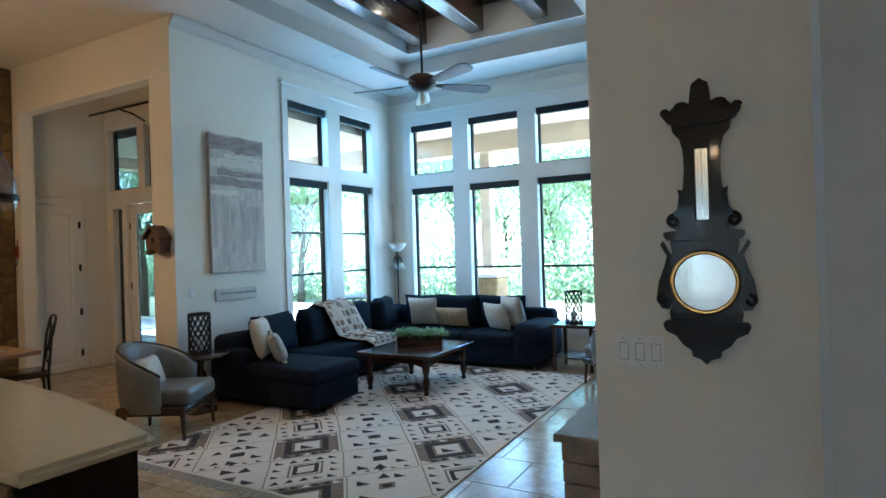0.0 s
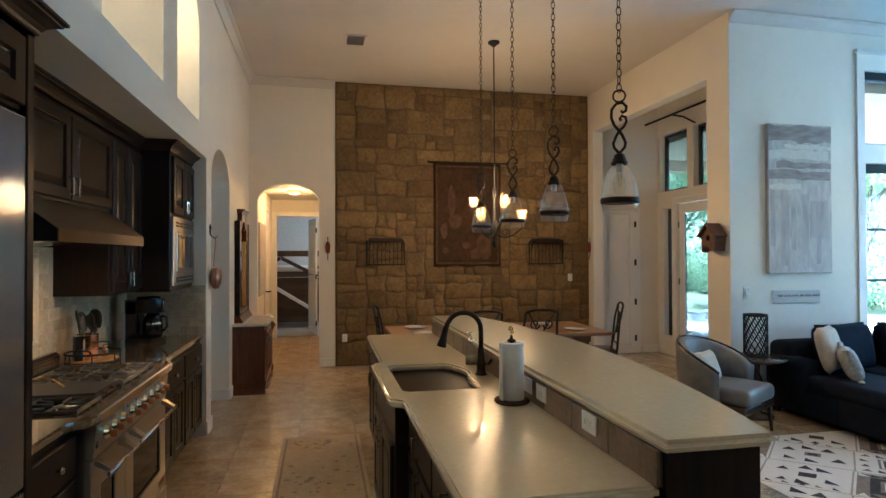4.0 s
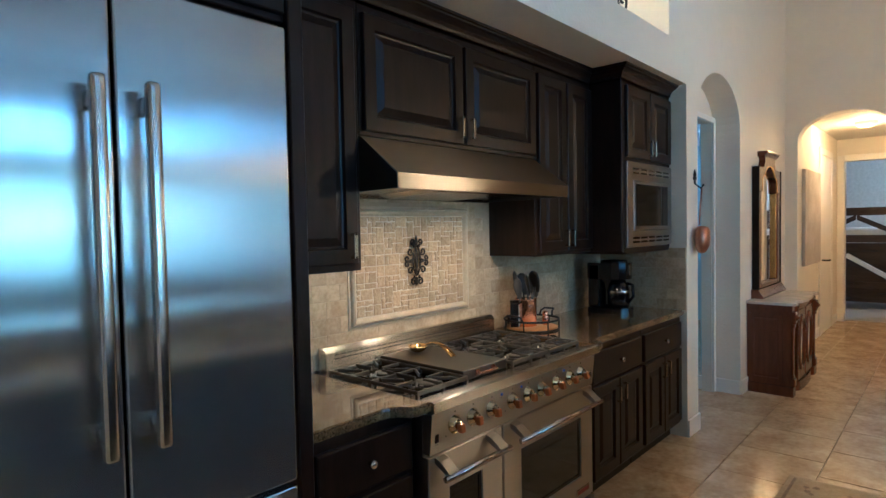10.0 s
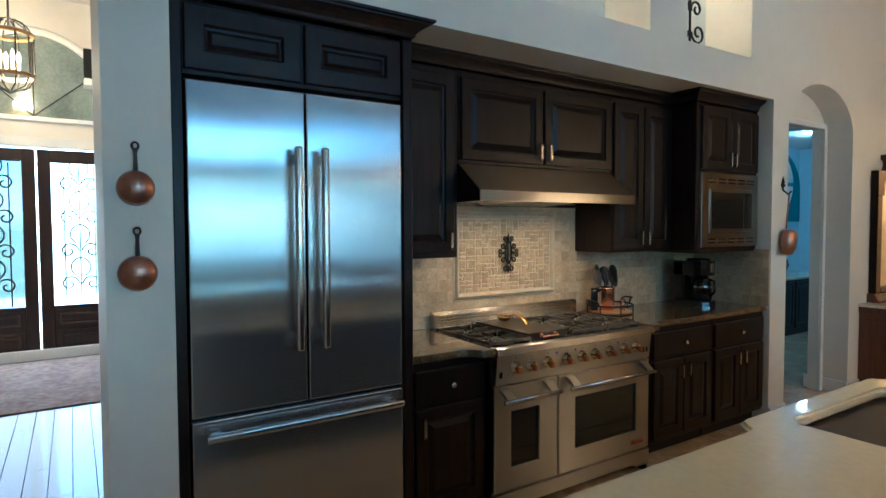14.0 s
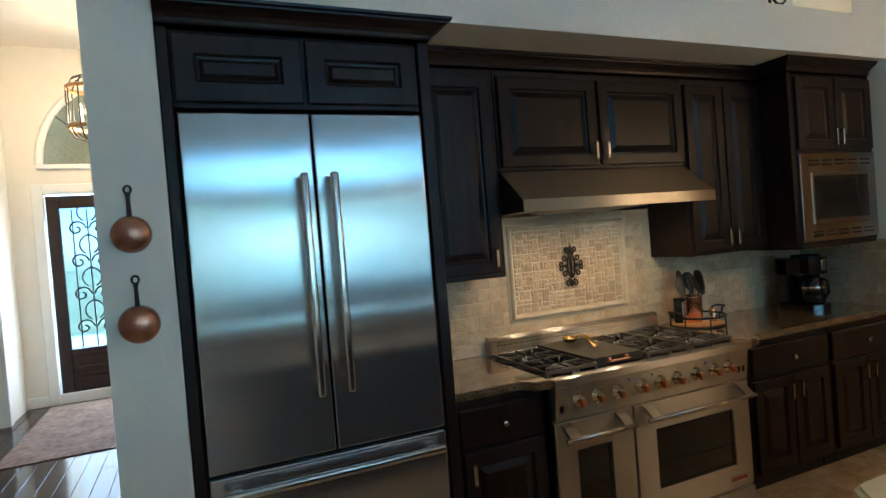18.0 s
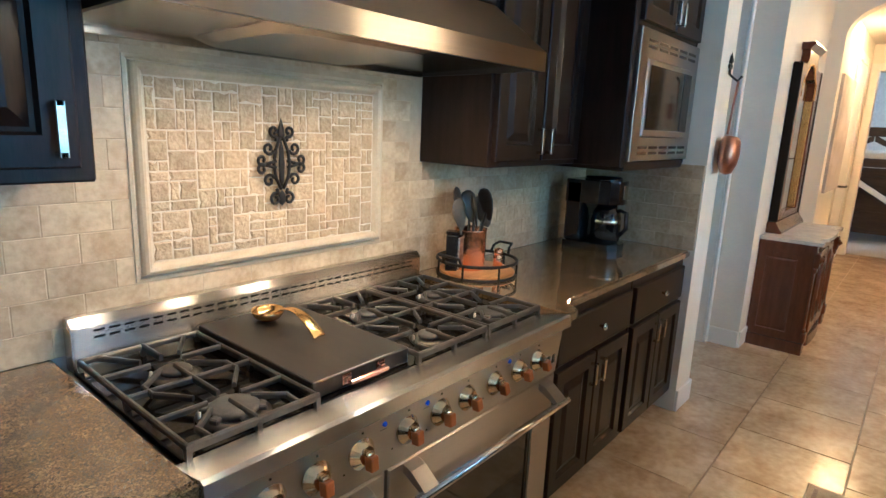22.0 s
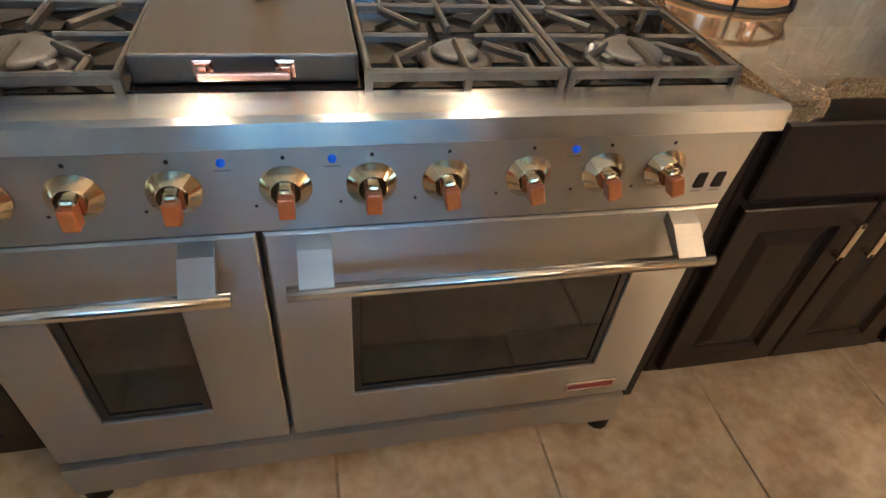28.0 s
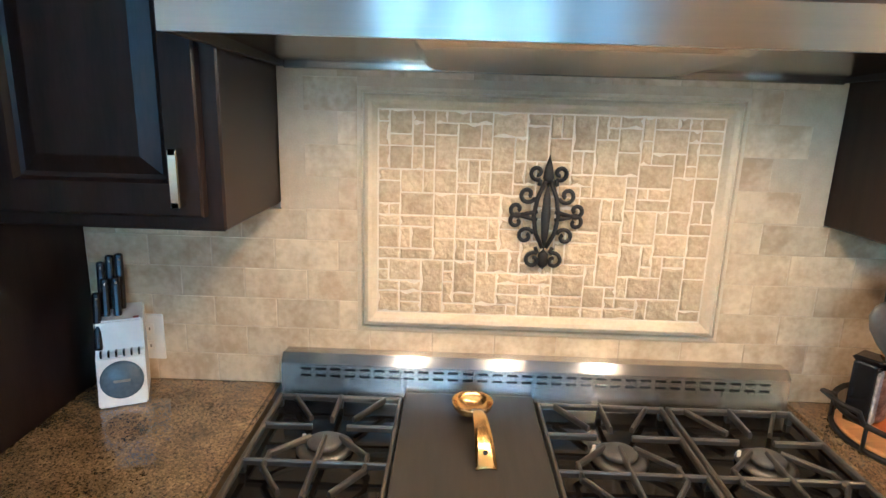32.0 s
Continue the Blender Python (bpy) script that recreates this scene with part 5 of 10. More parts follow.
# griddle cover with copper handle
cv = bmesh.new()
rbox(cv, -2.744, -2.441, -0.830, -0.325, 0.9005, 0.943, 0.004, 2)
gc = part("griddle_cover", cv, GRIDDLE, R, "dark grey griddle cover")
for x in (-2.535, -2.643):
    bm = bmesh.new()
    rings_panel(bm, 0.026, 0.028, [(0, 0), (0, 0.004), (0.004, 0.005), (0.006, 0.012), (0.008, 0.013)], Matrix.Translation((x, -0.3255, 0.922)))
    part("handle_mount", bm, ROSE, gc, "polished rose copper mount")
bm = bmesh.new()
rbox(bm, -2.650, -2.528, -0.308, -0.298, 0.916, 0.928, 0.003, 2)
for x in (-2.535, -2.643):
    rbox(bm, x - 0.006, x + 0.006, -0.315, -0.300, 0.916, 0.928, 0.003, 1)
part("handle", bm, ROSE, gc, "polished rose copper handle")
# knobs
KX = (-2.258, -2.366, -2.487, -2.632, -2.751, -2.861, -2.988, -3.112, -3.218)
for i, x in enumerate(KX):
    kk = Matrix.Translation((x, -0.2195, 0.799)) @ pose(0, 0, 0, -84)
    kb = part("knob", lathe(bmesh.new(), [(0.0350, 0), (0.0360, 0.002), (0.0360, 0.006), (0.0345, 0.0075), (0.0215, 0.022), (0.0200, 0.023), (0, 0.0235)], 40, (0, 0, 0), kk), KNOB, R, "polished knob with orange grip")
    bm = bmesh.new()
    rbox(bm, -0.0112, 0.0112, -0.004, 0.029, 0.024, 0.047, 0.003, 2, Matrix.Translation((x, -0.2195, 0.799)) @ pose(0, 0, 0, -84) @ Matrix.Rotation(radians((0, 0, 0, 0, 0, 10, 14, 16, 18)[i]), 4, "Z"))
    blade = bmesh.new()
    rbox(blade, -0.0095, 0.0095, -0.013, 0.022, 0.022, 0.038, 0.005, 2, Matrix.Translation((x, -0.2195, 0.799)) @ pose(0, 0, 0, -84) @ Matrix.Rotation(radians((0, 0, 0, 0, 0, 10, 14, 16, 18)[i]), 4, "Z"))
    part("blade", blade, KNOB, kb)
    part("grip", bm, surface("orange_grip", (0.30, 0.082, 0.012), (0.42, 0.125, 0.02), 20, (0.25, 0.4), bump=0) if i == 0 else bpy.data.materials["orange_grip"], kb, "translucent orange grip")
    pbox("marker", R, BLACK, x - 0.0025, x + 0.0025, -0.2165, -0.2125, 0.846, 0.851, 0)
    pbox("marker", R, BLACK, x + 0.042, x + 0.046, -0.224, -0.2215, 0.762, 0.766, 0)
for x in (-2.553, -2.697, -3.055):
    plathe("indicator", R, LED_BLUE, [(0.0062, 0), (0.0062, 0.004), (0.0045, 0.006), (0, 0.0065)], 14, (0, 0, 0), "blue indicator light", Matrix.Translation((x, -0.2150, 0.844)) @ pose(0, 0, 0, -84))
    pbox("marking", R, GREY_L, x - 0.011, x + 0.011, -0.2175, -0.2155, 0.829, 0.8315, 0)
for x in (-2.164, -3.300, -3.334):
    pbox("rocker_switch", R, BLACK, x - 0.0105, x + 0.0105, -0.2265, -0.219, 0.752, 0.786, 0.003)
    pbox("marking", R, GREY_L, x - 0.010, x + 0.010, -0.2255, -0.2235, 0.744, 0.7465, 0)
# ovens
def oven(x0, x1, wx0, wx1, e0, e1):
    bm = frame_ring(bmesh.new(), x0, x1, 0.136, 0.702, wx0, wx1, 0.258, 0.562, -0.262, -0.232)
    d = part("oven_door", bm, STEEL_H, R, "steel oven door")
    rim = frame_ring(bmesh.new(), wx0, wx1, 0.258, 0.562, wx0 + 0.016, wx1 - 0.016, 0.274, 0.546, -0.260, -0.238, 0.002)
    part("window_rim", rim, BLACK, d, "black glass border")
    pbox("window", d, DARK_GLASS, wx0 + 0.016, wx1 - 0.016, -0.258, -0.242, 0.274, 0.546, 0.001, "dark oven glass")
    bm = bmesh.new()
    a, b = x0 + e0, x1 - e1
    tube(bm, [(a, -0.162, 0.640), (b, -0.162, 0.640)], 0.0125, 14)
    part("handle", bm, STEEL_BAR, d, "steel tube oven handle", True)
    for x in (a + 0.045, b - 0.045):
        bm = bmesh.new()
        prism(bm, [(-0.233, 0.697), (-0.205, 0.688), (-0.158, 0.652), (-0.158, 0.640), (-0.166, 0.640), (-0.233, 0.676)], "x", x - 0.026, x + 0.026)
        part("handle_bracket", bm, STEEL_H, d, "flat slanted steel bracket")
    return d

oven(-2.578, -2.128, -2.442, -2.242, 0.040, 0.014)
badge = oven(-3.372, -2.588, -3.252, -2.718, 0.030, 0.030)
bm = bmesh.new()
rbox(bm, -3.32, -3.20, -0.2325, -0.227, 0.176, 0.202, 0.010, 2)
bd = part("badge", bm, RED, badge, "small red maker's plate with a pale rim")
bm = frame_ring(bmesh.new(), -3.322, -3.198, 0.174, 0.204, -3.316, -3.204, 0.180, 0.198, -0.2325, -0.2262, 0.001)
part("badge_rim", bm, CHROME, bd)
part("gap", box(bmesh.new(), -2.5875, -2.5785, -0.262, -0.258, 0.136, 0.702), BLACK, R)
bm = bmesh.new()
prism(bm, [(RX0 + 0.002, 0.128), (RX0 + 0.002, 0.030), (RX0 + 0.12, 0.030), (RX0 + 0.15, 0.050), (RX1 - 0.15, 0.050), (RX1 - 0.12, 0.030), (RX1 - 0.002, 0.030), (RX1 - 0.002, 0.128)], "y", -0.258, -0.222)
part("kick_panel", bm, STEEL_H, R, "steel kick panel with a cut-out foot line")
for x in (-2.165, -3.335):
    for y in (-0.245, -0.82):
        plathe("foot", R, BLACK, [(0.03, 0), (0.03, 0.012), (0.018, 0.03), (0.015, 0.062)], 12, (x, y, 0))

# spoon on the griddle cover
s = thing("spoon", "hammered golden ladle resting on the griddle cover", "spoon")
m4 = Matrix.Translation((-2.597, -0.735, 0.9435)) @ pose(0, 0, 0, 0, 0, 6)
plathe("bowl", s, BRASS, [(0, 0), (0.018, 0.002), (0.034, 0.010), (0.043, 0.022), (0.046, 0.034), (0.044, 0.034), (0.040, 0.023), (0.031, 0.012), (0.016, 0.005), (0, 0.004)], 28, (0, 0, 0), "", m4)
bm = bmesh.new()
knots = [(0.036, 0.028, 0.018), (0.055, 0.042, 0.014), (0.080, 0.053, 0.013), (0.110, 0.056, 0.014), (0.140, 0.049, 0.016), (0.170, 0.032, 0.018), (0.195, 0.012, 0.0195), (0.206, 0.001, 0.020)]
prof = []
for p, q in zip(knots, knots[1:]):
    prof += [tuple(p[c] + (q[c] - p[c]) * f / 3 for c in range(3)) for f in range(3)]
prof.append(knots[-1])
for _ in range(3):
    prof = [prof[0]] + [tuple((a[c] + 2 * b[c] + d[c]) / 4 for c in range(3)) for a, b, d in zip(prof, prof[1:], prof[2:])] + [prof[-1]]
rows = [[bm.verts.new(m4 @ Vector((e * ww, yy + dy, zz + dz + 0.0025 * (1 - e * e)))) for e, dy, dz in ((-1, 0, 0), (-1, 0.001, 0.003), (-0.5, 0.001, 0.003), (0, 0.001, 0.003), (0.5, 0.001, 0.003), (1, 0.001, 0.003), (1, 0, 0), (0, 0, 0))] for yy, zz, ww in prof]
for a, b2 in zip(rows, rows[1:]):
    for c in range(8):
        bm.faces.new((a[c], a[(c + 1) % 8], b2[(c + 1) % 8], b2[c]))
bm.faces.new(rows[0])
bm.faces.new(rows[-1][::-1])
bmesh.ops.recalc_face_normals(bm, faces=bm.faces[:])
part("stem", bm, BRASS, s, "", True)
plathe("hang_hole", s, BLACK, [(0, 0.0), (0.005, 0.0), (0.005, 0.0035), (0, 0.0036)], 12, (0, 0, 0), "dark hanging hole", m4 @ Matrix.Translation((0, 0.184, 0.0235)) @ pose(0, 0, 0, -40))

# ---- island ----
I = thing("kitchen_island", "espresso island with sink cabinets and raised bar", "kitchen island")
pbox("body", I, CAB, -4.40, -0.885, 1.20, 1.76, 0.10, 0.876)
pbox("sink_bay", I, CAB, -3.03, -2.10, 1.12, 1.21, 0.10, 0.874)
# recess shade under the island put into the toe kick's colour
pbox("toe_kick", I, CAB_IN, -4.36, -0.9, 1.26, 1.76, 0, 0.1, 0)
pbox("bar_wall", I, CAB, -4.44, -0.83, 1.765, 1.95, 0, 1.028)
pbox("end_panel", I, CAB, -0.85, -0.83, 1.19, 1.764, 0, 0.876)
pbox("bar_end_panel", I, CAB, -0.85, -0.828, 1.765, 2.09, 0, 1.028)
bm = bmesh.new()
prism(bm, [(-0.832, 1.95), (-0.832, 2.06), (-1.6, 2.2), (-2.6, 2.26), (-3.6, 2.2), (-4.44, 2.06), (-4.44, 1.95)], "z", 0.985, 1.028)
part("bar_apron", bm, CAB, I)
bm = bmesh.new()
rings_panel(bm, 0.5, 0.7, [(0, 0), (0, 0.012), (0.06, 0.012), (0.068, 0.004), (0.1, 0.012)], Matrix.Translation((-0.83, 1.47, 0.48)) @ pose(0, 0, 0, 0, 0, -90))
part("side_panel", bm, CAB, I)
def isl_front(nm, x0, x1, z0, z1, y, pull=None, rings=None):
    bm = bmesh.new()
    rr = rings or PANEL
    rings_panel(bm, x1 - x0, z1 - z0, rr, Matrix.Translation(((x0 + x1) / 2, y, (z0 + z1) / 2)) @ pose(0, 0, 0, 0, 0, 180))
    ob = part(nm, bm, CAB, I)
    if pull:
        t = bmesh.new()
        rbox(t, pull[0] - 0.006, pull[0] + 0.006, y - 0.052, y - 0.044, pull[1] - 0.05, pull[1] + 0.05, 0.002, 1)
        for dz in (-0.044, 0.044):
            rbox(t, pull[0] - 0.006, pull[0] + 0.006, y - 0.05, y - 0.02, pull[1] + dz - 0.006, pull[1] + dz + 0.006, 0.002, 1)
        part("handle", t, CHROME, ob, "polished nickel pull")
for x0, x1 in ((-4.36, -3.72), (-3.70, -3.06), (-2.06, -1.48), (-1.46, -0.9)):
    isl_front("drawer", x0, x1, 0.70, 0.85, 1.20, ((x0 + x1) / 2, 0.775), SLAB)
    isl_front("door", x0, (x0 + x1) / 2 - 0.003, 0.13, 0.68, 1.20, ((x0 + x1) / 2 - 0.04, 0.6))
    isl_front("door", (x0 + x1) / 2 + 0.003, x1, 0.13, 0.68, 1.20, ((x0 + x1) / 2 + 0.04, 0.6))
isl_front("door", -3.0, -2.57, 0.13, 0.68, 1.12, (-2.61, 0.6))
isl_front("door", -2.56, -2.13, 0.13, 0.68, 1.12, (-2.52, 0.6))
# lower worktop, round the sink opening
w = thing("island_worktop", "cream quartz worktop with a stepped front at the sink", "worktop")
SX0, SX1, SY0, SY1 = -2.955, -2.235, 1.185, 1.62
front = [(-0.86, 1.18), (-0.875, 1.16), (-0.90, 1.152), (-2.03, 1.152), (-2.055, 1.145), (-2.075, 1.12), (-2.10, 1.092), (-2.13, 1.085), (-3.02, 1.085), (-3.055, 1.092), (-3.075, 1.12), (-3.095, 1.145), (-3.12, 1.152), (-4.43, 1.165)]
def quartz(pts, z0, z1, name="slab"):
    bm = bmesh.new()
    prism(bm, pts, "z", z0, z1)
    es = [e for e in bm.edges if abs(e.verts[0].co.z - e.verts[1].co.z) < 1e-5]
    bmesh.ops.bevel(bm, geom=es, offset=0.012, segments=3, affect="EDGES")
    return bm
def slab_with_hole(outer, hole, z0, z1, r=0.012):
    bm = bmesh.new()
    loops = []
    for pts in ([outer, hole] if hole else [outer]):
        v = [bm.verts.new((x, y, z0)) for x, y in pts]
        loops += [bm.edges.new((v[i], v[(i + 1) % len(v)])) for i in range(len(v))]
    bmesh.ops.triangle_fill(bm, edges=loops, use_beauty=True)
    got = bmesh.ops.extrude_face_region(bm, geom=bm.faces[:])
    bmesh.ops.translate(bm, vec=(0, 0, z1 - z0), verts=[g for g in got["geom"] if isinstance(g, bmesh.types.BMVert)])
    bmesh.ops.recalc_face_normals(bm, faces=bm.faces[:])
    es = [e for e in bm.edges if len(e.link_faces) == 2 and abs(e.link_faces[0].normal.z) + abs(e.link_faces[1].normal.z) < 1.5 and abs(abs(e.link_faces[0].normal.z) - abs(e.link_faces[1].normal.z)) > 0.5]
    bmesh.ops.bevel(bm, geom=es, offset=r, segments=5, affect="EDGES")
    return bm


def round_rect(x0, x1, y0, y1, r, n=5):
    return arc(x1 - r, y1 - r, r, 0, 90, n) + arc(x0 + r, y1 - r, r, 90, 180, n) + arc(x0 + r, y0 + r, r, 180, 270, n) + arc(x1 - r, y0 + r, r, 270, 360, n)


SINK_RIM = arc(SX0 + 0.05, SY0 + 0.05, 0.05, 180, 270, 4) + arc(SX1 - 0.05, SY0 + 0.05, 0.05, 270, 360, 4) + [(SX1, 1.53)] + arc(SX1 - 0.045, 1.545, 0.045, 0, 90, 4) + [(-2.40, 1.592), (-2.50, 1.594), (-2.555, 1.600), (-2.60, 1.618), (-2.645, 1.630), (-2.70, 1.632), (-2.78, 1.622), (-2.85, 1.600)] + arc(SX0 + 0.06, 1.52, 0.06, 80, 180, 4)
part("slab", slab_with_hole(front + [(-4.43, 1.762), (-0.86, 1.762)], SINK_RIM, 0.878, 0.918), QUARTZ, w)
b = thing("bar_worktop", "curved cream quartz bar top on the island", "worktop")
outer = [(-0.80, 1.742), (-0.795, 2.12)] + [(-0.81 - 3.6 * i / 20, 2.385 - 0.078 * (-0.81 - 3.6 * i / 20 + 2.6) ** 2) for i in range(21)] + [(-4.45, 2.09), (-4.46, 1.80), (-4.44, 1.742)]
part("slab", slab_with_hole(outer, None, 1.030, 1.070, 0.0195), QUARTZ, b)
# sink basin under the worktop
s = thing("sink", "brown composite double-bowl undermount sink", "sink")
def bowl(x0, x1, y0, y1, z):
    bm = bmesh.new()
    ins = [0.0, 0.0, 0.012, 0.03]
    zs = [0.876, z + 0.03, z + 0.008, z]
    rings = [[bm.verts.new((x, y, zz)) for x, y in round_rect(x0 + i, x1 - i, y0 + i, y1 - i, 0.06)] for i, zz in zip(ins, zs)]
    k = len(rings[0])
    for a, c in zip(rings, rings[1:]):
        for j in range(k):
            bm.faces.new((a[j], a[(j + 1) % k], c[(j + 1) % k], c[j]))
    bm.faces.new(rings[-1][::-1])
    return part("basin", bm, SINK, s, "", True)
bowl(SX0 - 0.01, -2.58, SY0 - 0.01, SY1 + 0.01, 0.70)
bowl(-2.57, SX1 + 0.01, SY0 - 0.01, SY1 + 0.01, 0.70)
pbox("divider", s, SINK, -2.592, -2.558, SY0, SY1, 0.72, 0.862, 0.012, "", 3)
for x in (-2.77, -2.4):
    plathe("drain", s, STEEL_H, [(0.04, 0.0), (0.045, 0.004), (0.03, 0.004), (0.02, 0.001), (0, 0.001)], 18, (x, 1.42, 0.7005))
# faucet
fa = thing("faucet", "oil-rubbed bronze gooseneck faucet with pull-down spray", "faucet")
plathe("base", fa, IRON_WARM, [(0.034, 0), (0.034, 0.008), (0.027, 0.014), (0.025, 0.05), (0.029, 0.055), (0.029, 0.075), (0.023, 0.085), (0.019, 0.15), (0.017, 0.16)], 20, (-2.56, 1.685, 0.918))
neck = [(-2.56, 1.685, 1.07), (-2.56, 1.685, 1.16)] + [(-2.56, 1.685 - 0.105 + 0.105 * math.cos(a * math.pi / 12), 1.18 + 0.105 * math.sin(a * math.pi / 12)) for a in range(0, 12)] + [(-2.56, 1.47, 1.17)]
ptube("neck", fa, IRON_WARM, neck, 0.0145, 12)
bm = bmesh.new()
lathe(bm, [(0.016, 0.03), (0.018, 0.0), (0.021, -0.035), (0.027, -0.075), (0.027, -0.085), (0.0, -0.086)], 18, (0, 0, 0), Matrix.Translation((-2.56, 1.468, 1.172)) @ pose(0, 0, 0, -14))
part("spray_head", bm, IRON_WARM, fa, "", True)
ptube("lever", fa, IRON_WARM, [(-2.56, 1.70, 0.985), (-2.50, 1.715, 0.99), (-2.465, 1.72, 1.02)], 0.009, 8)
# soap bottle, towel holder
sb = thing("soap_bottle", "clear glass soap bottle with pump beside the faucet", "bottle")
plathe("bottle", sb, GLASS_L, [(0.034, 0), (0.036, 0.01), (0.036, 0.10), (0.03, 0.125), (0.014, 0.14), (0.014, 0.155)], 20, (-2.86, 1.70, 0.9185))
plathe("pump", sb, CHROME, [(0.016, 0), (0.016, 0.015), (0.005, 0.018), (0.005, 0.045), (0.012, 0.047), (0.012, 0.056), (0, 0.057)], 12, (-2.86, 1.70, 1.07))
ptube("spout", sb, CHROME, [(-2.86, 1.70, 1.122), (-2.86, 1.65, 1.12), (-2.86, 1.645, 1.11)], 0.004, 6)
plathe("soap", sb, surface("liquid_soap", (0.35, 0.30, 0.2), (0.4, 0.34, 0.24), 10, (0.2, 0.3), bump=0), [(0, 0.004), (0.032, 0.004), (0.032, 0.06), (0, 0.06)], 16, (-2.86, 1.70, 0.9185))
pt = thing("paper_towel_holder", "white paper towel roll on a wooden stand", "paper towel")
TX, TY = -1.915, 1.655
plathe("base", pt, MAHOGANY, [(0, 0), (0.082, 0), (0.086, 0.006), (0.082, 0.014), (0.06, 0.016), (0, 0.016)], 28, (TX, TY, 0.9185))
bm = bmesh.new()
lathe(bm, [(0.02, 0.0), (0.0565, 0.0), (0.058, 0.004), (0.058, 0.262), (0.0565, 0.266), (0.02, 0.266), (0.02, 0.0)], 32, (TX, TY, 0.935))
part("roll", bm, PAPER, pt, "white paper roll", True)
pbox("loose_sheet", pt, PAPER, TX - 0.003, TX + 0.05, TY - 0.061, TY - 0.0585, 0.936, 1.200, 0.001)
plathe("rod", pt, IRON_WARM, [(0.008, 0), (0.008, 0.272), (0.020, 0.274), (0.020, 0.284), (0.008, 0.290), (0.006, 0.305), (0, 0.307)], 14, (TX, TY, 0.93))
ptube("finial", pt, BRASS, [(TX + 0.004, TY, 1.232), (TX + 0.012, TY, 1.250), (TX + 0.004, TY, 1.266), (TX - 0.016, TY, 1.270), (TX - 0.028, TY, 1.258)], 0.0075, 8, label="polished brass finial")
# outlets on the bar face, stone strip pieces come later
def plate(name, label, m, w=0.075, h=0.118, kinds=("socket",), mat=None):
    t = thing(name, label, "switch" if "switch" in name else "outlet")
    bm = bmesh.new()
    rbox(bm, -w / 2, w / 2, 0, 0.007, -h / 2, h / 2, 0.003, 2)
    part("plate", bm, WHITE_PLASTIC, t)
    step = w / len(kinds)
    for i, k in enumerate(kinds):
        cx = -w / 2 + step * (i + 0.5)
        if k == "socket":
            for dz in (-0.022, 0.022):
                bm = bmesh.new()
                rbox(bm, cx - 0.015, cx + 0.015, 0.006, 0.010, dz - 0.013, dz + 0.013, 0.004, 2)
                so = part("socket", bm, TRIM, t)
                for dx in (-0.005, 0.005):
                    pbox("slot", so, BLACK, cx + dx - 0.0012, cx + dx + 0.0012, 0.0095, 0.0105, dz - 0.004, dz + 0.004, 0)
        else:
            bm = bmesh.new()
            for q in ((cx - 0.0185, cx + 0.0185, 0.034, 0.0365), (cx - 0.0185, cx + 0.0185, -0.0365, -0.034), (cx - 0.0185, cx - 0.0165, -0.034, 0.034), (cx + 0.0165, cx + 0.0185, -0.034, 0.034)):
                box(bm, q[0], q[1], 0.0068, 0.0074, q[2], q[3])
            part("surround_gap", bm, GREY_L, t)
            for dz in (-h * 0.40, h * 0.40):
                plathe("screw", t, CHROME, [(0, 0.0082), (0.0028, 0.008), (0.003, 0.0065)], 10, (0, 0, 0), "", Matrix.Translation((cx, 0, dz)) @ pose(0, 0, 0, -90))
            bm = bmesh.new()
            prism(bm, [(0.006, -0.033), (0.013, -0.030), (0.007, 0.033), (0.005, 0.033)], "x", cx - 0.016, cx + 0.016)
            part("rocker", bm, TRIM, t)
    t.matrix_basis = m
    return t
for x in (-1.28, -1.755, -1.93):
    plate("outlet", "white outlet plate on the bar's stone face", pose(x, 1.744, 0.992, 0, 90, 180), 0.072, 0.115)
plate("outlet", "white outlet plate low on the stone wall", pose(XS + 0.035, 1.107, 0.415, 0, 0, -90))
plate("light_switch", "white switch plate on the stone wall", pose(XS + 0.035, 4.662, 1.268, 0, 0, -90), kinds=("rocker",))
plate("light_switch", "white switch plate beside the painting", pose(XG + 0.001, 5.19, 1.215, 0, 0, -90), kinds=("rocker",))
plate("light_switch", "white triple rocker switch plate under the barometer", pose(0.404, 3.536, 1.157, 0, 0, 180), 0.195, 0.135, ("rocker", "rocker", "rocker"))
plate("outlet", "white outlet plate on the backsplash behind the knife block", pose(-1.80, -0.906, 1.03, 0, 0, 0))

# items on the granite
k = thing("knife_block", "white knife block with black-handled knives", "knife block", (-1.779, -0.816, 0.917), 25)
bm = bmesh.new()
prism(bm, [(-0.055, 0), (0.055, 0), (0.046, 0.034), (0.034, 0.098), (0.022, 0.106), (0.008, 0.166), (-0.070, 0.178), (-0.078, 0.170)], "x", -0.043, 0.043)
bmesh.ops.bevel(bm, geom=bm.edges[:], offset=0.003, segments=2, affect="EDGES")
part("block", bm, KNIFE_W, k)
bm = bmesh.new()
lathe(bm, [(0, 0.005), (0.034, 0.004), (0.037, 0.002), (0.039, 0.0)], 28, (0, 0, 0), Matrix.Translation((0, 0.0425, 0.052)) @ pose(0, 0, 0, -79))
dial = part("dial", bm, surface("blue_grey_dial", (0.05, 0.075, 0.11), (0.11, 0.15, 0.20), 12, (0.15, 0.3), bump=0), k, "blue-grey round dial", True)
part("mark", rbox(bmesh.new(), -0.015, 0.015, 0.045, 0.0482, 0.048, 0.054, 0.001, 1), GREY_L, dial, "pale worn mark")
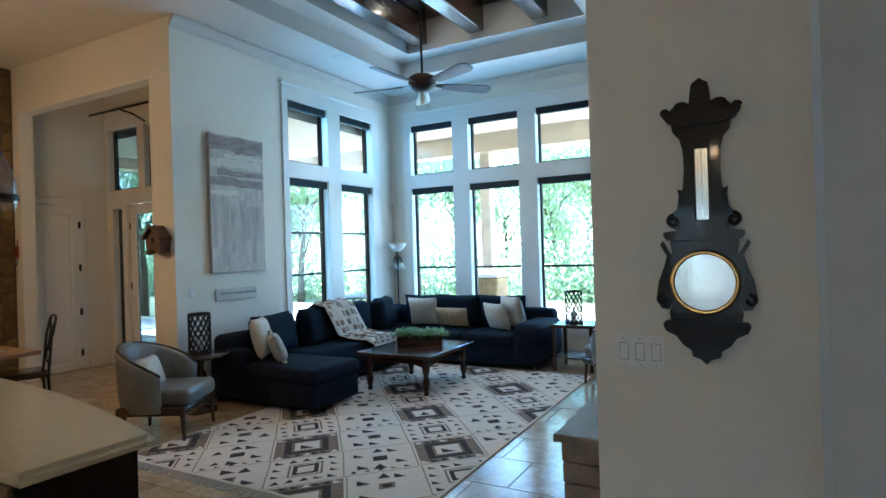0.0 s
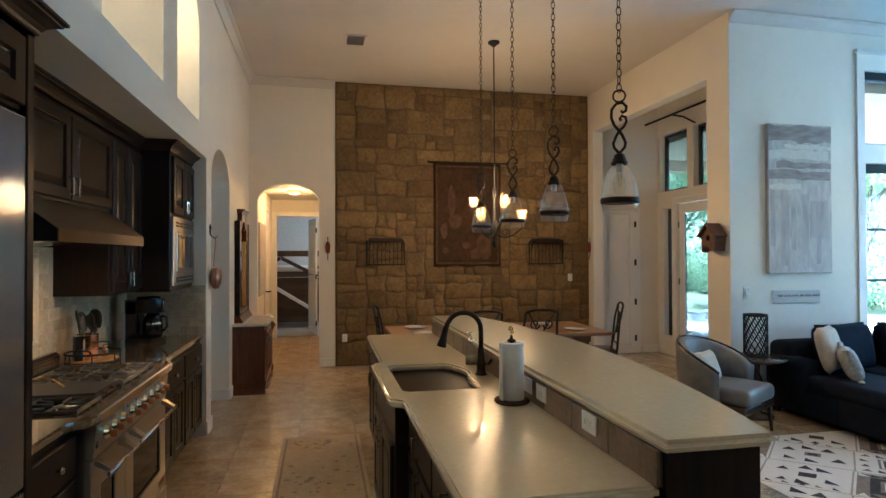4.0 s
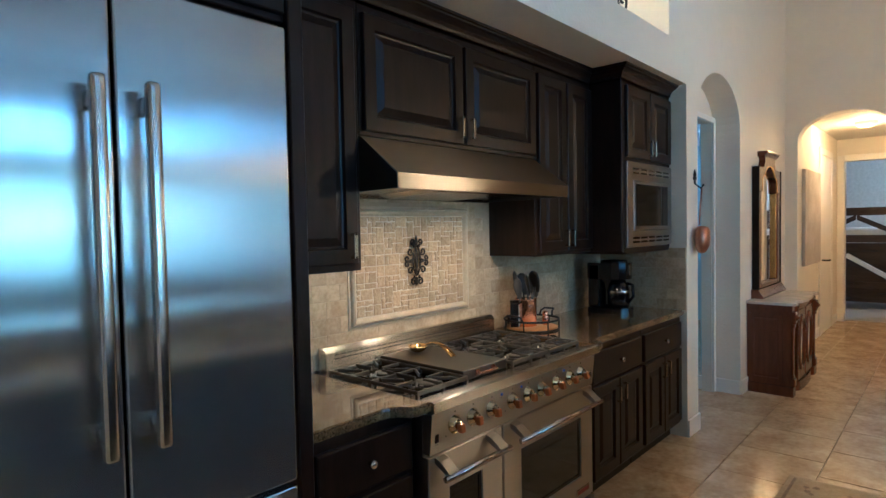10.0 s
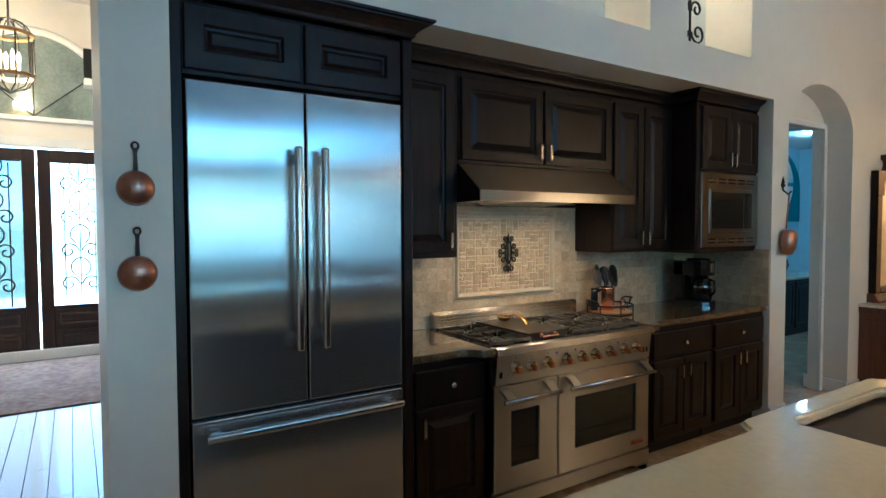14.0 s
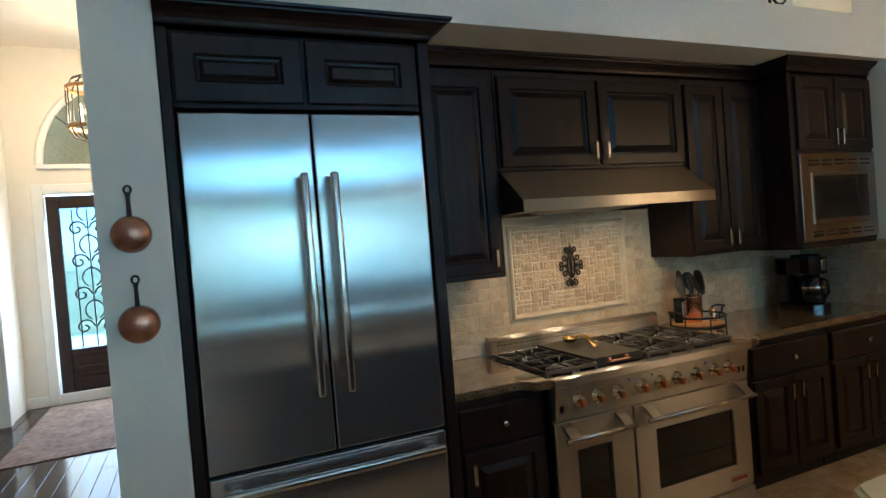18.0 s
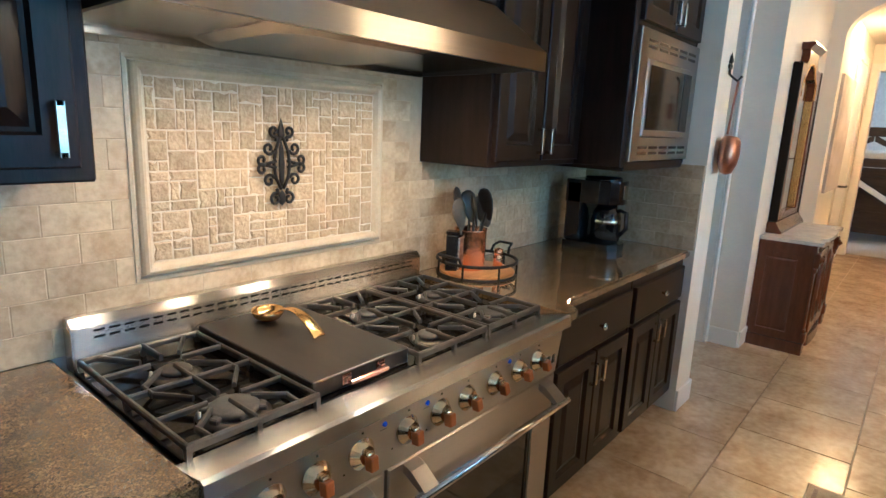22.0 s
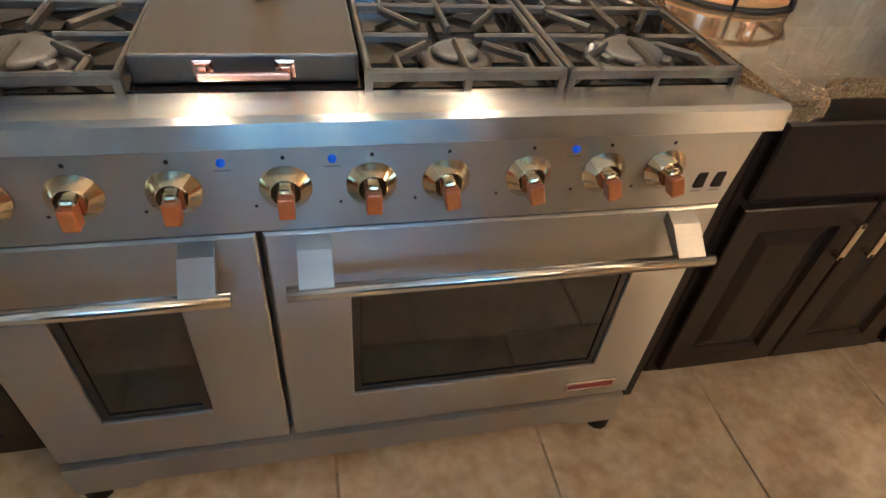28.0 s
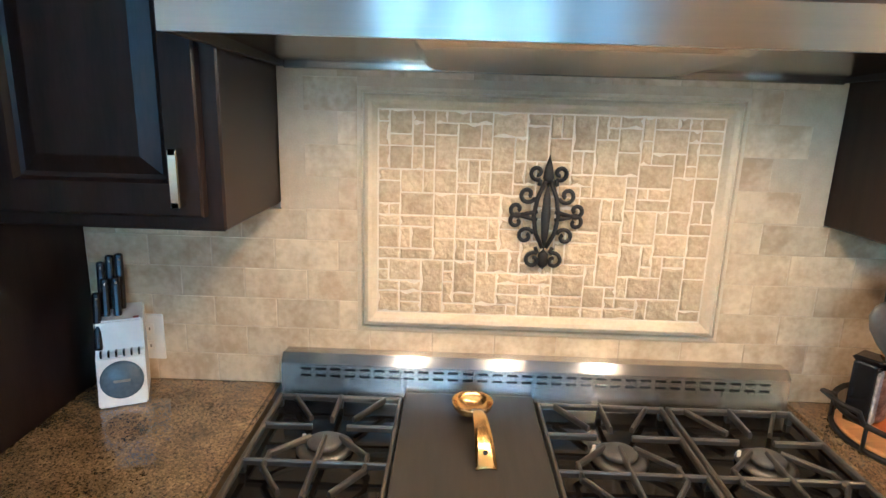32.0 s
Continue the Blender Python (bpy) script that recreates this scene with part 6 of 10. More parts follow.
for i in range(6):
    x = -0.033 + 0.0132 * i
    pbox("slot", k, BLACK, x - 0.0018, x + 0.0018, 0.022, 0.0335, 0.098, 0.110, 0)
pbox("sticker", k, RED, -0.036, -0.026, -0.002, 0.0045, 0.1665, 0.1690, 0, "small dark red sticker")
for x, yy, z, L, lean in ((0.030, -0.050, 0.168, 0.105, 16), (0.014, -0.054, 0.170, 0.115, 15), (-0.004, -0.050, 0.168, 0.120, 14), (0.022, -0.022, 0.165, 0.080, 17), (0.002, -0.020, 0.163, 0.085, 16), (0.036, 0.012, 0.120, 0.105, 20)):
    bm = bmesh.new()
    mk = Matrix.Translation((x, yy, z)) @ pose(0, 0, 0, lean)
    rbox(bm, -0.0075, 0.0075, -0.011, 0.011, -0.012, L, 0.005, 2, mk)
    kn = part("knife", bm, BLACK, k, "black knife handle")
    plathe("rivet", kn, CHROME, [(0.003, 0), (0.003, 0.0012), (0, 0.0016)], 8, (0, 0, 0), "", mk @ Matrix.Translation((0, 0.0108, L - 0.014)) @ pose(0, 0, 0, -90))
k.scale = (1.16, 1.12, 1.14)
t = thing("utensil_tray", "round wooden tray with black iron rail and handles", "tray", (-3.58, -0.735, 0.917))
plathe("base", t, TRAY_WOOD, [(0, 0.004), (0.150, 0.004), (0.156, 0.008), (0.156, 0.016), (0.150, 0.018), (0, 0.018)], 36)
for z, r in ((0.004, 0.160), (0.060, 0.163)):
    ptube("rail", t, IRON, [(r * math.cos(i * math.pi / 18), r * math.sin(i * math.pi / 18), z) for i in range(36)], 0.0065, 8, True)
for i in range(7):
    a = i * math.pi / 3.5 + 0.3
    ptube("post", t, IRON, [(0.163 * math.cos(a), 0.163 * math.sin(a), 0.0), (0.163 * math.cos(a), 0.163 * math.sin(a), 0.060)], 0.0045, 6)
for s2 in (-1, 1):
    ptube("handle", t, IRON, [(s2 * 0.160, -0.045, 0.060), (s2 * 0.172, -0.04, 0.088), (s2 * 0.205, -0.032, 0.100), (s2 * 0.205, 0.032, 0.100), (s2 * 0.172, 0.04, 0.088), (s2 * 0.160, 0.045, 0.060)], 0.006, 6)
v = thing("utensil_crock", "hammered copper crock holding black kitchen utensils", "utensil holder", (-3.567, -0.765, 0.932))
plathe("crock", v, COPPER, [(0, 0), (0.061, 0), (0.063, 0.004), (0.065, 0.16), (0.068, 0.166), (0.065, 0.168), (0.061, 0.16), (0.059, 0.006), (0, 0.006)], 32)
rr = random.Random(3)
for i in range(6):
    a = i * 1.05
    tip = Vector((0.078 * math.cos(a), 0.070 * math.sin(a) * 0.7, 0.200 + 0.018 * (i % 3)))
    u = part("utensil", tube(bmesh.new(), [(0.01 * math.cos(a), 0.01 * math.sin(a), 0.01), tuple(tip)], 0.006, 6), UTENSIL if i % 3 else NYLON, v, "", True)
    bm = bmesh.new()
    lathe(bm, [(0, -0.070), (0.014, -0.06), (0.030, -0.025), (0.040, 0.018), (0.036, 0.048), (0.021, 0.064), (0, 0.070)], 16, (0, 0, 0), Matrix.Translation(tip + Vector((0, 0, 0.03))) @ pose(0, 0, 0, 12 * math.sin(a), 20 * math.cos(a), 40 * i) @ Matrix.Diagonal((1, 0.3, 1, 1)))
    part("head", bm, UTENSIL if i % 3 else NYLON, u, "", True)
sh = thing("pepper_mill", "small hammered copper mill on the tray", "mill", (-3.665, -0.69, 0.932))
plathe("body", sh, COPPER, [(0, 0), (0.02, 0), (0.021, 0.05), (0.017, 0.055), (0.019, 0.06), (0.019, 0.08), (0, 0.088)], 18)
bt = thing("salt_box", "black lidded box with a speckled white front on the tray", "box", (-3.485, -0.79, 0.932), 35)
pbox("body", bt, BLACK, -0.026, 0.026, -0.026, 0.022, 0.0, 0.150, 0.006, "", 2)
bm = bmesh.new()
rbox(bm, -0.021, 0.021, 0.022, 0.028, 0.006, 0.134, 0.003, 1)
part("front", bm, surface("speckled_white", (0.10, 0.10, 0.10), (0.68, 0.66, 0.62), 90, (0.3, 0.4), bump=0), bt, "white and black speckled front")
pbox("lid", bt, BLACK, -0.029, 0.029, -0.029, 0.029, 0.150, 0.162, 0.005)
cm = thing("coffee_maker", "glossy black coffee maker with a black carafe and bright strip", "coffee maker", (-4.50, -0.66, 0.917), 0)
GLOSS_BLACK = surface("gloss_black_plastic", (0.006, 0.006, 0.007), (0.009, 0.009, 0.010), 20, (0.05, 0.09), bump=0)
bm = bmesh.new()
prism(bm, [(-0.105, -0.13), (0.105, -0.13), (0.105, 0.06), (0.085, 0.115), (0.04, 0.145), (-0.04, 0.145), (-0.085, 0.115), (-0.105, 0.06)], "z", 0.0, 0.035)
part("base", bm, GLOSS_BLACK, cm)
pbox("tower", cm, GLOSS_BLACK, -0.105, 0.105, -0.13, -0.035, 0.035, 0.345, 0.014, "", 3)
bm = bmesh.new()
prism(bm, [(-0.105, -0.13), (0.105, -0.13), (0.105, 0.05), (0.088, 0.10), (0.05, 0.132), (0.0, 0.142), (-0.05, 0.132), (-0.088, 0.10), (-0.105, 0.05)], "z", 0.236, 0.350)
bmesh.ops.recalc_face_normals(bm, faces=bm.faces)
part("head", bm, GLOSS_BLACK, cm)
plathe("lid", cm, GLOSS_BLACK, [(0.092, 0.0), (0.094, 0.010), (0.086, 0.018), (0.0, 0.022)], 28, (0, 0.02, 0.350))
pbox("control_strip", cm, CHROME, -0.022, 0.022, 0.136, 0.1445, 0.262, 0.335, 0.003, "bright control strip")
plathe("carafe", cm, GLOSS_BLACK, [(0, 0.0), (0.066, 0), (0.074, 0.012), (0.076, 0.11), (0.066, 0.158), (0.052, 0.176), (0.05, 0.190), (0, 0.192)], 28, (0.0, 0.055, 0.038))
ptube("carafe_handle", cm, GLOSS_BLACK, [(0.0, 0.118, 0.205), (0, 0.158, 0.195), (0, 0.163, 0.115), (0, 0.128, 0.075)], 0.011, 8)
plathe("band", cm, CHROME, [(0.0755, 0.098), (0.0775, 0.101), (0.0765, 0.116), (0.0735, 0.119)], 28, (0, 0.055, 0.038))

# iron ornament on the backsplash
o = thing("wall_ornament", "black cast iron fleur-de-lis ornament on the backsplash", "ornament")
OX, OY, OZ = -2.753, -0.889, 1.368
bm = bmesh.new()
def orn(p, r=0.0052):
    tube(bm, [(OX + a, OY + 0.006, OZ + c) for a, c in p], r, 6)
for s2 in (-1, 1):
    orn([(s2 * 0.004, -0.075), (s2 * 0.022, -0.04), (s2 * 0.028, 0.0), (s2 * 0.022, 0.04), (s2 * 0.006, 0.08)])
    for cx, cz, r0, a0, t in ((0.045, 0.048, 0.017, 200, 1.1), (0.045, -0.048, 0.017, 160, -1.1), (0.068, 0.014, 0.015, 230, 1.0), (0.068, -0.014, 0.015, 130, -1.0), (0.026, 0.098, 0.015, 240, 1.1), (0.024, -0.105, 0.017, 120, -1.1)):
        p = spiral(cx, cz, r0 * 1.15, r0 * 0.35, a0, t, 18)
        orn([(s2 * a, c) for a, c in p], 0.0050)
        orn([(s2 * p[0][0], p[0][1]), (s2 * 0.02, cz * 0.7)], 0.0050)
part("scroll", bm, IRON, o, "", True)
for nm, prof, zz, mm in (("stem", [(0, -0.085), (0.008, -0.05), (0.011, 0), (0.008, 0.045), (0, 0.08)], 0.0, None), ("finial", [(0, -0.03), (0.013, -0.012), (0.009, 0.012), (0, 0.042)], 0.098, None), ("foot_leaf", [(0, -0.03), (0.012, -0.018), (0.012, 0.008), (0, 0.02)], -0.098, None)):
    bm = bmesh.new()
    lathe(bm, prof, 12, (0, 0, 0), Matrix.Translation((OX, OY + 0.004, OZ + zz)) @ Matrix.Diagonal((1, 0.5, 1, 1)))
    part(nm, bm, IRON, o, "", True)

# copper pans on the pier, ladle beside the arch
for zc, r in ((1.691, 0.064), (1.381, 0.066)):
    p = thing("copper_pan", "old copper frying pan hung on the wall by its dark handle", "pan", (-0.497, YW, zc), group="hanging copper pans")
    bm = bmesh.new()
    lathe(bm, [(0, 0.035), (r * 0.82, 0.035), (r * 0.95, 0.02), (r, 0.002), (r * 0.97, 0.002), (r * 0.9, 0.016), (0, 0.028)], 32, (0, 0, 0), pose(0, 0.002, 0, -90))
    part("bowl", bm, COPPER_OLD, p, "", True)
    bm = bmesh.new()
    prism(bm, [(-0.008, r * 0.9), (0.008, r * 0.9), (0.006, r + 0.06), (0.009, r + 0.075), (-0.009, r + 0.075), (-0.006, r + 0.06)], "y", 0.008, 0.016)
    part("handle", bm, IRON_WARM, p)
    ptube("eye", p, IRON_WARM, [(0.011 * math.cos(i * math.pi / 6), 0.012, r + 0.088 + 0.013 * math.sin(i * math.pi / 6)) for i in range(12)], 0.004, 6, True)
l2 = thing("copper_ladle", "round copper ladle hung from an iron hook", "ladle", (-4.985, YW, 1.62))
ptube("hook", l2, IRON, [(0, 0.006, 0.29), (0, 0.008, 0.20), (0.0, 0.05, 0.165), (0.0, 0.07, 0.19)], 0.007, 8)
bm = bmesh.new()
for s2 in (-1, 1):
    tube(bm, [(s2 * a, 0.008, 0.24 + c) for a, c in spiral(0.016, 0, 0.014, 0.005, 180, 1.0, 12)], 0.005, 6)
lathe(bm, [(0, 0.24), (0.013, 0.26), (0.008, 0.28), (0, 0.31)], 10, (0, 0.008, 0))
part("hook_plate", bm, IRON, l2, "", True)
ptube("stem", l2, COPPER_OLD, [(0, 0.055, 0.165), (0.004, 0.045, 0.0), (0.006, 0.04, -0.10)], 0.006, 8)
bm = bmesh.new()
lathe(bm, [(0, -0.075), (0.04, -0.066), (0.066, -0.035), (0.075, 0.005), (0.066, 0.045), (0.05, 0.06), (0.045, 0.06), (0, 0.04)], 24, (0, 0, 0), Matrix.Translation((-0.012, 0.055, -0.20)) @ pose(0, 0, 0, 0, -8, 0) @ Matrix.Diagonal((1.08, 0.7, 1.45, 1)))
part("bowl", bm, COPPER_OLD, l2, "", True)

# iron scrolls in the wall niches
def scroll_ornament(x, z, s, y=-0.60):
    o = thing("iron_scroll", "black wrought iron scroll standing in a wall niche", "ornament", (x, y, z), group="niche scrolls")
    bm = bmesh.new()
    for e in (-1, 1):
        for cx, cz, r, a0, t in ((0.09, 0.10, 0.075, 180, 1.3), (0.07, 0.26, 0.06, 200, -1.2), (0.05, 0.42, 0.05, 190, 1.2)):
            tube(bm, [(e * a * s, 0.02, c * s) for a, c in spiral(cx, cz, r, r * 0.25, a0, t, 22)], 0.008, 6)
    tube(bm, [(0, 0.02, 0.0), (0, 0.02, 0.6 * s)], 0.009, 6)
    part("scroll", bm, IRON, o, "", True)
scroll_ornament(-2.735, 2.772, 1.0)
scroll_ornament(-3.88, 2.772, 1.0, -0.34)
scroll_ornament(-1.33, 2.772, 1.0)

# runner on the kitchen floor
r = thing("kitchen_runner", "faded brown patterned runner on the tiled kitchen floor", "rug")
bm = bmesh.new()
rbox(bm, -4.58, -0.9, 0.44, 1.10, 0.0005, 0.010, 0.004, 1)
part("field", bm, KIT_RUG, r)
bm = bmesh.new()
rr = random.Random(9)
for i in range(150):
    x, y, q = rr.uniform(-4.5, -0.98), rr.uniform(0.5, 1.04), rr.uniform(0.012, 0.03)
    prism(bm, [(x + q * math.cos(a) * rr.uniform(0.6, 1.2), y + q * math.sin(a) * rr.uniform(0.6, 1.2)) for a in (0, 1.2, 2.5, 3.7, 5.0)], "z", 0.0102, 0.0106)
for y in (0.475, 1.065):
    box(bm, -4.54, -0.94, y - 0.008, y + 0.008, 0.0102, 0.0106)
tagged(part("motif", bm, RUG_B, r, "brown woven motifs"), kind="stuff")


# ---- pendants over the bar and chandelier over the table ----
def chain(bm, x, y, z0, z1, link=0.034, r=0.0024):
    z, k = z0, 0
    while z < z1 - 0.01:
        pts = []
        for i in range(10):
            a = 2 * math.pi * i / 10
            u, w = 0.011 * math.cos(a), link * 0.62 * math.sin(a)
            pts.append((x + (u if k % 2 else 0), y + (0 if k % 2 else u), z + link / 2 + w))
        tube(bm, pts, r, 5, True)
        z += link
        k += 1
    return bm

def pendant(x, y, zb):
    p = thing("pendant_lamp", "clear glass bell pendant with dark band on iron chain", "pendant lamp", (x, y, 0), group="bar pendants")
    prof = [(0.070, 0.0), (0.076, 0.02), (0.080, 0.045), (0.079, 0.075), (0.072, 0.115), (0.060, 0.155), (0.045, 0.19), (0.030, 0.215)]
    g = plathe("glass_shade", p, GLASS_BELL, prof, 32, (0, 0, zb), "clear seeded glass bell")
    g.visible_shadow = False
    plathe("band", p, IRON_WARM, [(0.079, 0.036), (0.0835, 0.038), (0.084, 0.056), (0.0805, 0.060), (0.0795, 0.058)], 32, (0, 0, zb), "dark bronze band")
    plathe("cap", p, IRON_WARM, [(0.034, 0.207), (0.037, 0.216), (0.030, 0.222), (0.030, 0.230), (0.024, 0.240), (0.022, 0.250), (0.010, 0.258), (0, 0.259)], 20, (0, 0, zb))
    plathe("bulb", p, GLASS_L, [(0.010, 0.185), (0.012, 0.17), (0.026, 0.13), (0.029, 0.105), (0.02, 0.082), (0, 0.076)], 16, (0, 0, zb), "clear unlit bulb").visible_shadow = False
    plathe("socket", p, LINEN, [(0.012, 0.172), (0.015, 0.178), (0.016, 0.212), (0, 0.213)], 12, (0, 0, zb), "cream lamp socket")
    ptube("filament", p, BRASS, [(-0.012, 0, zb + 0.165), (-0.01, 0.004, zb + 0.12), (0, -0.004, zb + 0.11), (0.01, 0.004, zb + 0.12), (0.012, 0, zb + 0.165)], 0.0016, 5)
    u, v = 0.5, 0.866
    for q in ([(0, 0), (-0.022, 0.025), (-0.026, 0.045), (-0.012, 0.08), (0, 0.098), (0.020, 0.118), (0.030, 0.138), (0.026, 0.158), (0.010, 0.164), (0.002, 0.152), (0.008, 0.142)],
              [(0, 0), (0.022, 0.025), (0.026, 0.045), (0.012, 0.08), (0, 0.098), (-0.022, 0.125), (-0.034, 0.16), (-0.032, 0.195), (-0.012, 0.220), (0.014, 0.222), (0.030, 0.205), (0.028, 0.185), (0.014, 0.178), (0.008, 0.188)]):
        ptube("scroll", p, IRON_WARM, [(a * u, a * v, zb + 0.257 + b) for a, b in q], 0.0065, 8)
    ptube("ring", p, IRON_WARM, [(0.026 * u * math.cos(i * math.pi / 8), 0.026 * v * math.cos(i * math.pi / 8), zb + 0.510 + 0.026 * math.sin(i * math.pi / 8)) for i in range(16)], 0.0042, 6, True)
    part("chain", chain(bmesh.new(), 0, 0, zb + 0.528, 4.16), IRON_WARM, p, "", True)
    plathe("canopy", p, IRON_WARM, [(0.06, 4.199), (0.06, 4.185), (0.03, 4.17), (0.012, 4.155), (0, 4.154)], 20)
    return p

for x in (-1.60, -2.33, -3.04, -3.83):
    pendant(x, 2.05, 1.805)

ch = thing("chandelier", "black iron scroll chandelier with lit amber glass cups", "chandelier", (-5.94, 2.81, 0))
plathe("canopy", ch, IRON, [(0.07, 4.199), (0.07, 4.18), (0.04, 4.16), (0.015, 4.14), (0, 4.14)], 20)
ptube("rod", ch, IRON, [(0, 0, 4.15), (0, 0, 2.42)], 0.008, 8)
plathe("column", ch, IRON, [(0, 1.70), (0.02, 1.72), (0.035, 1.76), (0.016, 1.80), (0.02, 1.92), (0.035, 1.98), (0.02, 2.04), (0.014, 2.3), (0.026, 2.38), (0.01, 2.44)], 16)
for i in range(6):
    a = i * math.pi / 3 + 0.25
    rad, zz = (0.33, 2.04) if i % 2 else (0.25, 2.20)
    c, s = math.cos(a), math.sin(a)
    arm = ptube("arm", ch, IRON, [(0.02 * c, 0.02 * s, 1.87), (0.12 * c, 0.12 * s, zz - 0.21), (0.22 * c, 0.22 * s, zz - 0.18), (rad * c, rad * s, zz - 0.09), (rad * c, rad * s, zz - 0.02)], 0.009, 7)
    bm = bmesh.new()
    tube(bm, [(c * q[0], s * q[0], q[1]) for q in spiral(0.13, zz - 0.15, 0.06, 0.015, -60, 1.3, 16)], 0.006, 6)
    part("scroll", bm, IRON, arm, "", True)
    g = plathe("glass_cup", ch, AMBER_GLASS, [(0.0, 0.0), (0.048, 0.002), (0.056, 0.02), (0.058, 0.12), (0.056, 0.125)], 18, (rad * c, rad * s, zz), "glowing amber glass cup")
    plathe("bulb", ch, BULB_W, [(0, 0.01), (0.026, 0.018), (0.041, 0.05), (0.037, 0.082), (0.016, 0.110), (0, 0.115)], 14, (rad * c, rad * s, zz), "lit amber bulb")
    g.visible_shadow = False

# ---- dining table, chairs, plates ----
t = thing("dining_table", "brown wooden trestle dining table", "table")
bm = bmesh.new()
rbox(bm, -6.32, -5.20, 1.52, 3.96, 0.722, 0.762, 0.008, 2)
part("tabletop", bm, OAK, t)
pbox("apron", t, OAK, -6.2, -5.32, 1.75, 3.75, 0.64, 0.722)
for y in (1.95, 3.5):
    bm = bmesh.new()
    rbox(bm, -6.12, -5.40, y - 0.05, y + 0.05, 0.0, 0.07, 0.01, 1)
    rbox(bm, -5.86, -5.66, y - 0.04, y + 0.04, 0.07, 0.64, 0.01, 1)
    rbox(bm, -6.1, -5.42, y - 0.045, y + 0.045, 0.58, 0.641, 0.01, 1)
    part("trestle", bm, OAK, t)
pbox("stretcher", t, OAK, -5.80, -5.72, 1.99, 3.46, 0.26, 0.36)
for x, y in ((-6.05, 1.85), (-5.5, 1.86), (-6.0, 3.45), (-5.45, 3.62)):
    p = thing("plate", "white dinner plate on the dining table", "plate", (x, y, 0.7625), group="table plates")
    plathe("dish", p, surface("white_china", (0.76, 0.76, 0.75), (0.8, 0.8, 0.79), 10, (0.1, 0.2), bump=0) if "white_china" not in bpy.data.materials else bpy.data.materials["white_china"], [(0, 0.002), (0.08, 0.0), (0.10, 0.004), (0.135, 0.018), (0.137, 0.021), (0.10, 0.010), (0.08, 0.006), (0, 0.007)], 32)

def dining_chair():
    c = thing("dining_chair", "black iron dining chair with scrolled back at the wooden table", "chair", group="dining chairs")
    for x in (-0.2, 0.2):
        ptube("leg", c, IRON, [(x, 0.2, 0.0), (x * 0.97, 0.19, 0.45)], 0.012, 8)
        ptube("back_post", c, IRON, [(x, -0.22, 0.0), (x, -0.2, 0.45), (x * 0.95, -0.24, 0.85), (x * 0.9, -0.28, 1.02)], 0.013, 8)
    ptube("top_rail", c, IRON, [(-0.18, -0.28, 1.02), (-0.09, -0.29, 1.045), (0, -0.29, 1.05), (0.09, -0.29, 1.045), (0.18, -0.28, 1.02)], 0.013, 8)
    ptube("lower_rail", c, IRON, [(-0.195, -0.215, 0.58), (0.195, -0.215, 0.58)], 0.010, 8)
    bm = bmesh.new()
    for e in (-1, 1):
        for cx, cz, r, a0, tt in ((0.075, 0.90, 0.06, 200, 1.2), (0.07, 0.72, 0.065, 160, -1.2)):
            tube(bm, [(e * a, -0.215 - 0.08 * (b - 0.58) / 0.45, b) for a, b in spiral(cx, cz, r, 0.018, a0, tt, 18)], 0.008, 6)
        tube(bm, [(e * 0.15, -0.22, 0.58), (e * 0.02, -0.24, 0.8), (e * 0.15, -0.285, 1.02)], 0.008, 6)
    part("back_scroll", bm, IRON, c, "", True)
    bm = bmesh.new()
    rbox(bm, -0.215, 0.215, -0.21, 0.22, 0.445, 0.505, 0.022, 3)
    part("seat", bm, BEAM, c, "dark padded seat", True)
    return c

dc = dining_chair()
dc.matrix_basis = pose(-5.72, 4.02, 0, 0, 0, 160)
for m in (pose(-5.95, 1.66, 0, 0, 0, 4), pose(-5.28, 2.42, 0, 0, 0, 90), pose(-5.28, 3.02, 0, 0, 0, 93)):
    copy_thing(dc, m)

# ---- stone wall hangings ----
tp = thing("tapestry", "dark brown woven tapestry hung on the stone wall", "tapestry")
bm = bmesh.new()
pts = []
N, M = 22, 14
for i in range(N + 1):
    for j in range(M + 1):
        y, z = 2.44 + 1.06 * i / N, 1.455 + 1.58 * j / M
        pts.append(bm.verts.new((XS + 0.055 + 0.008 * math.sin(y * 17) * (1 - j / M), y, z - 0.012 * math.sin(i * 0.7) * (1 - j / M))))
for i in range(N):
    for j in range(M):
        bm.faces.new((pts[i * (M + 1) + j], pts[(i + 1) * (M + 1) + j], pts[(i + 1) * (M + 1) + j + 1], pts[i * (M + 1) + j + 1]))
ext = bmesh.ops.extrude_face_region(bm, geom=bm.faces[:])
bmesh.ops.translate(bm, vec=(-0.008, 0, 0), verts=[g for g in ext["geom"] if isinstance(g, bmesh.types.BMVert)])
part("cloth", bm, TAPESTRY, tp, "", True)
bm = bmesh.new()
for y0, y1, z0, z1 in ((2.47, 2.50, 1.49, 3.0), (3.44, 3.47, 1.49, 3.0), (2.47, 3.47, 1.49, 1.52), (2.47, 3.47, 2.97, 3.0)):
    box(bm, XS + 0.066, XS + 0.069, y0, y1, z0, z1)
part("border", bm, TAPESTRY_L, tp, "brown woven border")
rr = random.Random(4)
def blob(cy, cz, ry, rz):
    k = 11
    bm = bmesh.new()
    prism(bm, [(cy + ry * math.cos(2 * math.pi * i / k) * rr.uniform(0.7, 1.1), cz + rz * math.sin(2 * math.pi * i / k) * rr.uniform(0.75, 1.1)) for i in range(k)], "x", XS + 0.066, XS + 0.0695)
    part("motif", bm, TAPESTRY_L, tp, "faded lighter woven shape")
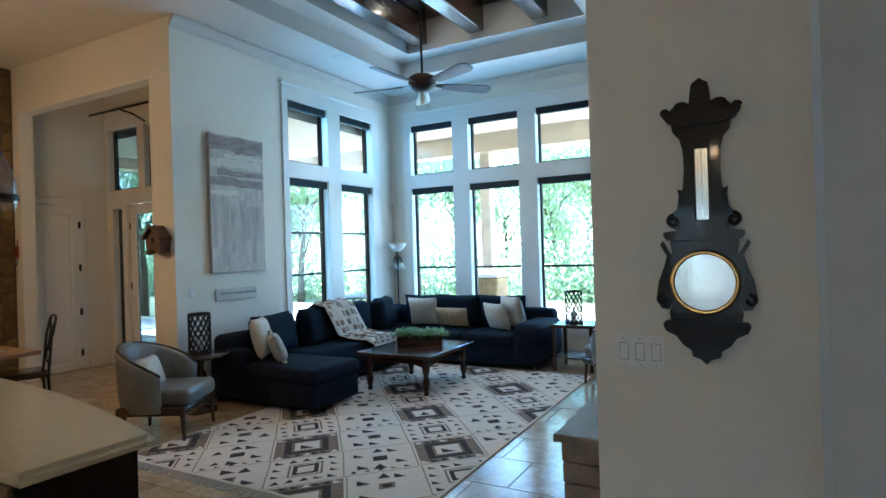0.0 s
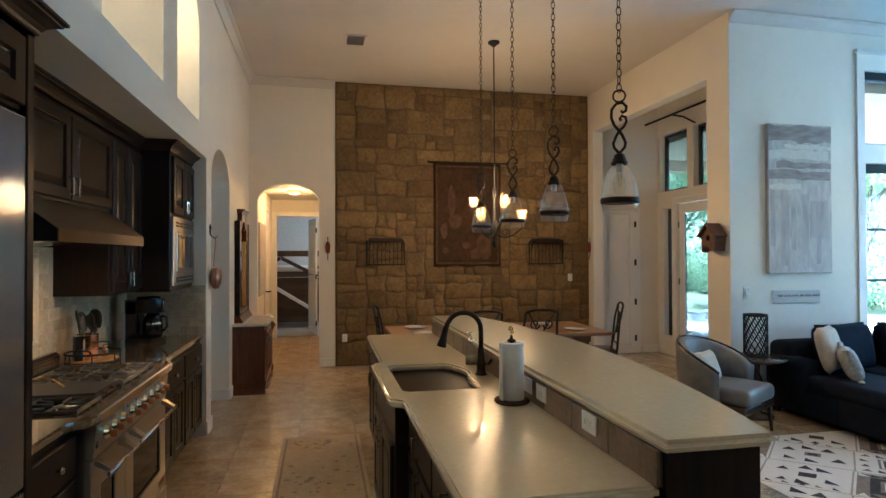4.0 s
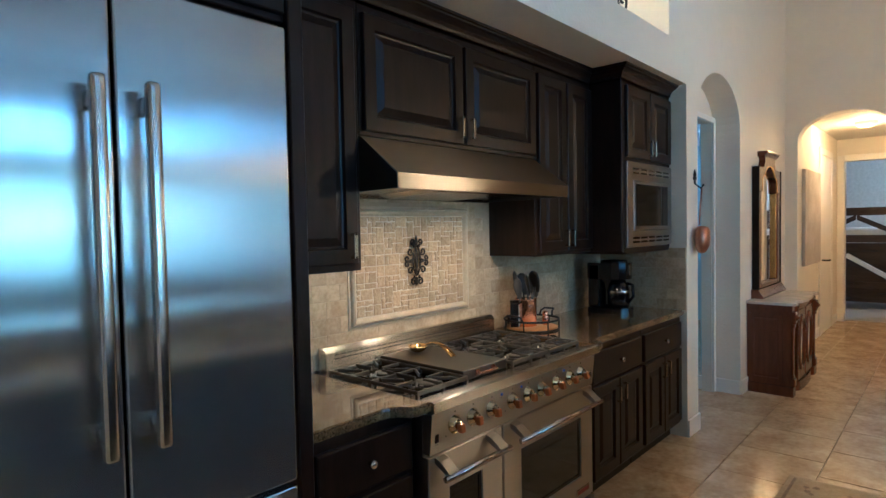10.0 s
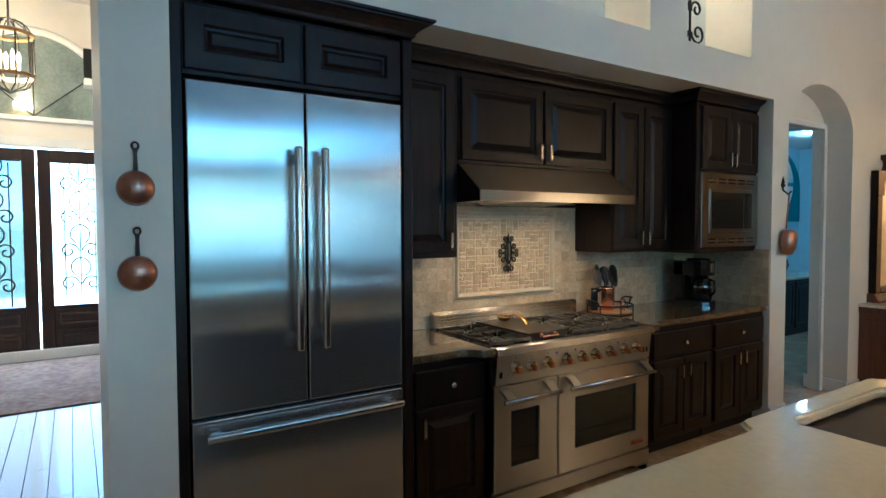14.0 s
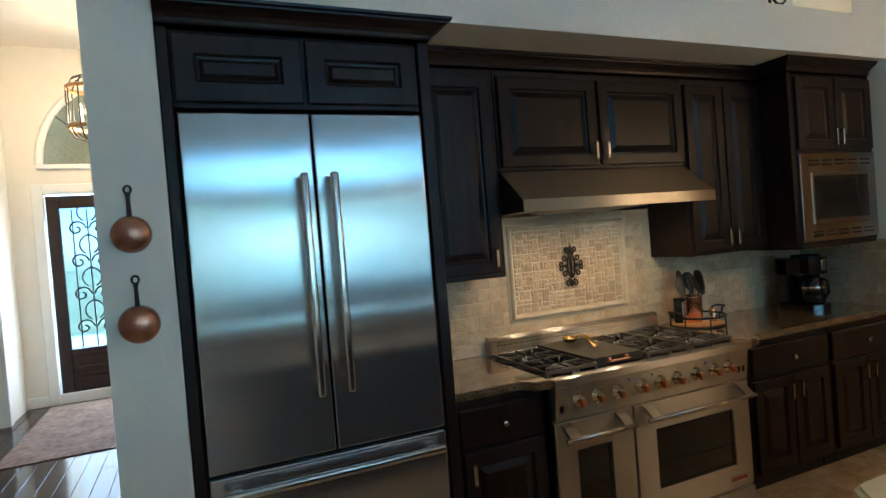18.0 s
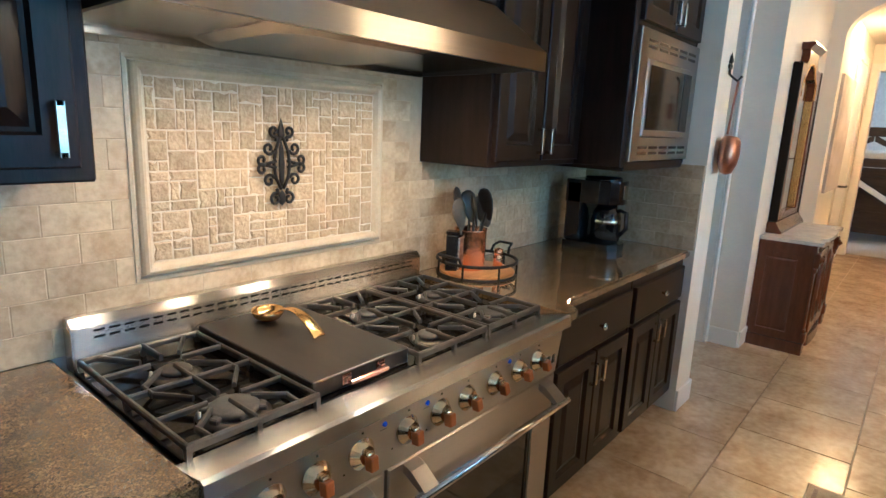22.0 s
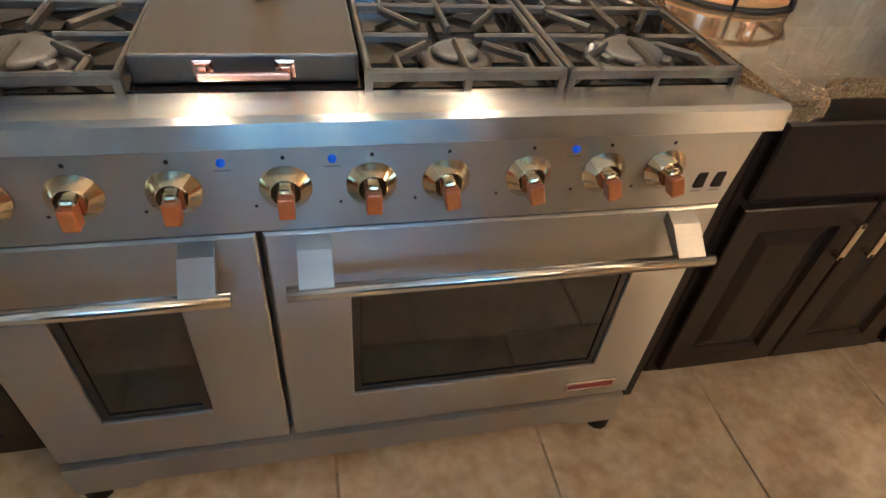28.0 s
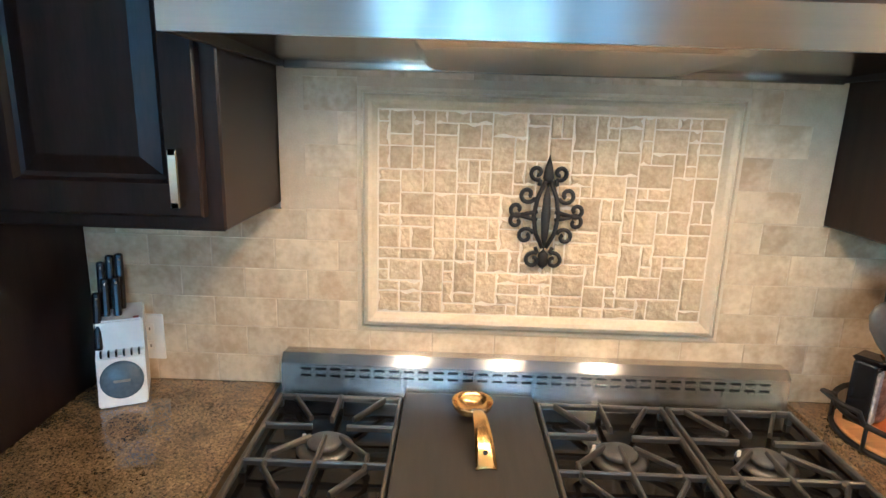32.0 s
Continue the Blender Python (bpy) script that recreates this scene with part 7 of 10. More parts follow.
for q in ((2.72, 2.45, 0.07, 0.26), (2.78, 2.15, 0.11, 0.12), (2.60, 2.0, 0.06, 0.13), (3.24, 1.78, 0.13, 0.22), (3.1, 1.65, 0.10, 0.1), (2.95, 1.78, 0.09, 0.06), (2.62, 1.7, 0.06, 0.05), (3.33, 2.1, 0.05, 0.07)):
    blob(*q)
ptube("rod", tp, IRON, [(XS + 0.06, 2.36, 3.045), (XS + 0.06, 3.60, 3.05)], 0.012, 8)
for y in (2.36, 3.60):
    plathe("finial", tp, IRON, [(0, -0.02), (0.02, 0), (0, 0.03)], 10, (XS + 0.06, y, 3.047))
for y in (1.71, 4.25):
    w = thing("glass_rack", "black wire rack of hanging glasses on the stone wall", "wall rack", (XS + 0.035, y, 1.49), group="stone wall racks")
    ptube("wire_frame", w, IRON, [(0.02, -0.28, 0.0), (0.02, -0.28, 0.33), (0.02, -0.24, 0.385), (0.02, 0.24, 0.385), (0.02, 0.28, 0.33), (0.02, 0.28, 0.0)], 0.013, 8, True)
    for k in range(9):
        ptube("wire", w, IRON, [(0.012, -0.24 + 0.06 * k, 0.0), (0.012, -0.24 + 0.06 * k, 0.37)], 0.005, 5)
    pbox("top_shelf", w, IRON_WARM, 0.0, 0.13, -0.25, 0.25, 0.335, 0.375, 0.006, "rusted iron top shelf")
    for yy in (-0.24, 0.24):
        ptube("bracket", w, IRON, [(0.005, yy, 0.2), (0.06, yy, 0.29), (0.12, yy, 0.335)], 0.007, 6)
    for k in range(5):
        yy = -0.17 + 0.085 * k
        plathe("glass", w, GLASS_L, [(0.030, 0.0), (0.033, 0.03), (0.026, 0.10), (0.006, 0.13), (0.005, 0.2), (0.028, 0.212)], 14, (0.07, yy, 0.11), "clear hanging glass")
# small red hangings
for m in (pose(XS + 0.001, 0.862, 1.72, 0, 0, -90), pose(-7.84, 4.999, 1.72, 0, 0, 180)):
    d = thing("wall_hanging", "small dark red rooster hook hung on the wall", "ornament")
    bm = bmesh.new()
    lathe(bm, [(0, -0.09), (0.028, -0.08), (0.036, 0), (0.03, 0.06), (0, 0.09)], 14, (0, 0, 0), Matrix.Translation((0, 0.022, 0.03)) @ Matrix.Diagonal((1, 0.5, 1, 1)))
    part("body", bm, RED, d, "", True)
    ptube("hook", d, IRON, [(0, 0.012, 0.19), (0, 0.012, 0.1), (0, 0.015, -0.06), (0, 0.03, -0.16), (0.0, 0.05, -0.13)], 0.006, 6)
    d.matrix_basis = m

# ---- console with mirror beside the hall ----
def serpentine(x0, x1, y0, front, dip, e=0.0):
    """Outline of the console: straight wings, hollows and a bowed middle."""
    xm, hw = (x0 + x1) / 2, (x1 - x0) / 2
    pts = [(x0 - e, y0), (x0 - e, front + e)]
    for i in range(41):
        u = -0.86 + 1.72 * i / 40
        y = front - dip * max(0.0, math.cos((abs(u) - 0.66) * math.pi / 0.4)) ** 2 if abs(u) > 0.46 else front + 0.25 * dip * (1 - (u / 0.46) ** 2)
        pts.append((xm + u * hw, y + e))
    return pts + [(x1 + e, front + e), (x1 + e, y0)]

c = thing("console_cabinet", "red mahogany serpentine console with two oval mirrored doors", "cabinet")
CX0, CX1, CY = -7.44, -6.38, YW + 0.004
for nm, e, z0, z1 in (("body", 0.0, 0.085, 0.745), ("plinth", 0.022, 0.0, 0.085), ("frieze", 0.012, 0.745, 0.797)):
    bm = bmesh.new()
    prism(bm, serpentine(CX0, CX1, CY, 0.105, 0.045, e), "z", z0, z1)
    bmesh.ops.recalc_face_normals(bm, faces=bm.faces)
    part(nm, bm, MAHOGANY, c)
for x in (-6.74, -7.08):
    bm = bmesh.new()
    rings_panel(bm, 0.31, 0.63, [(0, 0), (0, 0.012), (0.006, 0.016), (0.012, 0.016)], Matrix.Translation((x, 0.107, 0.415)))
    d = part("door", bm, MAHOGANY, c)
    oval = Matrix.Translation((x, 0.122, 0.425)) @ pose(0, 0, 0, -90) @ Matrix.Diagonal((0.52, 1.0, 1.0, 1.0))
    plathe("oval_frame", d, MAHOGANY, [(0.205, 0.0), (0.215, 0.002), (0.235, 0.014), (0.25, 0.014), (0.262, 0.004), (0.264, 0.0)], 40, (0, 0, 0), "", oval)
    plathe("oval_mirror", d, MIRROR, [(0.208, 0.0), (0.208, 0.003), (0.0, 0.003)], 40, (0, 0, 0), "oval mirror pane", oval)
bm = bmesh.new()
rings_panel(bm, 0.26, 0.60, [(0, 0), (0, 0.008), (0.03, 0.008), (0.036, 0.003), (0.05, 0.006)], Matrix.Translation((CX1, -0.09, 0.415)) @ pose(0, 0, 0, 0, 0, -90))
part("side_panel", bm, MAHOGANY, c)
for x, k in ((CX1 - 0.035, 1), (CX0 + 0.035, -1)):
    q = Matrix.Translation((x, 0.104, 0))
    bm = bmesh.new()
    for z0, z1, w, dp in ((0.085, 0.16, 0.040, 0.032), (0.16, 0.19, 0.030, 0.022), (0.19, 0.60, 0.024, 0.018), (0.60, 0.64, 0.034, 0.028), (0.64, 0.745, 0.042, 0.038)):
        rbox(bm, -w, w, 0.0, dp, z0, z1, 0.008, 2, q)
    lathe(bm, [(0, 0.0), (0.026, 0.0), (0.028, 0.008), (0.014, 0.016), (0.012, 0.022), (0, 0.026)], 16, (0, 0, 0), q @ Matrix.Translation((0, 0.036, 0.695)) @ pose(0, 0, 0, -90))
    part("column", bm, MAHOGANY, c, "carved corner column")
bm = bmesh.new()
prism(bm, serpentine(CX0, CX1, CY, 0.125, 0.045, 0.022), "z", 0.798, 0.822)
bmesh.ops.recalc_face_normals(bm, faces=bm.faces)
part("marble_top", bm, surface("grey_marble", (0.46, 0.44, 0.42), (0.66, 0.63, 0.60), 6, (0.15, 0.25), bump=0), c, "pale veined marble top with a shaped front")
m = thing("wall_mirror", "tall arched mirror in a dark mahogany frame standing on the console", "mirror", (-7.0, YW, 0))
bm = bmesh.new()
prism(bm, [(0.002, 0.8235), (0.105, 0.8235), (0.105, 0.840), (0.085, 0.862), (0.062, 0.905), (0.002, 0.905)], "x", -0.47, 0.47)
part("base", bm, MAHOGANY, m, "sloping moulded base")
for e in (-1, 1):
    pbox("stile", m, MAHOGANY, min(e * 0.43, e * 0.315), max(e * 0.43, e * 0.315), 0.002, 0.056, 0.905, 1.82, 0.010, "", 3)
    pbox("outer_bead", m, BARO_WOOD, min(e * 0.446, e * 0.430), max(e * 0.446, e * 0.430), 0.002, 0.064, 0.905, 2.05, 0.006, "", 2)
    pbox("fillet", m, BRASS, min(e * 0.315, e * 0.295), max(e * 0.315, e * 0.295), 0.002, 0.046, 0.955, 1.82, 0.005, "dull gilt fillet")
pbox("rail", m, MAHOGANY, -0.315, 0.315, 0.002, 0.056, 0.905, 0.955, 0.008)
arch_in = [(0.295, 1.82), (0.295, 1.925), (0.27, 1.955), (0.22, 1.975), (0.165, 2.015), (0.12, 2.05), (0.06, 2.066)]
head_out = [(0.43, 1.82), (0.43, 2.045), (0.25, 2.05), (0.215, 2.075), (0.19, 2.12), (0.20, 2.155)]
bm = bmesh.new()
prism(bm, head_out + [(-a, b) for a, b in reversed(head_out)] + [(-a, b) for a, b in arch_in] + list(reversed(arch_in)), "y", 0.002, 0.058)
bmesh.ops.recalc_face_normals(bm, faces=bm.faces)
part("head", bm, MAHOGANY, m, "shaped head round the arched glass")
for e in (-1, 1):
    ptube("fillet", m, BRASS, [(e * a, 0.052, b) for a, b in arch_in + [(0.0, 2.07)]], 0.009, 6)
bm = bmesh.new()
prism(bm, [(0.002, 2.155), (0.060, 2.155), (0.078, 2.178), (0.092, 2.192), (0.092, 2.206), (0.002, 2.206)], "x", -0.245, 0.245)
part("crest", bm, MAHOGANY, m, "flared cornice block")
bm = bmesh.new()
prism(bm, [(0.30, 0.95)] + [(a + 0.004, b) for a, b in arch_in] + [(-a - 0.004, b) for a, b in reversed(arch_in)] + [(-0.30, 0.95)], "y", 0.004, 0.018)
bmesh.ops.recalc_face_normals(bm, faces=bm.faces)
part("glass", bm, MIRROR, m)

# ---- hall ----
pc = thing("hall_picture", "large grey canvas without a frame on the hall wall", "picture", (-9.05, -0.198, 1.575))
pbox("canvas", pc, CANVAS_C, -0.50, 0.50, 0.002, 0.042, -0.575, 0.575, 0.004)
pbox("stretcher", pc, BEAM, -0.48, 0.48, 0.0, 0.002, -0.555, 0.555, 0)
hl = thing("hall_ceiling_light", "lit round ceiling light in the hall", "ceiling light", (-9.5, 0.32, 2.749))
plathe("bowl", hl, BULB_CUP, [(0, -0.07), (0.08, -0.06), (0.12, -0.02), (0.125, 0)], 24)
# bunk bed beyond the hall
b = thing("bunk_bed", "dark wooden bunk bed with crossed braces and pale bedding", "bed", (-13.3, 0.2, 0))
for x in (-0.5, 0.5):
    for y in (-1.0, 1.0):
        pbox("post", b, BEAM, x - 0.05, x + 0.05, y - 0.05, y + 0.05, 0, 1.75, 0.008)
for z in (0.35, 1.15, 1.62):
    pbox("rail", b, BEAM, 0.47, 0.53, -0.95, 0.95, z, z + 0.13, 0.006)
    pbox("rail", b, BEAM, -0.53, -0.47, -0.95, 0.95, z, z + 0.13, 0.006)
for y0, up in ((-0.95, 1), (-0.32, 0), (0.31, 1)):
    bm = bmesh.new()
    a, c2 = (1.26, 1.58) if up else (1.58, 1.26)
    prism(bm, [(y0, a - 0.04), (y0, a + 0.05), (y0 + 0.62, c2 + 0.05), (y0 + 0.62, c2 - 0.04)], "x", 0.475, 0.515)
    part("cross_brace", bm, BEAM, b, "slanted dark brace")
pbox("front_panel", b, BEAM, 0.44, 0.468, -0.95, 0.95, 0.12, 1.14, 0.006, "dark lower panel")
for z in (0.42, 1.2):
    bm = bmesh.new()
    rbox(bm, -0.45, 0.45, -0.93, 0.93, z, z + 0.2, 0.05, 3)
    part("mattress", bm, LINEN if z > 1 else BEAM, b, "pale bedding" if z > 1 else "dark bedding", True)
bm = bmesh.new()
rbox(bm, 0.56, 0.60, 0.1, 0.18, -0.35, 0.75, 0.01, 1, Matrix.Translation((0, 0.1, 0.42)) @ pose(0, 0, 0, 58))
part("ladder_board", bm, TRIM, b, "white leaning board")

# ---- laundry seen through the arch ----
lc = thing("laundry_cabinet", "dark base cabinet with pale worktop in the laundry", "cabinet")
pbox("body", lc, CAB, -10.0, -7.2, -2.59, -2.0, 0.0, 0.78, 0.006)
pbox("worktop", lc, QUARTZ, -10.0, -7.16, -2.59, -1.96, 0.78, 0.82, 0.006)
for k in range(5):
    bm = bmesh.new()
    rings_panel(bm, 0.5, 0.66, PANEL, Matrix.Translation((-7.5 - 0.53 * k, -2.0, 0.42)))
    part("door", bm, CAB, lc)
lw = thing("arched_window_panel", "teal arched panel with a round white four-pane window", "mirror", (-9.42, -2.597, 1.60))
bm = bmesh.new()
pts = [(-0.70, 0.0)] + [(0.70 * -math.cos(math.pi * i / 24), 0.50 + 0.60 * math.sin(math.pi * i / 24)) for i in range(25)] + [(0.70, 0.0)]
prism(bm, pts, "y", 0, 0.03)
part("board", bm, TEAL, lw)
for q in range(4):
    bm = bmesh.new()
    prism(bm, [(0.03 * (1 if q in (0, 3) else -1), 0.58 + 0.03 * (1 if q < 2 else -1))] + [(a + 0.03 * (1 if q in (0, 3) else -1), b + 0.03 * (1 if q < 2 else -1)) for a, b in arc(0, 0.58, 0.44, 90 * q, 90 * q + 90, 10)], "y", 0.031, 0.034)
    part("pane", bm, LINEN, lw, "pale quarter-round pane")
ring_pts = [(0.50 * math.cos(i * math.pi / 16), 0.03, 0.58 + 0.50 * math.sin(i * math.pi / 16)) for i in range(32)]
ptube("rim", lw, TEAL, ring_pts, 0.028, 8, True)
lp = thing("laundry_sign", "grey sign with white letters on the blue wall", "sign", (-9.25, -2.598, 1.38))
pbox("board", lp, surface("slate_grey", (0.12, 0.14, 0.15), (0.18, 0.2, 0.21), 10, (0.5, 0.7), bump=0.1), -0.40, 0.46, 0, 0.02, -0.12, 0.13, 0.003)
for x in (-0.05, 0.05):
    pbox("letter_bar", lp, LINEN, x - 0.02, x + 0.02, 0.02, 0.024, -0.06, 0.08, 0)
bk = thing("laundry_basket", "dark basket on the laundry worktop", "basket", (-8.75, -2.3, 0.82))
plathe("body", bk, surface("dark_wicker", (0.05, 0.05, 0.055), (0.11, 0.11, 0.12), 40, (0.6, 0.8), bump=0.8, bump_scale=60), [(0, 0), (0.18, 0), (0.24, 0.16), (0.22, 0.24), (0.1, 0.3), (0, 0.31)], 20)

# ---- foyer ----
r = thing("foyer_rug", "faded herringbone rug on the dark foyer floor", "rug")
bm = bmesh.new()
rbox(bm, -1.0, 0.95, -5.95, -3.78, 0.0, 0.010, 0.003, 1)
part("field", bm, FOYER_RUG, r)
lan = thing("foyer_lantern", "iron and gilt lantern with lit candle bulbs", "pendant lamp", (0.17, -4.9, 0))
ptube("rod", lan, IRON, [(0, 0, 4.19), (0, 0, 3.45)], 0.010, 8)
for z, rr2 in ((3.42, 0.20), (3.02, 0.20)):
    bm = bmesh.new()
    lathe(bm, [(rr2 - 0.006, z - 0.02), (rr2 + 0.006, z - 0.02), (rr2 + 0.006, z + 0.02), (rr2 - 0.006, z + 0.02), (rr2 - 0.006, z - 0.02)], 28)
    part("hoop", bm, surface("gilt_wood", (0.35, 0.19, 0.07), (0.5, 0.3, 0.12), 10, (0.35, 0.5), 0.3) if z > 3.2 else bpy.data.materials["gilt_wood"], lan, "gilt wooden hoop", True)
for i in range(10):
    a = i * math.pi / 5
    c, s = math.cos(a), math.sin(a)
    ptube("bar", lan, IRON, [(0.05 * c, 0.05 * s, 3.56), (0.14 * c, 0.14 * s, 3.52), (0.2 * c, 0.2 * s, 3.42), (0.2 * c, 0.2 * s, 3.02), (0.15 * c, 0.15 * s, 2.92), (0.05 * c, 0.05 * s, 2.88), (0, 0, 2.85)], 0.007, 6)
for i in range(4):
    a = i * math.pi / 2 + 0.4
    plathe("candle", lan, BULB_W, [(0.012, 3.06), (0.012, 3.16), (0.02, 3.19), (0.014, 3.24), (0, 3.27)], 12, (0.08 * math.cos(a), 0.08 * math.sin(a), 0), "lit candle bulb")
bx = thing("wall_speaker", "black wall box with white underside in the foyer", "speaker")
pbox("body", bx, BLACK, -0.72, -0.46, -6.03, -5.8, 3.28, 3.62, 0.006)
pbox("base", bx, WHITE_PLASTIC, -0.72, -0.46, -6.03, -5.8, 3.20, 3.28, 0.006)


# ---- great room ----
def cushion(w, h, d, puff=0.5, n=10):
    """A pillow form: w wide, h high, d thick, standing in x and z."""
    bm = bmesh.new()
    grid = {}
    for s in (1, -1):
        for i in range(n + 1):
            for j in range(n + 1):
                u, v = 2 * i / n - 1, 2 * j / n - 1
                if s < 0 and (abs(u) == 1 or abs(v) == 1):
                    grid[s, i, j] = grid[1, i, j]
                    continue
                t = max(0, (1 - u ** 4) * (1 - v ** 4)) ** puff
                k = 1 - 0.06 * (1 - abs(u)) if abs(v) == 1 else 1
                e = 1 - 0.06 * (1 - abs(v)) if abs(u) == 1 else 1
                grid[s, i, j] = bm.verts.new((u * w / 2 * e, s * d / 2 * t, v * h / 2 * k))
        for i in range(n):
            for j in range(n):
                q = (grid[s, i, j], grid[s, i + 1, j], grid[s, i + 1, j + 1], grid[s, i, j + 1])
                bm.faces.new(q if s > 0 else q[::-1])
    bmesh.ops.recalc_face_normals(bm, faces=bm.faces[:])
    return bm

sofa = thing("sectional_sofa", "navy fabric U-shaped sectional sofa with chaise in the corner", "sofa")
def soft(name, x0, x1, y0, y1, z0, z1, r=0.06, label=""):
    bm = bmesh.new()
    rbox(bm, x0, x1, y0, y1, z0, z1, r, 4)
    return part(name, bm, NAVY, sofa, label, True)
soft("base", -4.50, -3.62, 5.32, 8.98, 0.06, 0.32, 0.03)
soft("base", -3.64, -1.70, 8.02, 8.98, 0.06, 0.32, 0.03)
soft("chaise_base", -3.66, -3.02, 5.32, 6.04, 0.06, 0.32, 0.03)
soft("backrest", -4.52, -4.24, 5.34, 9.0, 0.30, 0.74, 0.08)
soft("backrest", -4.30, -1.70, 8.74, 9.02, 0.30, 0.74, 0.08)
soft("arm", -4.50, -3.98, 5.27, 5.55, 0.08, 0.60, 0.09, "rolled low arm")
soft("arm", -2.02, -1.64, 7.97, 8.98, 0.08, 0.62, 0.09, "rolled arm")
soft("chaise_cushion", -4.02, -2.99, 5.30, 6.06, 0.30, 0.46, 0.07)
for y0, y1 in ((6.05, 7.02), (7.02, 8.02)):
    soft("seat_cushion", -4.30, -3.58, y0, y1, 0.30, 0.47, 0.06)
soft("seat_cushion", -4.30, -3.50, 8.02, 8.80, 0.30, 0.47, 0.06)
for x0, x1 in ((-3.52, -2.78), (-2.78, -2.02)):
    soft("seat_cushion", x0, x1, 7.98, 8.80, 0.30, 0.47, 0.06)
for x, y, turn, w, h in ((-4.18, 5.95, -82, 0.72, 0.48), (-4.18, 6.72, -82, 0.74, 0.5), (-4.18, 7.48, -80, 0.72, 0.5), (-4.15, 8.15, -75, 0.6, 0.5), (-3.75, 8.68, 5, 0.62, 0.5), (-3.12, 8.68, 2, 0.72, 0.52), (-2.42, 8.68, -2, 0.74, 0.52)):
    ob = part("back_cushion", cushion(w, h, 0.26, 0.35), NAVY, sofa, "", True)
    ob.matrix_basis = pose(x, y, 0.68, 10, 0, turn)
for x, y in ((-4.45, 5.4), (-3.1, 5.4), (-1.75, 8.1)):
    pl = pbox("foot", sofa, BEAM, x - 0.03, x + 0.03, y - 0.03, y + 0.03, 0, 0.07, 0.005)

for x, y, z, turn, tilt, w, h, mat, lab in (
        (-4.02, 5.62, 0.70, -60, 14, 0.46, 0.44, CREAM_F, "cream textured cushion on the navy sofa"), (-3.78, 5.60, 0.60, -40, 22, 0.36, 0.32, GREY_F, "grey patterned cushion with pompons on the sofa"),
        (-3.62, 8.45, 0.69, 10, 16, 0.46, 0.44, CREAM_F, "cream ribbed cushion on the navy sofa"), (-3.12, 8.42, 0.62, 0, 18, 0.52, 0.30, TAN_F, "tan dotted lumbar cushion on the navy sofa"),
        (-2.38, 8.36, 0.66, -24, 20, 0.42, 0.40, CREAM_F, "cream cushion against the sofa arm"), (-2.16, 8.42, 0.72, -38, 14, 0.50, 0.46, CREAM_F, "large cream cushion against the sofa arm")):
    p = thing("cushion", lab, "cushion", group="sofa cushions")
    part("cover", cushion(w, h, 0.15), mat, p, "", True)
    if mat is GREY_F:
        for sx in (-1, 1):
            for sz in (-1, 1):
                plathe("pompon", p, CREAM_F, [(0, -0.03), (0.026, -0.015), (0.03, 0), (0.026, 0.015), (0, 0.03)], 12, (sx * w / 2, 0, sz * h / 2))
    if mat is TAN_F:
        for i in range(5):
            for j in range(3):
                plathe("dot", p, CREAM_F, [(0.012, 0), (0.012, 0.008), (0, 0.010)], 8, (0, 0, 0), "", Matrix.Translation(((i - 2) * 0.085, -0.068 + 0.004 * abs(i - 2) ** 2, (j - 1) * 0.075)) @ pose(0, 0, 0, 90))
    p.matrix_basis = pose(x, y, z, tilt, 0, turn)

# throw over the west backrest
th = thing("throw_blanket", "knitted brown and cream patterned throw draped over the sofa", "blanket")
prof = [(-4.50, 0.62), (-4.42, 0.80), (-4.22, 0.95), (-4.06, 0.90), (-3.98, 0.70), (-3.92, 0.52), (-3.75, 0.485), (-3.56, 0.48), (-3.50, 0.42), (-3.46, 0.30)]
def throw_piece(s0, s1, y0, y1, lift):
    bm = bmesh.new()
    def at(s, y):
        k = min(int(s), len(prof) - 2)
        f = s - k
        x, z = prof[k][0] * (1 - f) + prof[k + 1][0] * f, prof[k][1] * (1 - f) + prof[k + 1][1] * f
        return (x + lift * 0.6 + 0.012 * math.sin(y * 23 + s), y + 0.05 * s, z + lift + 0.012 * math.sin(y * 31 + s * 1.3))
    n, m = max(2, int((s1 - s0) * 5)), max(2, int((y1 - y0) * 20))
    g = [[bm.verts.new(at(s0 + (s1 - s0) * i / n, y0 + (y1 - y0) * j / m)) for j in range(m + 1)] for i in range(n + 1)]
    for i in range(n):
        for j in range(m):
            bm.faces.new((g[i][j], g[i + 1][j], g[i + 1][j + 1], g[i][j + 1]))
    e = bmesh.ops.extrude_face_region(bm, geom=bm.faces[:])
    bmesh.ops.translate(bm, vec=(0.004, 0, 0.008), verts=[q for q in e["geom"] if isinstance(q, bmesh.types.BMVert)])
    return bm
part("cloth", throw_piece(0, 9, 6.55, 7.15, 0.02), CREAM_F, th, "", True)
rg = random.Random(2)
bm = bmesh.new()
for a in range(16):
    for b in range(7):
        s0, y0 = 0.15 + a * 0.55, 6.57 + b * 0.082
        merge(bm, throw_piece(s0, s0 + 0.34, y0 + (0.04 if a % 2 else 0), y0 + 0.045 + (0.04 if a % 2 else 0), 0.03)) if rg.random() < 0.8 else None
tagged(part("pattern", bm, RUG_B, th, "brown woven checks"), kind="stuff")

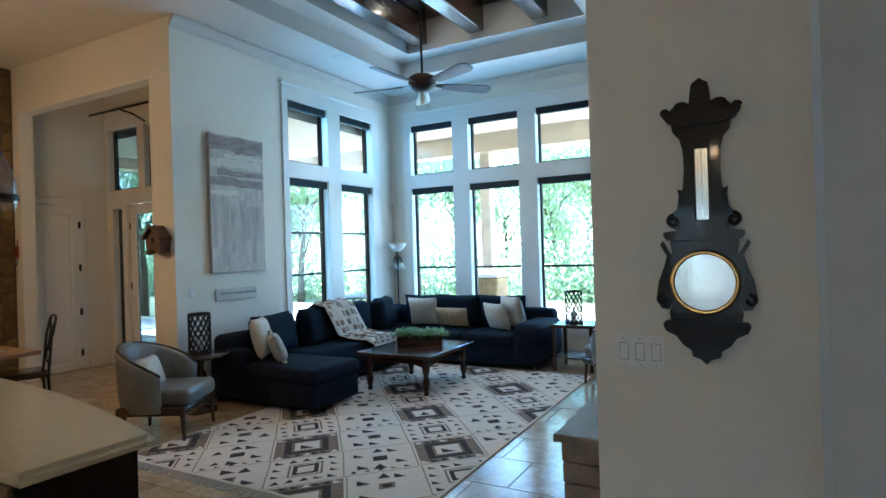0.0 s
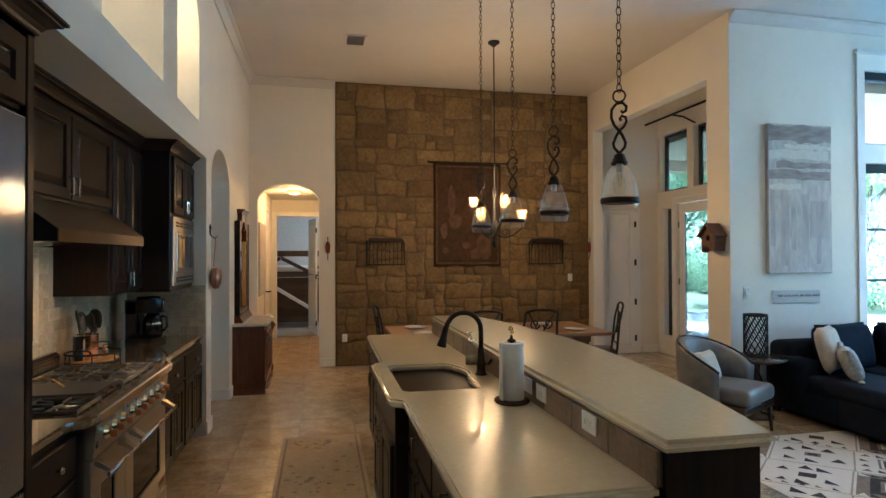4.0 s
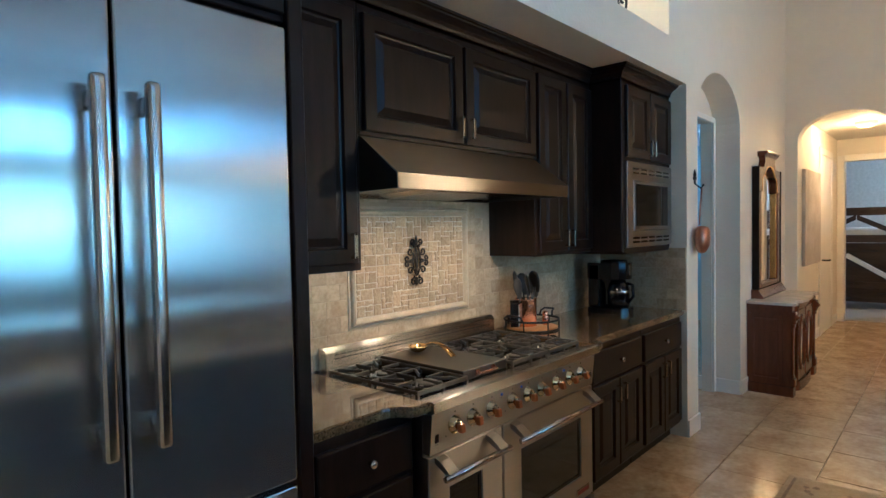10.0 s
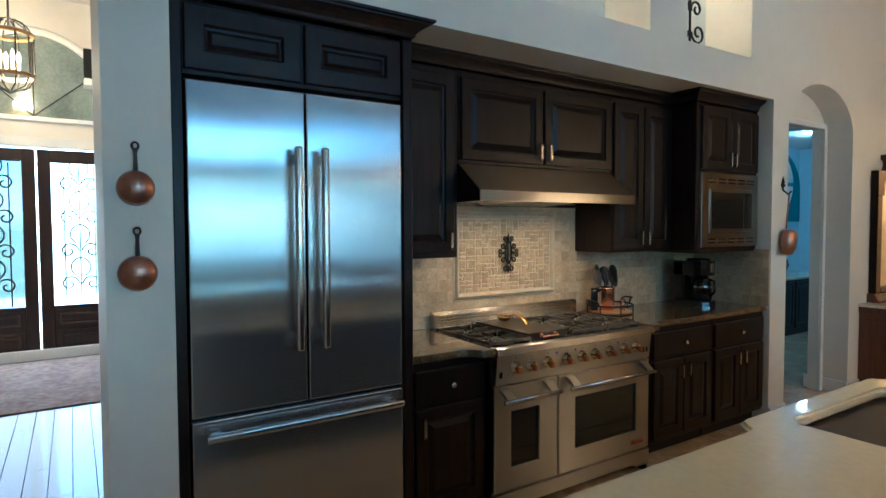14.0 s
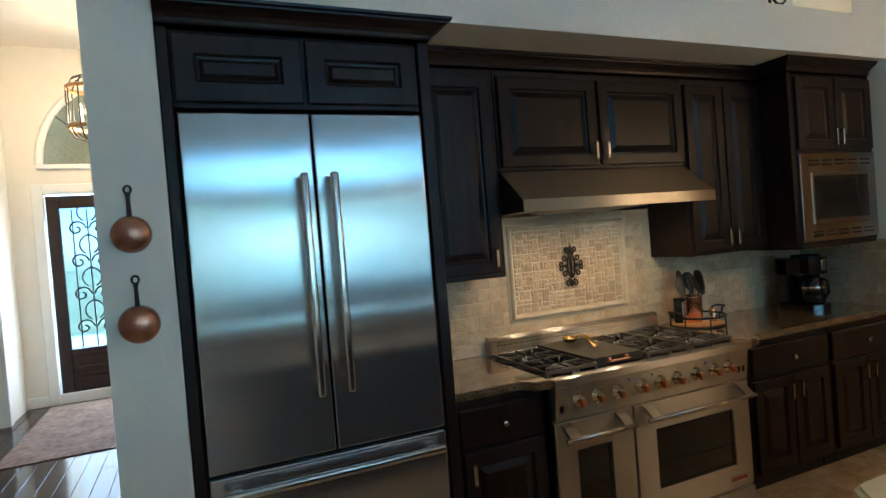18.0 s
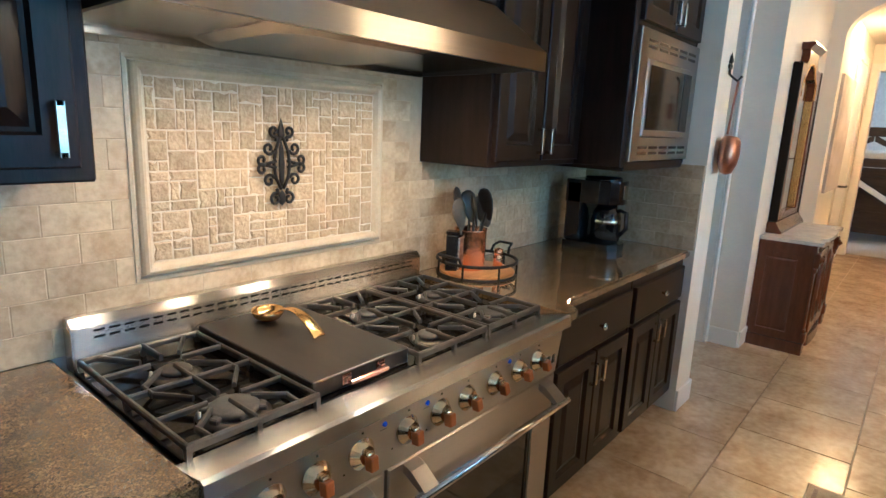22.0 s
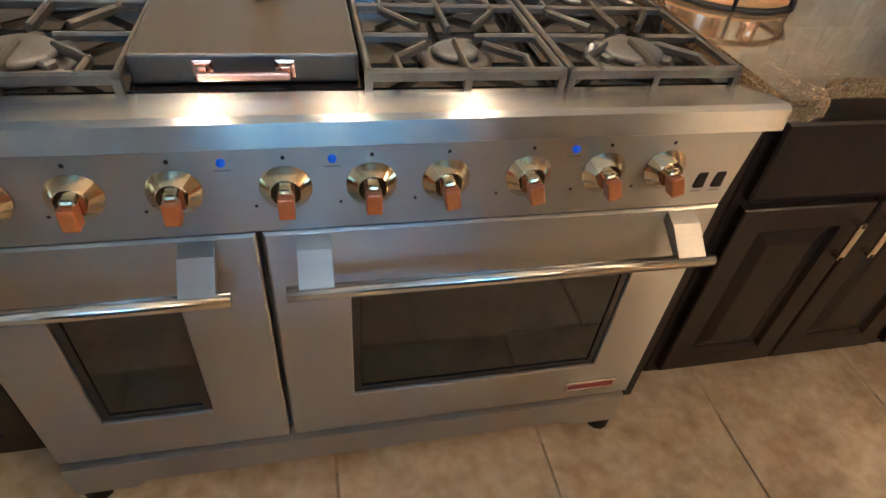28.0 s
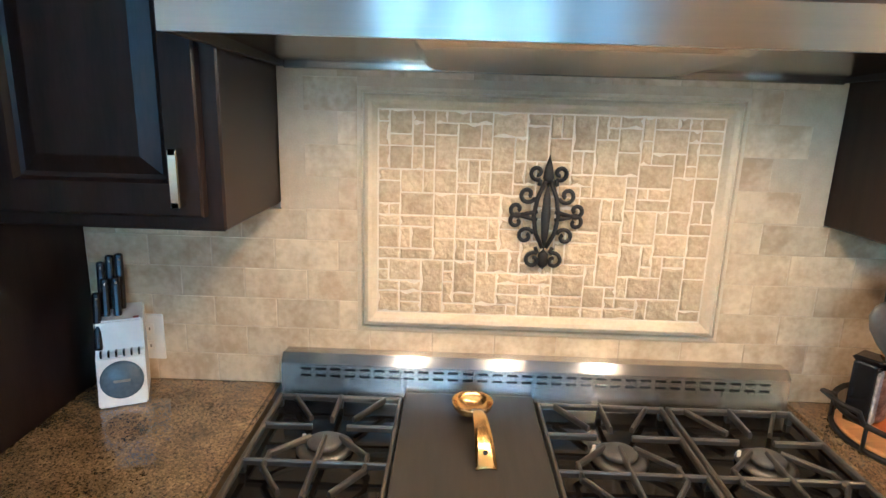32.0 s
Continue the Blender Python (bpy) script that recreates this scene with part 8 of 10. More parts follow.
# coffee table
ct = thing("coffee_table", "dark red-brown wooden coffee table with turned legs on the rug", "table", (-2.78, 6.88, 0))
bm = bmesh.new()
rbox(bm, -0.49, 0.49, -0.56, 0.56, 0.42, 0.462, 0.012, 3)
part("tabletop", bm, WALNUT, ct)
for q in ((-0.40, 0.40, -0.46, -0.43), (-0.40, 0.40, 0.43, 0.46)):
    bm = bmesh.new()
    prism(bm, [(q[0], 0.42), (q[1], 0.42), (q[1], 0.30), (0.25, 0.34), (0.0, 0.355), (-0.25, 0.34), (q[0], 0.30)], "y", q[2], q[3])
    part("apron", bm, WALNUT, ct)
for q in ((-0.40, -0.37), (0.37, 0.40)):
    bm = bmesh.new()
    prism(bm, [(-0.46, 0.42), (0.46, 0.42), (0.46, 0.30), (0.25, 0.34), (0.0, 0.355), (-0.25, 0.34), (-0.46, 0.30)], "x", q[0], q[1])
    part("apron", bm, WALNUT, ct)
for x in (-0.38, 0.38):
    for y in (-0.45, 0.45):
        plathe("leg", ct, WALNUT, [(0, 0), (0.026, 0), (0.03, 0.03), (0.022, 0.06), (0.036, 0.10), (0.042, 0.15), (0.03, 0.20), (0.026, 0.23), (0.04, 0.26), (0.042, 0.30), (0.042, 0.42)], 18, (x, y, 0))
pl = thing("plant_box", "long dark wooden box of green plants on the coffee table", "plant", (-2.80, 6.98, 0.462), 25)
pbox("box", pl, BEAM, -0.27, 0.27, -0.075, 0.075, 0.0, 0.105, 0.006)
for s2 in (-1, 1):
    ptube("handle", pl, IRON, [(s2 * 0.27, -0.03, 0.07), (s2 * 0.295, -0.03, 0.065), (s2 * 0.295, 0.03, 0.065), (s2 * 0.27, 0.03, 0.07)], 0.004, 6)
pbox("soil", pl, BARK, -0.262, 0.262, -0.067, 0.067, 0.1055, 0.108, 0)
rg = random.Random(6)
for k in range(5):
    x = -0.21 + 0.105 * k
    bm = bmesh.new()
    for i in range(90):
        a, t, L = rg.uniform(0, 6.28), rg.uniform(0.1, 1.35), rg.uniform(0.06, 0.17)
        d = Vector((math.cos(a) * math.sin(t), math.sin(a) * math.sin(t), math.cos(t)))
        b0 = Vector((x + rg.uniform(-0.06, 0.06), rg.uniform(-0.05, 0.05), 0.10))
        sd = d.cross(Vector((0, 0, 1))).normalized() * L * 0.2
        p1, p2 = b0 + d * L * 0.55, b0 + d * L + Vector((0, 0, -0.03))
        bm.faces.new([bm.verts.new(q) for q in (b0, p1 + sd, p2, p1 - sd)])
    tagged(part("foliage", bm, LEAF if k % 2 else LEAF_L, pl, "green leaves"), kind="stuff")

# armchairs
def armchair():
    a = thing("armchair", "grey leather barrel armchair with dark wooden frame", "armchair", group="barrel armchairs")
    n = 22
    bm = bmesh.new()
    def top(t):
        return 0.56 + 0.26 * max(0, math.cos((t - 0.5) * math.pi * 0.98)) ** 0.8
    loops = []
    for i in range(n + 1):
        t = i / n
        ang = math.pi * (-0.12 + 1.24 * t)
        c, s = math.cos(ang), -math.sin(ang)
        ro, ri = 0.36, 0.30
        zt = top(t)
        loops.append([bm.verts.new(q) for q in ((c * ro, s * ro * 1.0, 0.26), (c * (ro + 0.02), s * (ro + 0.02), 0.4), (c * (ro + 0.035), s * (ro + 0.035), zt - 0.02), (c * (ro + 0.02), s * (ro + 0.02), zt), (c * (ri + 0.02), s * (ri + 0.02), zt), (c * ri, s * ri, zt - 0.03), (c * ri, s * ri, 0.26))])
    for p, q in zip(loops, loops[1:]):
        for k in range(7):
            bm.faces.new((p[k], q[k], q[(k + 1) % 7], p[(k + 1) % 7]))
    bm.faces.new(loops[0])
    bm.faces.new(loops[-1][::-1])
    bmesh.ops.recalc_face_normals(bm, faces=bm.faces[:])
    part("shell", bm, GREY_L, a, "", True)
    ptube("rim", a, BEAM, [(0.375 * math.cos(math.pi * (-0.12 + 1.24 * i / n)), -0.375 * math.sin(math.pi * (-0.12 + 1.24 * i / n)), top(i / n) + 0.004) for i in range(n + 1)], 0.013, 7, label="dark wooden rim")
    bm = bmesh.new()
    rbox(bm, -0.29, 0.29, -0.27, 0.36, 0.30, 0.45, 0.05, 4)
    part("seat", bm, GREY_L, a, "grey leather seat cushion", True)
    bm = bmesh.new()
    rbox(bm, -0.33, 0.33, -0.28, 0.34, 0.23, 0.31, 0.02, 2)
    part("seat_frame", bm, BEAM, a)
    for x, y in ((-0.29, 0.30), (0.29, 0.30), (-0.22, -0.26), (0.22, -0.26)):
        ptube("leg", a, BEAM, [(x, y, 0.25), (x * 1.05, y * 1.05, 0.0)], 0.024, 8, r1=0.014)
    return a

a0 = armchair()
a0.matrix_basis = pose(-4.0, 4.40, 0, 0, 0, -62)
copy_thing(a0, pose(-0.55, 7.75, 0, 0, 0, 55))
for m, lab in ((pose(-4.12, 4.34, 0.56, 20, 0, -62), "white cushion in the grey armchair"), (pose(-0.47, 7.70, 0.56, 20, 0, 55), "cream cushion in the grey armchair")):
    p = thing("cushion", lab, "cushion", group="armchair cushions")
    part("cover", cushion(0.34, 0.30, 0.12), CREAM_F, p, "", True)
    p.matrix_basis = m

# side tables with lattice lanterns
def side_table(x, y, square):
    s = thing("side_table", "dark wooden side table with a square top" if square else "dark round wooden side table beside the sofa", "table", (x, y, 0))
    if square:
        bm = bmesh.new()
        rbox(bm, -0.28, 0.28, -0.28, 0.28, 0.56, 0.60, 0.008, 2)
        part("tabletop", bm, WALNUT, s)
        for a in (-0.24, 0.24):
            for b in (-0.24, 0.24):
                pbox("leg", s, WALNUT, a - 0.022, a + 0.022, b - 0.022, b + 0.022, 0, 0.56, 0.004)
        pbox("shelf", s, WALNUT, -0.24, 0.24, -0.24, 0.24, 0.16, 0.18, 0.003)
    else:
        plathe("tabletop", s, BEAM, [(0, 0.56), (0.27, 0.56), (0.29, 0.575), (0.29, 0.59), (0.27, 0.60), (0, 0.60)], 32)
        plathe("pedestal", s, BEAM, [(0.16, 0.0), (0.16, 0.03), (0.05, 0.06), (0.04, 0.25), (0.07, 0.34), (0.035, 0.45), (0.05, 0.56)], 20)
    return s
def lantern(x, y, z):
    l = thing("lantern", "black pierced metal lattice lantern on the side table", "lantern", (x, y, z))
    plathe("base", l, IRON, [(0, 0), (0.115, 0), (0.115, 0.02), (0, 0.02)], 24)
    plathe("rim", l, IRON, [(0.104, 0.40), (0.112, 0.40), (0.112, 0.42), (0.104, 0.42), (0.104, 0.40)], 24)
    bm = bmesh.new()
    for k in range(12):
        for s in (-1, 1):
            tube(bm, [(0.108 * math.cos(2 * math.pi * k / 12 + s * t * 1.9), 0.108 * math.sin(2 * math.pi * k / 12 + s * t * 1.9), 0.02 + 0.385 * t) for t in [i / 14 for i in range(15)]], 0.0062, 5)
    part("lattice", bm, IRON, l, "pierced lattice", True)
    plathe("candle", l, LINEN, [(0, 0.02), (0.035, 0.02), (0.035, 0.15), (0, 0.15)], 16)
    return l
side_table(-4.30, 5.02, False)
lantern(-4.33, 5.05, 0.60)
side_table(-1.28, 8.45, True)
lantern(-1.32, 8.45, 0.60)

# floor lamp in the corner
fl2 = thing("floor_lamp", "dark floor lamp with white glass bowl shades", "floor lamp", (-4.38, 8.92, 0))
plathe("base", fl2, IRON_WARM, [(0, 0), (0.13, 0), (0.13, 0.015), (0.04, 0.03), (0.015, 0.05)], 24)
ptube("pole", fl2, IRON_WARM, [(0, 0, 0.04), (0, 0, 1.62)], 0.013, 8)
plathe("shade", fl2, surface("white_glass_shade", (0.62, 0.60, 0.55), (0.7, 0.68, 0.63), 8, (0.3, 0.4), bump=0), [(0.03, 1.60), (0.06, 1.61), (0.12, 1.66), (0.16, 1.74), (0.155, 1.74), (0.115, 1.67), (0.05, 1.625)], 28, label="white glass bowl")
for s in (-1, 1):
    ptube("arm", fl2, IRON_WARM, [(0, 0, 1.42), (s * 0.08, -s * 0.06, 1.52), (s * 0.14, -s * 0.10, 1.48), (s * 0.145, -s * 0.11, 1.40)], 0.008, 7)
    plathe("small_shade", fl2, bpy.data.materials["white_glass_shade"], [(0.02, 1.42), (0.035, 1.39), (0.06, 1.31), (0.056, 1.31), (0.03, 1.385)], 18, (s * 0.145, -s * 0.11, 0))

# painting, sign, detectors
pn = thing("canvas_painting", "tall abstract mauve and white canvas painting", "painting", (XG, 5.83, 2.22))
bm = bmesh.new()
rbox(bm, 0.003, 0.052, -0.40, 0.40, -0.80, 0.80, 0.004, 1)
part("canvas", bm, CANVAS_B, pn)
rg = random.Random(13)
def strokes(mat, label, items):
    bm = bmesh.new()
    for y0, y1, z0, z1 in items:
        n = 9
        pts = [(y0 + (y1 - y0) * i / n, z0 + rg.uniform(-0.012, 0.012)) for i in range(n + 1)] + [(y1 - (y1 - y0) * i / n, z1 + rg.uniform(-0.02, 0.02)) for i in range(n + 1)]
        prism(bm, pts, "x", 0.0522, 0.0528 + rg.uniform(0, 0.0012))
    part("brush_stroke", bm, mat, pn, label)
strokes(CANVAS_A, "mauve paint", [(-0.398, 0.398, 0.62, 0.79), (-0.398, 0.38, 0.20, 0.30), (-0.30, 0.395, 0.33, 0.40), (-0.05, 0.30, 0.60, 0.66)])
strokes(CANVAS_C, "grey paint", [(-0.25, -0.15, -0.72, 0.10), (0.02, 0.10, -0.6, 0.05), (0.12, 0.36, -0.42, -0.02), (-0.38, -0.32, -0.5, 0.12), (0.2, 0.26, -0.7, -0.4), (-0.12, -0.06, -0.55, -0.1)])
strokes(LINEN, "white paint", [(-0.39, 0.36, 0.43, 0.52), (-0.20, 0.39, 0.54, 0.58), (-0.39, 0.0, 0.10, 0.16)])
sg = thing("wall_sign", "narrow pale wooden sign with a line of script on the wall", "sign", (XG, 5.80, 1.165))
pbox("board", sg, surface("weathered_white_board", (0.50, 0.49, 0.47), (0.62, 0.61, 0.59), 8, (0.6, 0.8), bump=0.3, stretch=(1, 0.3, 6)), 0.002, 0.018, -0.30, 0.30, -0.07, 0.07, 0.003)
bm = bmesh.new()
y = -0.24
while y < 0.22:
    w = rg.uniform(0.03, 0.09)
    tube(bm, [(0.019, y + w * i / 8, 0.012 * math.sin(i * 2.1) + 0.01) for i in range(9)], 0.003, 5)
    y += w + 0.022
part("script", bm, surface("grey_script", (0.12, 0.12, 0.13), (0.2, 0.2, 0.21), 10, (0.6, 0.8), bump=0), sg, "grey handwriting line")
ms = thing("motion_sensor", "small white sensor in the wall corner", "sensor", (XG + 0.05, YN - 0.06, 2.45))
pbox("body", ms, WHITE_PLASTIC, -0.03, 0.03, -0.03, 0.03, -0.05, 0.05, 0.01, "", 2)
ws = thing("wall_speaker", "small black speaker on the north wall", "speaker", (-0.78, YN, 1.75))
pbox("body", ws, BLACK, -0.09, 0.09, -0.12, -0.002, -0.22, 0.22, 0.02, "", 2)
# carved birdhouse mask on the wall end
bd = thing("wall_carving", "carved brown wooden birdhouse hung on the wall corner", "ornament", (-4.80, 4.998, 1.76), 180)
bm = bmesh.new()
prism(bm, [(-0.10, -0.10), (0.10, -0.10), (0.12, 0.05), (0.0, 0.17), (-0.12, 0.05)], "y", 0, 0.13)
part("body", bm, BIRD, bd)
for s in (-1, 1):
    bm = bmesh.new()
    rbox(bm, -0.10, 0.10, 0.0, 0.17, -0.012, 0.012, 0.004, 1, Matrix.Translation((s * 0.07, 0, 0.125)) @ pose(0, 0, 0, 0, s * 44, 0))
    part("roof", bm, BIRD, bd)
plathe("hole", bd, BLACK, [(0.03, 0), (0.03, 0.004), (0, 0.005)], 16, (0, 0, 0), "", Matrix.Translation((0, 0.13, 0.04)) @ pose(0, 0, 0, -90))
plathe("perch", bd, BIRD, [(0.0, -0.03), (0.035, -0.02), (0.045, 0), (0.03, 0.03), (0, 0.04)], 12, (0.02, 0.15, -0.09))

# ceiling fan
fan = thing("ceiling_fan", "dark five-blade ceiling fan with clear glass light", "ceiling fan", (-2.35, 6.45, 0))
plathe("canopy", fan, IRON_WARM, [(0.07, 4.499), (0.07, 4.47), (0.03, 4.44), (0.014, 4.43)], 20)
ptube("rod", fan, IRON_WARM, [(0, 0, 4.45), (0, 0, 3.50)], 0.014, 8)
plathe("motor", fan, IRON_WARM, [(0.03, 3.55), (0.10, 3.53), (0.15, 3.50), (0.155, 3.43), (0.12, 3.38), (0.06, 3.35), (0, 3.35)], 28)
for k in range(5):
    a = 72 * k + 48
    m = pose(0, 0, 3.42, 0, 0, a) @ pose(0, 0, 0, -14, 0, 0)
    bm = bmesh.new()
    pts = [(0.24, -0.055), (0.5, -0.075), (0.74, -0.085), (0.80, -0.06), (0.82, 0.0), (0.80, 0.06), (0.74, 0.085), (0.5, 0.075), (0.24, 0.055)]
    prism(bm, pts, "z", -0.005, 0.005, m)
    bl = part("blade", bm, surface("grey_wood_blade", (0.045, 0.035, 0.03), (0.10, 0.08, 0.07), 5, (0.3, 0.45), bump=0.3, stretch=(1, 1, 1)) if k == 0 else bpy.data.materials["grey_wood_blade"], fan)
    bm = bmesh.new()
    prism(bm, [(0.12, -0.02), (0.20, -0.035), (0.30, -0.04), (0.30, 0.04), (0.20, 0.035), (0.12, 0.02)], "z", 0.0055, 0.011, m)
    part("blade_iron", bm, IRON_WARM, bl)
plathe("glass_shade", fan, GLASS_L, [(0.045, 3.345), (0.055, 3.30), (0.075, 3.20), (0.085, 3.14)], 24, label="clear ribbed glass shade")
plathe("lamp", fan, LINEN, [(0.02, 3.34), (0.03, 3.28), (0.025, 3.22), (0, 3.2)], 14)
# downlights, vents, speakers in the ceiling
for x, y in ((-2.72, 7.45), (-2.72, 5.2), (-1.9, 7.45), (-1.9, 5.2)):
    d = thing("downlight", "lit recessed downlight in the plank ceiling", "downlight", (x, y, 4.852), group="tray downlights")
    plathe("trim_ring", d, TRIM, [(0.055, 0), (0.075, -0.004), (0.078, 0), (0.055, 0.006)], 24)
    plathe("lens", d, CAN_LIT, [(0, -0.003), (0.056, -0.002)], 24, label="lit lens")
sp = [(-4.28, 4.41), (-3.98, 7.1)]
for x, y in sp:
    d = thing("ceiling_speaker", "round white ceiling speaker grille", "speaker", (x, y, H - 0.001), group="ceiling speakers")
    plathe("grille", d, CEIL, [(0, -0.006), (0.10, -0.006), (0.115, -0.003), (0.118, 0)], 28)
vn = thing("ceiling_vent", "grey louvred ceiling vent", "vent", (-6.2, 1.17, H))
for nm, q in (("frame", (-0.17, -0.14, -0.13, 0.13)), ("frame", (0.14, 0.17, -0.13, 0.13)), ("frame", (-0.14, 0.14, -0.13, -0.10)), ("frame", (-0.14, 0.14, 0.10, 0.13))):
    pbox(nm, vn, CEIL, q[0], q[1], q[2], q[3], -0.012, -0.001, 0.002)
for k in range(9):
    bm = bmesh.new()
    box(bm, -0.014, 0.014, -0.10, 0.10, -0.001, 0.001, Matrix.Translation((-0.125 + 0.031 * k, 0, -0.009)) @ pose(0, 0, 0, 0, 28, 0))
    part("slat", bm, surface("grey_louvre", (0.22, 0.21, 0.2), (0.3, 0.29, 0.28), 10, (0.4, 0.6), bump=0) if k == 0 else bpy.data.materials["grey_louvre"], vn)

# hearth by the east wall
he = thing("hearth", "raised brown stone hearth with a rough-cut ledge", "fireplace")
HEARTH = surface("brown_stone", (0.15, 0.11, 0.08), (0.27, 0.21, 0.15), 6, (0.5, 0.7), bump=0.7, bump_scale=22, depth=0.012)
rh = random.Random(23)
def rough_edge(x0, x1, y0, y1, step, amp):
    """A slab outline whose three free edges are roughly cut; the edge at x1 is straight."""
    pts = [(x1, y0)]
    for (ax, ay), (bx, by) in (((x1, y0), (x0, y0)), ((x0, y0), (x0, y1)), ((x0, y1), (x1, y1))):
        n = max(2, int(math.hypot(bx - ax, by - ay) / step))
        pts += [(ax + (bx - ax) * i / n + rh.uniform(-amp, amp) * (by != ay), ay + (by - ay) * i / n + rh.uniform(-amp, amp) * (bx != ax)) for i in range(1, n)] + [(bx, by)]
    return pts
bm = bmesh.new()
prism(bm, rough_edge(-0.30, 0.215, 4.45, 6.9, 0.05, 0.009), "z", 0.400, 0.448)
bmesh.ops.recalc_face_normals(bm, faces=bm.faces)
bmesh.ops.bevel(bm, geom=[e for e in bm.edges if e.verts[0].co.z > 0.44 and e.verts[1].co.z > 0.44 and not e.is_boundary], offset=0.006, segments=1, affect="EDGES")
part("ledge", bm, HEARTH, he)
for k in range(3):
    z = k * 0.1333
    y = 4.49
    while y < 6.83:
        w = min(rh.uniform(0.22, 0.42), 6.86 - y)
        bm = bmesh.new()
        rbox(bm, -0.26 + rh.uniform(-0.012, 0.012), 0.215, y + 0.003, y + w - 0.003, z + 0.002, z + 0.1313, 0.012, 2)
        part("stone", bm, HEARTH, he)
        y += w

# barometer on the wall end
ba = thing("barometer", "ebonised carved banjo barometer with silvered dial and thermometer", "barometer", (0.664, 3.537, 0), 180)
def slab2(name, pts, y0, y1, mat, label="", bev=0.006):
    bm = bmesh.new()
    prism(bm, pts, "y", y0, y1)
    if bev:
        bmesh.ops.bevel(bm, geom=[e for e in bm.edges if abs(e.verts[0].co.y - e.verts[1].co.y) < 1e-6 and e.verts[0].co.y > (y0 + y1) / 2], offset=bev, segments=2, affect="EDGES")
    return part(name, bm, mat, ba, label)
def sym(half):
    return half + [(-x, z) for x, z in half[::-1]]
slab2("lower_case", sym([(0.0, 1.30), (0.13, 1.30), (0.135, 1.33), (0.122, 1.36), (0.125, 1.40), (0.128, 1.52), (0.12, 1.57), (0.125, 1.62), (0.0, 1.62)])[1:], 0.001, 0.035, BARO_WOOD)
slab2("neck", sym([(0.0, 1.65), (0.10, 1.65), (0.085, 1.70), (0.083, 1.76), (0.086, 1.80), (0.072, 1.83), (0.066, 1.90), (0.068, 1.98), (0.08, 2.03), (0.105, 2.06), (0.11, 2.09), (0.0, 2.09)])[1:], 0.001, 0.03, BARO_WOOD)
slab2("shelf_moulding", sym([(0.0, 1.62), (0.135, 1.622), (0.148, 1.64), (0.146, 1.655), (0.11, 1.66), (0.0, 1.66)])[1:], 0.001, 0.055, BARO_WOOD, "", 0.004)
slab2("cornice", sym([(0.0, 2.075), (0.09, 2.08), (0.125, 2.10), (0.145, 2.13), (0.14, 2.15), (0.11, 2.125), (0.0, 2.12)])[1:], 0.001, 0.06, BARO_WOOD, "", 0.004)
slab2("crest", sym([(0.0, 2.11), (0.12, 2.12), (0.112, 2.15), (0.085, 2.17), (0.06, 2.18), (0.04, 2.17), (0.036, 2.21), (0.03, 2.245), (0.0, 2.265)])[1:], 0.001, 0.035, BARO_WOOD, "carved scroll crest")
slab2("drop", sym([(0.0, 1.125), (0.02, 1.145), (0.05, 1.155), (0.056, 1.18), (0.085, 1.20), (0.11, 1.235), (0.15, 1.255), (0.16, 1.28), (0.15, 1.295), (0.0, 1.30)])[1:], 0.001, 0.045, BARO_WOOD, "carved lower bracket")
for e in (-1, 1):
    for half in ([(0.122, 1.56), (0.155, 1.62), (0.165, 1.605), (0.14, 1.56), (0.15, 1.52), (0.175, 1.45), (0.185, 1.38), (0.165, 1.345), (0.135, 1.34), (0.12, 1.38)], [(0.07, 1.82), (0.092, 1.83), (0.088, 1.80), (0.095, 1.75), (0.125, 1.72), (0.128, 1.68), (0.10, 1.662), (0.07, 1.69)]):
        slab2("carved_wing", [(e * x, z) for x, z in half], 0.002, 0.03, BARO_WOOD, "carved side wing")
    for cx, cz, r, a0, t in ((0.108, 1.70, 0.026, 90, -1.2), (0.158, 1.38, 0.024, 100, -0.9), (0.13, 2.14, 0.014, 0, 1.2), (0.075, 2.15, 0.026, 180, -1.2)):
        bm = bmesh.new()
        tube(bm, [(e * a, 0.028, b) for a, b in spiral(cx, cz, r, r * 0.2, a0, t, 18)], 0.008, 8)
        part("carved_scroll", bm, BARO_WOOD, ba, "", True)
MD = Matrix.Translation((0, 0.035, 1.452)) @ pose(0, 0, 0, -90)
plathe("bezel", ba, BRASS, [(0.128, 0), (0.13, 0.006), (0.122, 0.016), (0.112, 0.014), (0.110, 0.004)], 40, (0, 0, 0), "brass bezel", MD)
plathe("dial", ba, DIAL, [(0, 0.003), (0.111, 0.003)], 40, (0, 0, 0), "silvered dial", MD)
bm = bmesh.new()
for i in range(36):
    a = math.radians(-150 + 300 * i / 35)
    c, s = math.sin(a), math.cos(a)
    tube(bm, [(c * 0.10, 0.0388, 1.452 + s * 0.10), (c * (0.092 if i % 5 else 0.086), 0.0388, 1.452 + s * (0.092 if i % 5 else 0.086))], 0.0008, 4)
for i in range(9):
    a = math.radians(-120 + 30 * i)
    c, s = math.sin(a), math.cos(a)
    box(bm, -0.012, 0.012, 0.0384, 0.0388, -0.002, 0.002, Matrix.Translation((c * 0.074, 0, 1.452 + s * 0.074)) @ Matrix.Rotation(a, 4, "Y"))
part("scale_marks", bm, BLACK, ba, "engraved dial scale")
ptube("needle", ba, BLACK, [(-0.02, 0.041, 1.44), (0.07, 0.041, 1.49)], 0.0015, 5)
g = plathe("glass", ba, GLASS_P, [(0, 0.013), (0.06, 0.0125), (0.112, 0.010)], 40, (0, 0, 0), "domed clear glass", MD)
pbox("thermometer_plate", ba, DIAL, -0.024, 0.024, 0.031, 0.034, 1.70, 1.985, 0.002, "silvered thermometer scale")
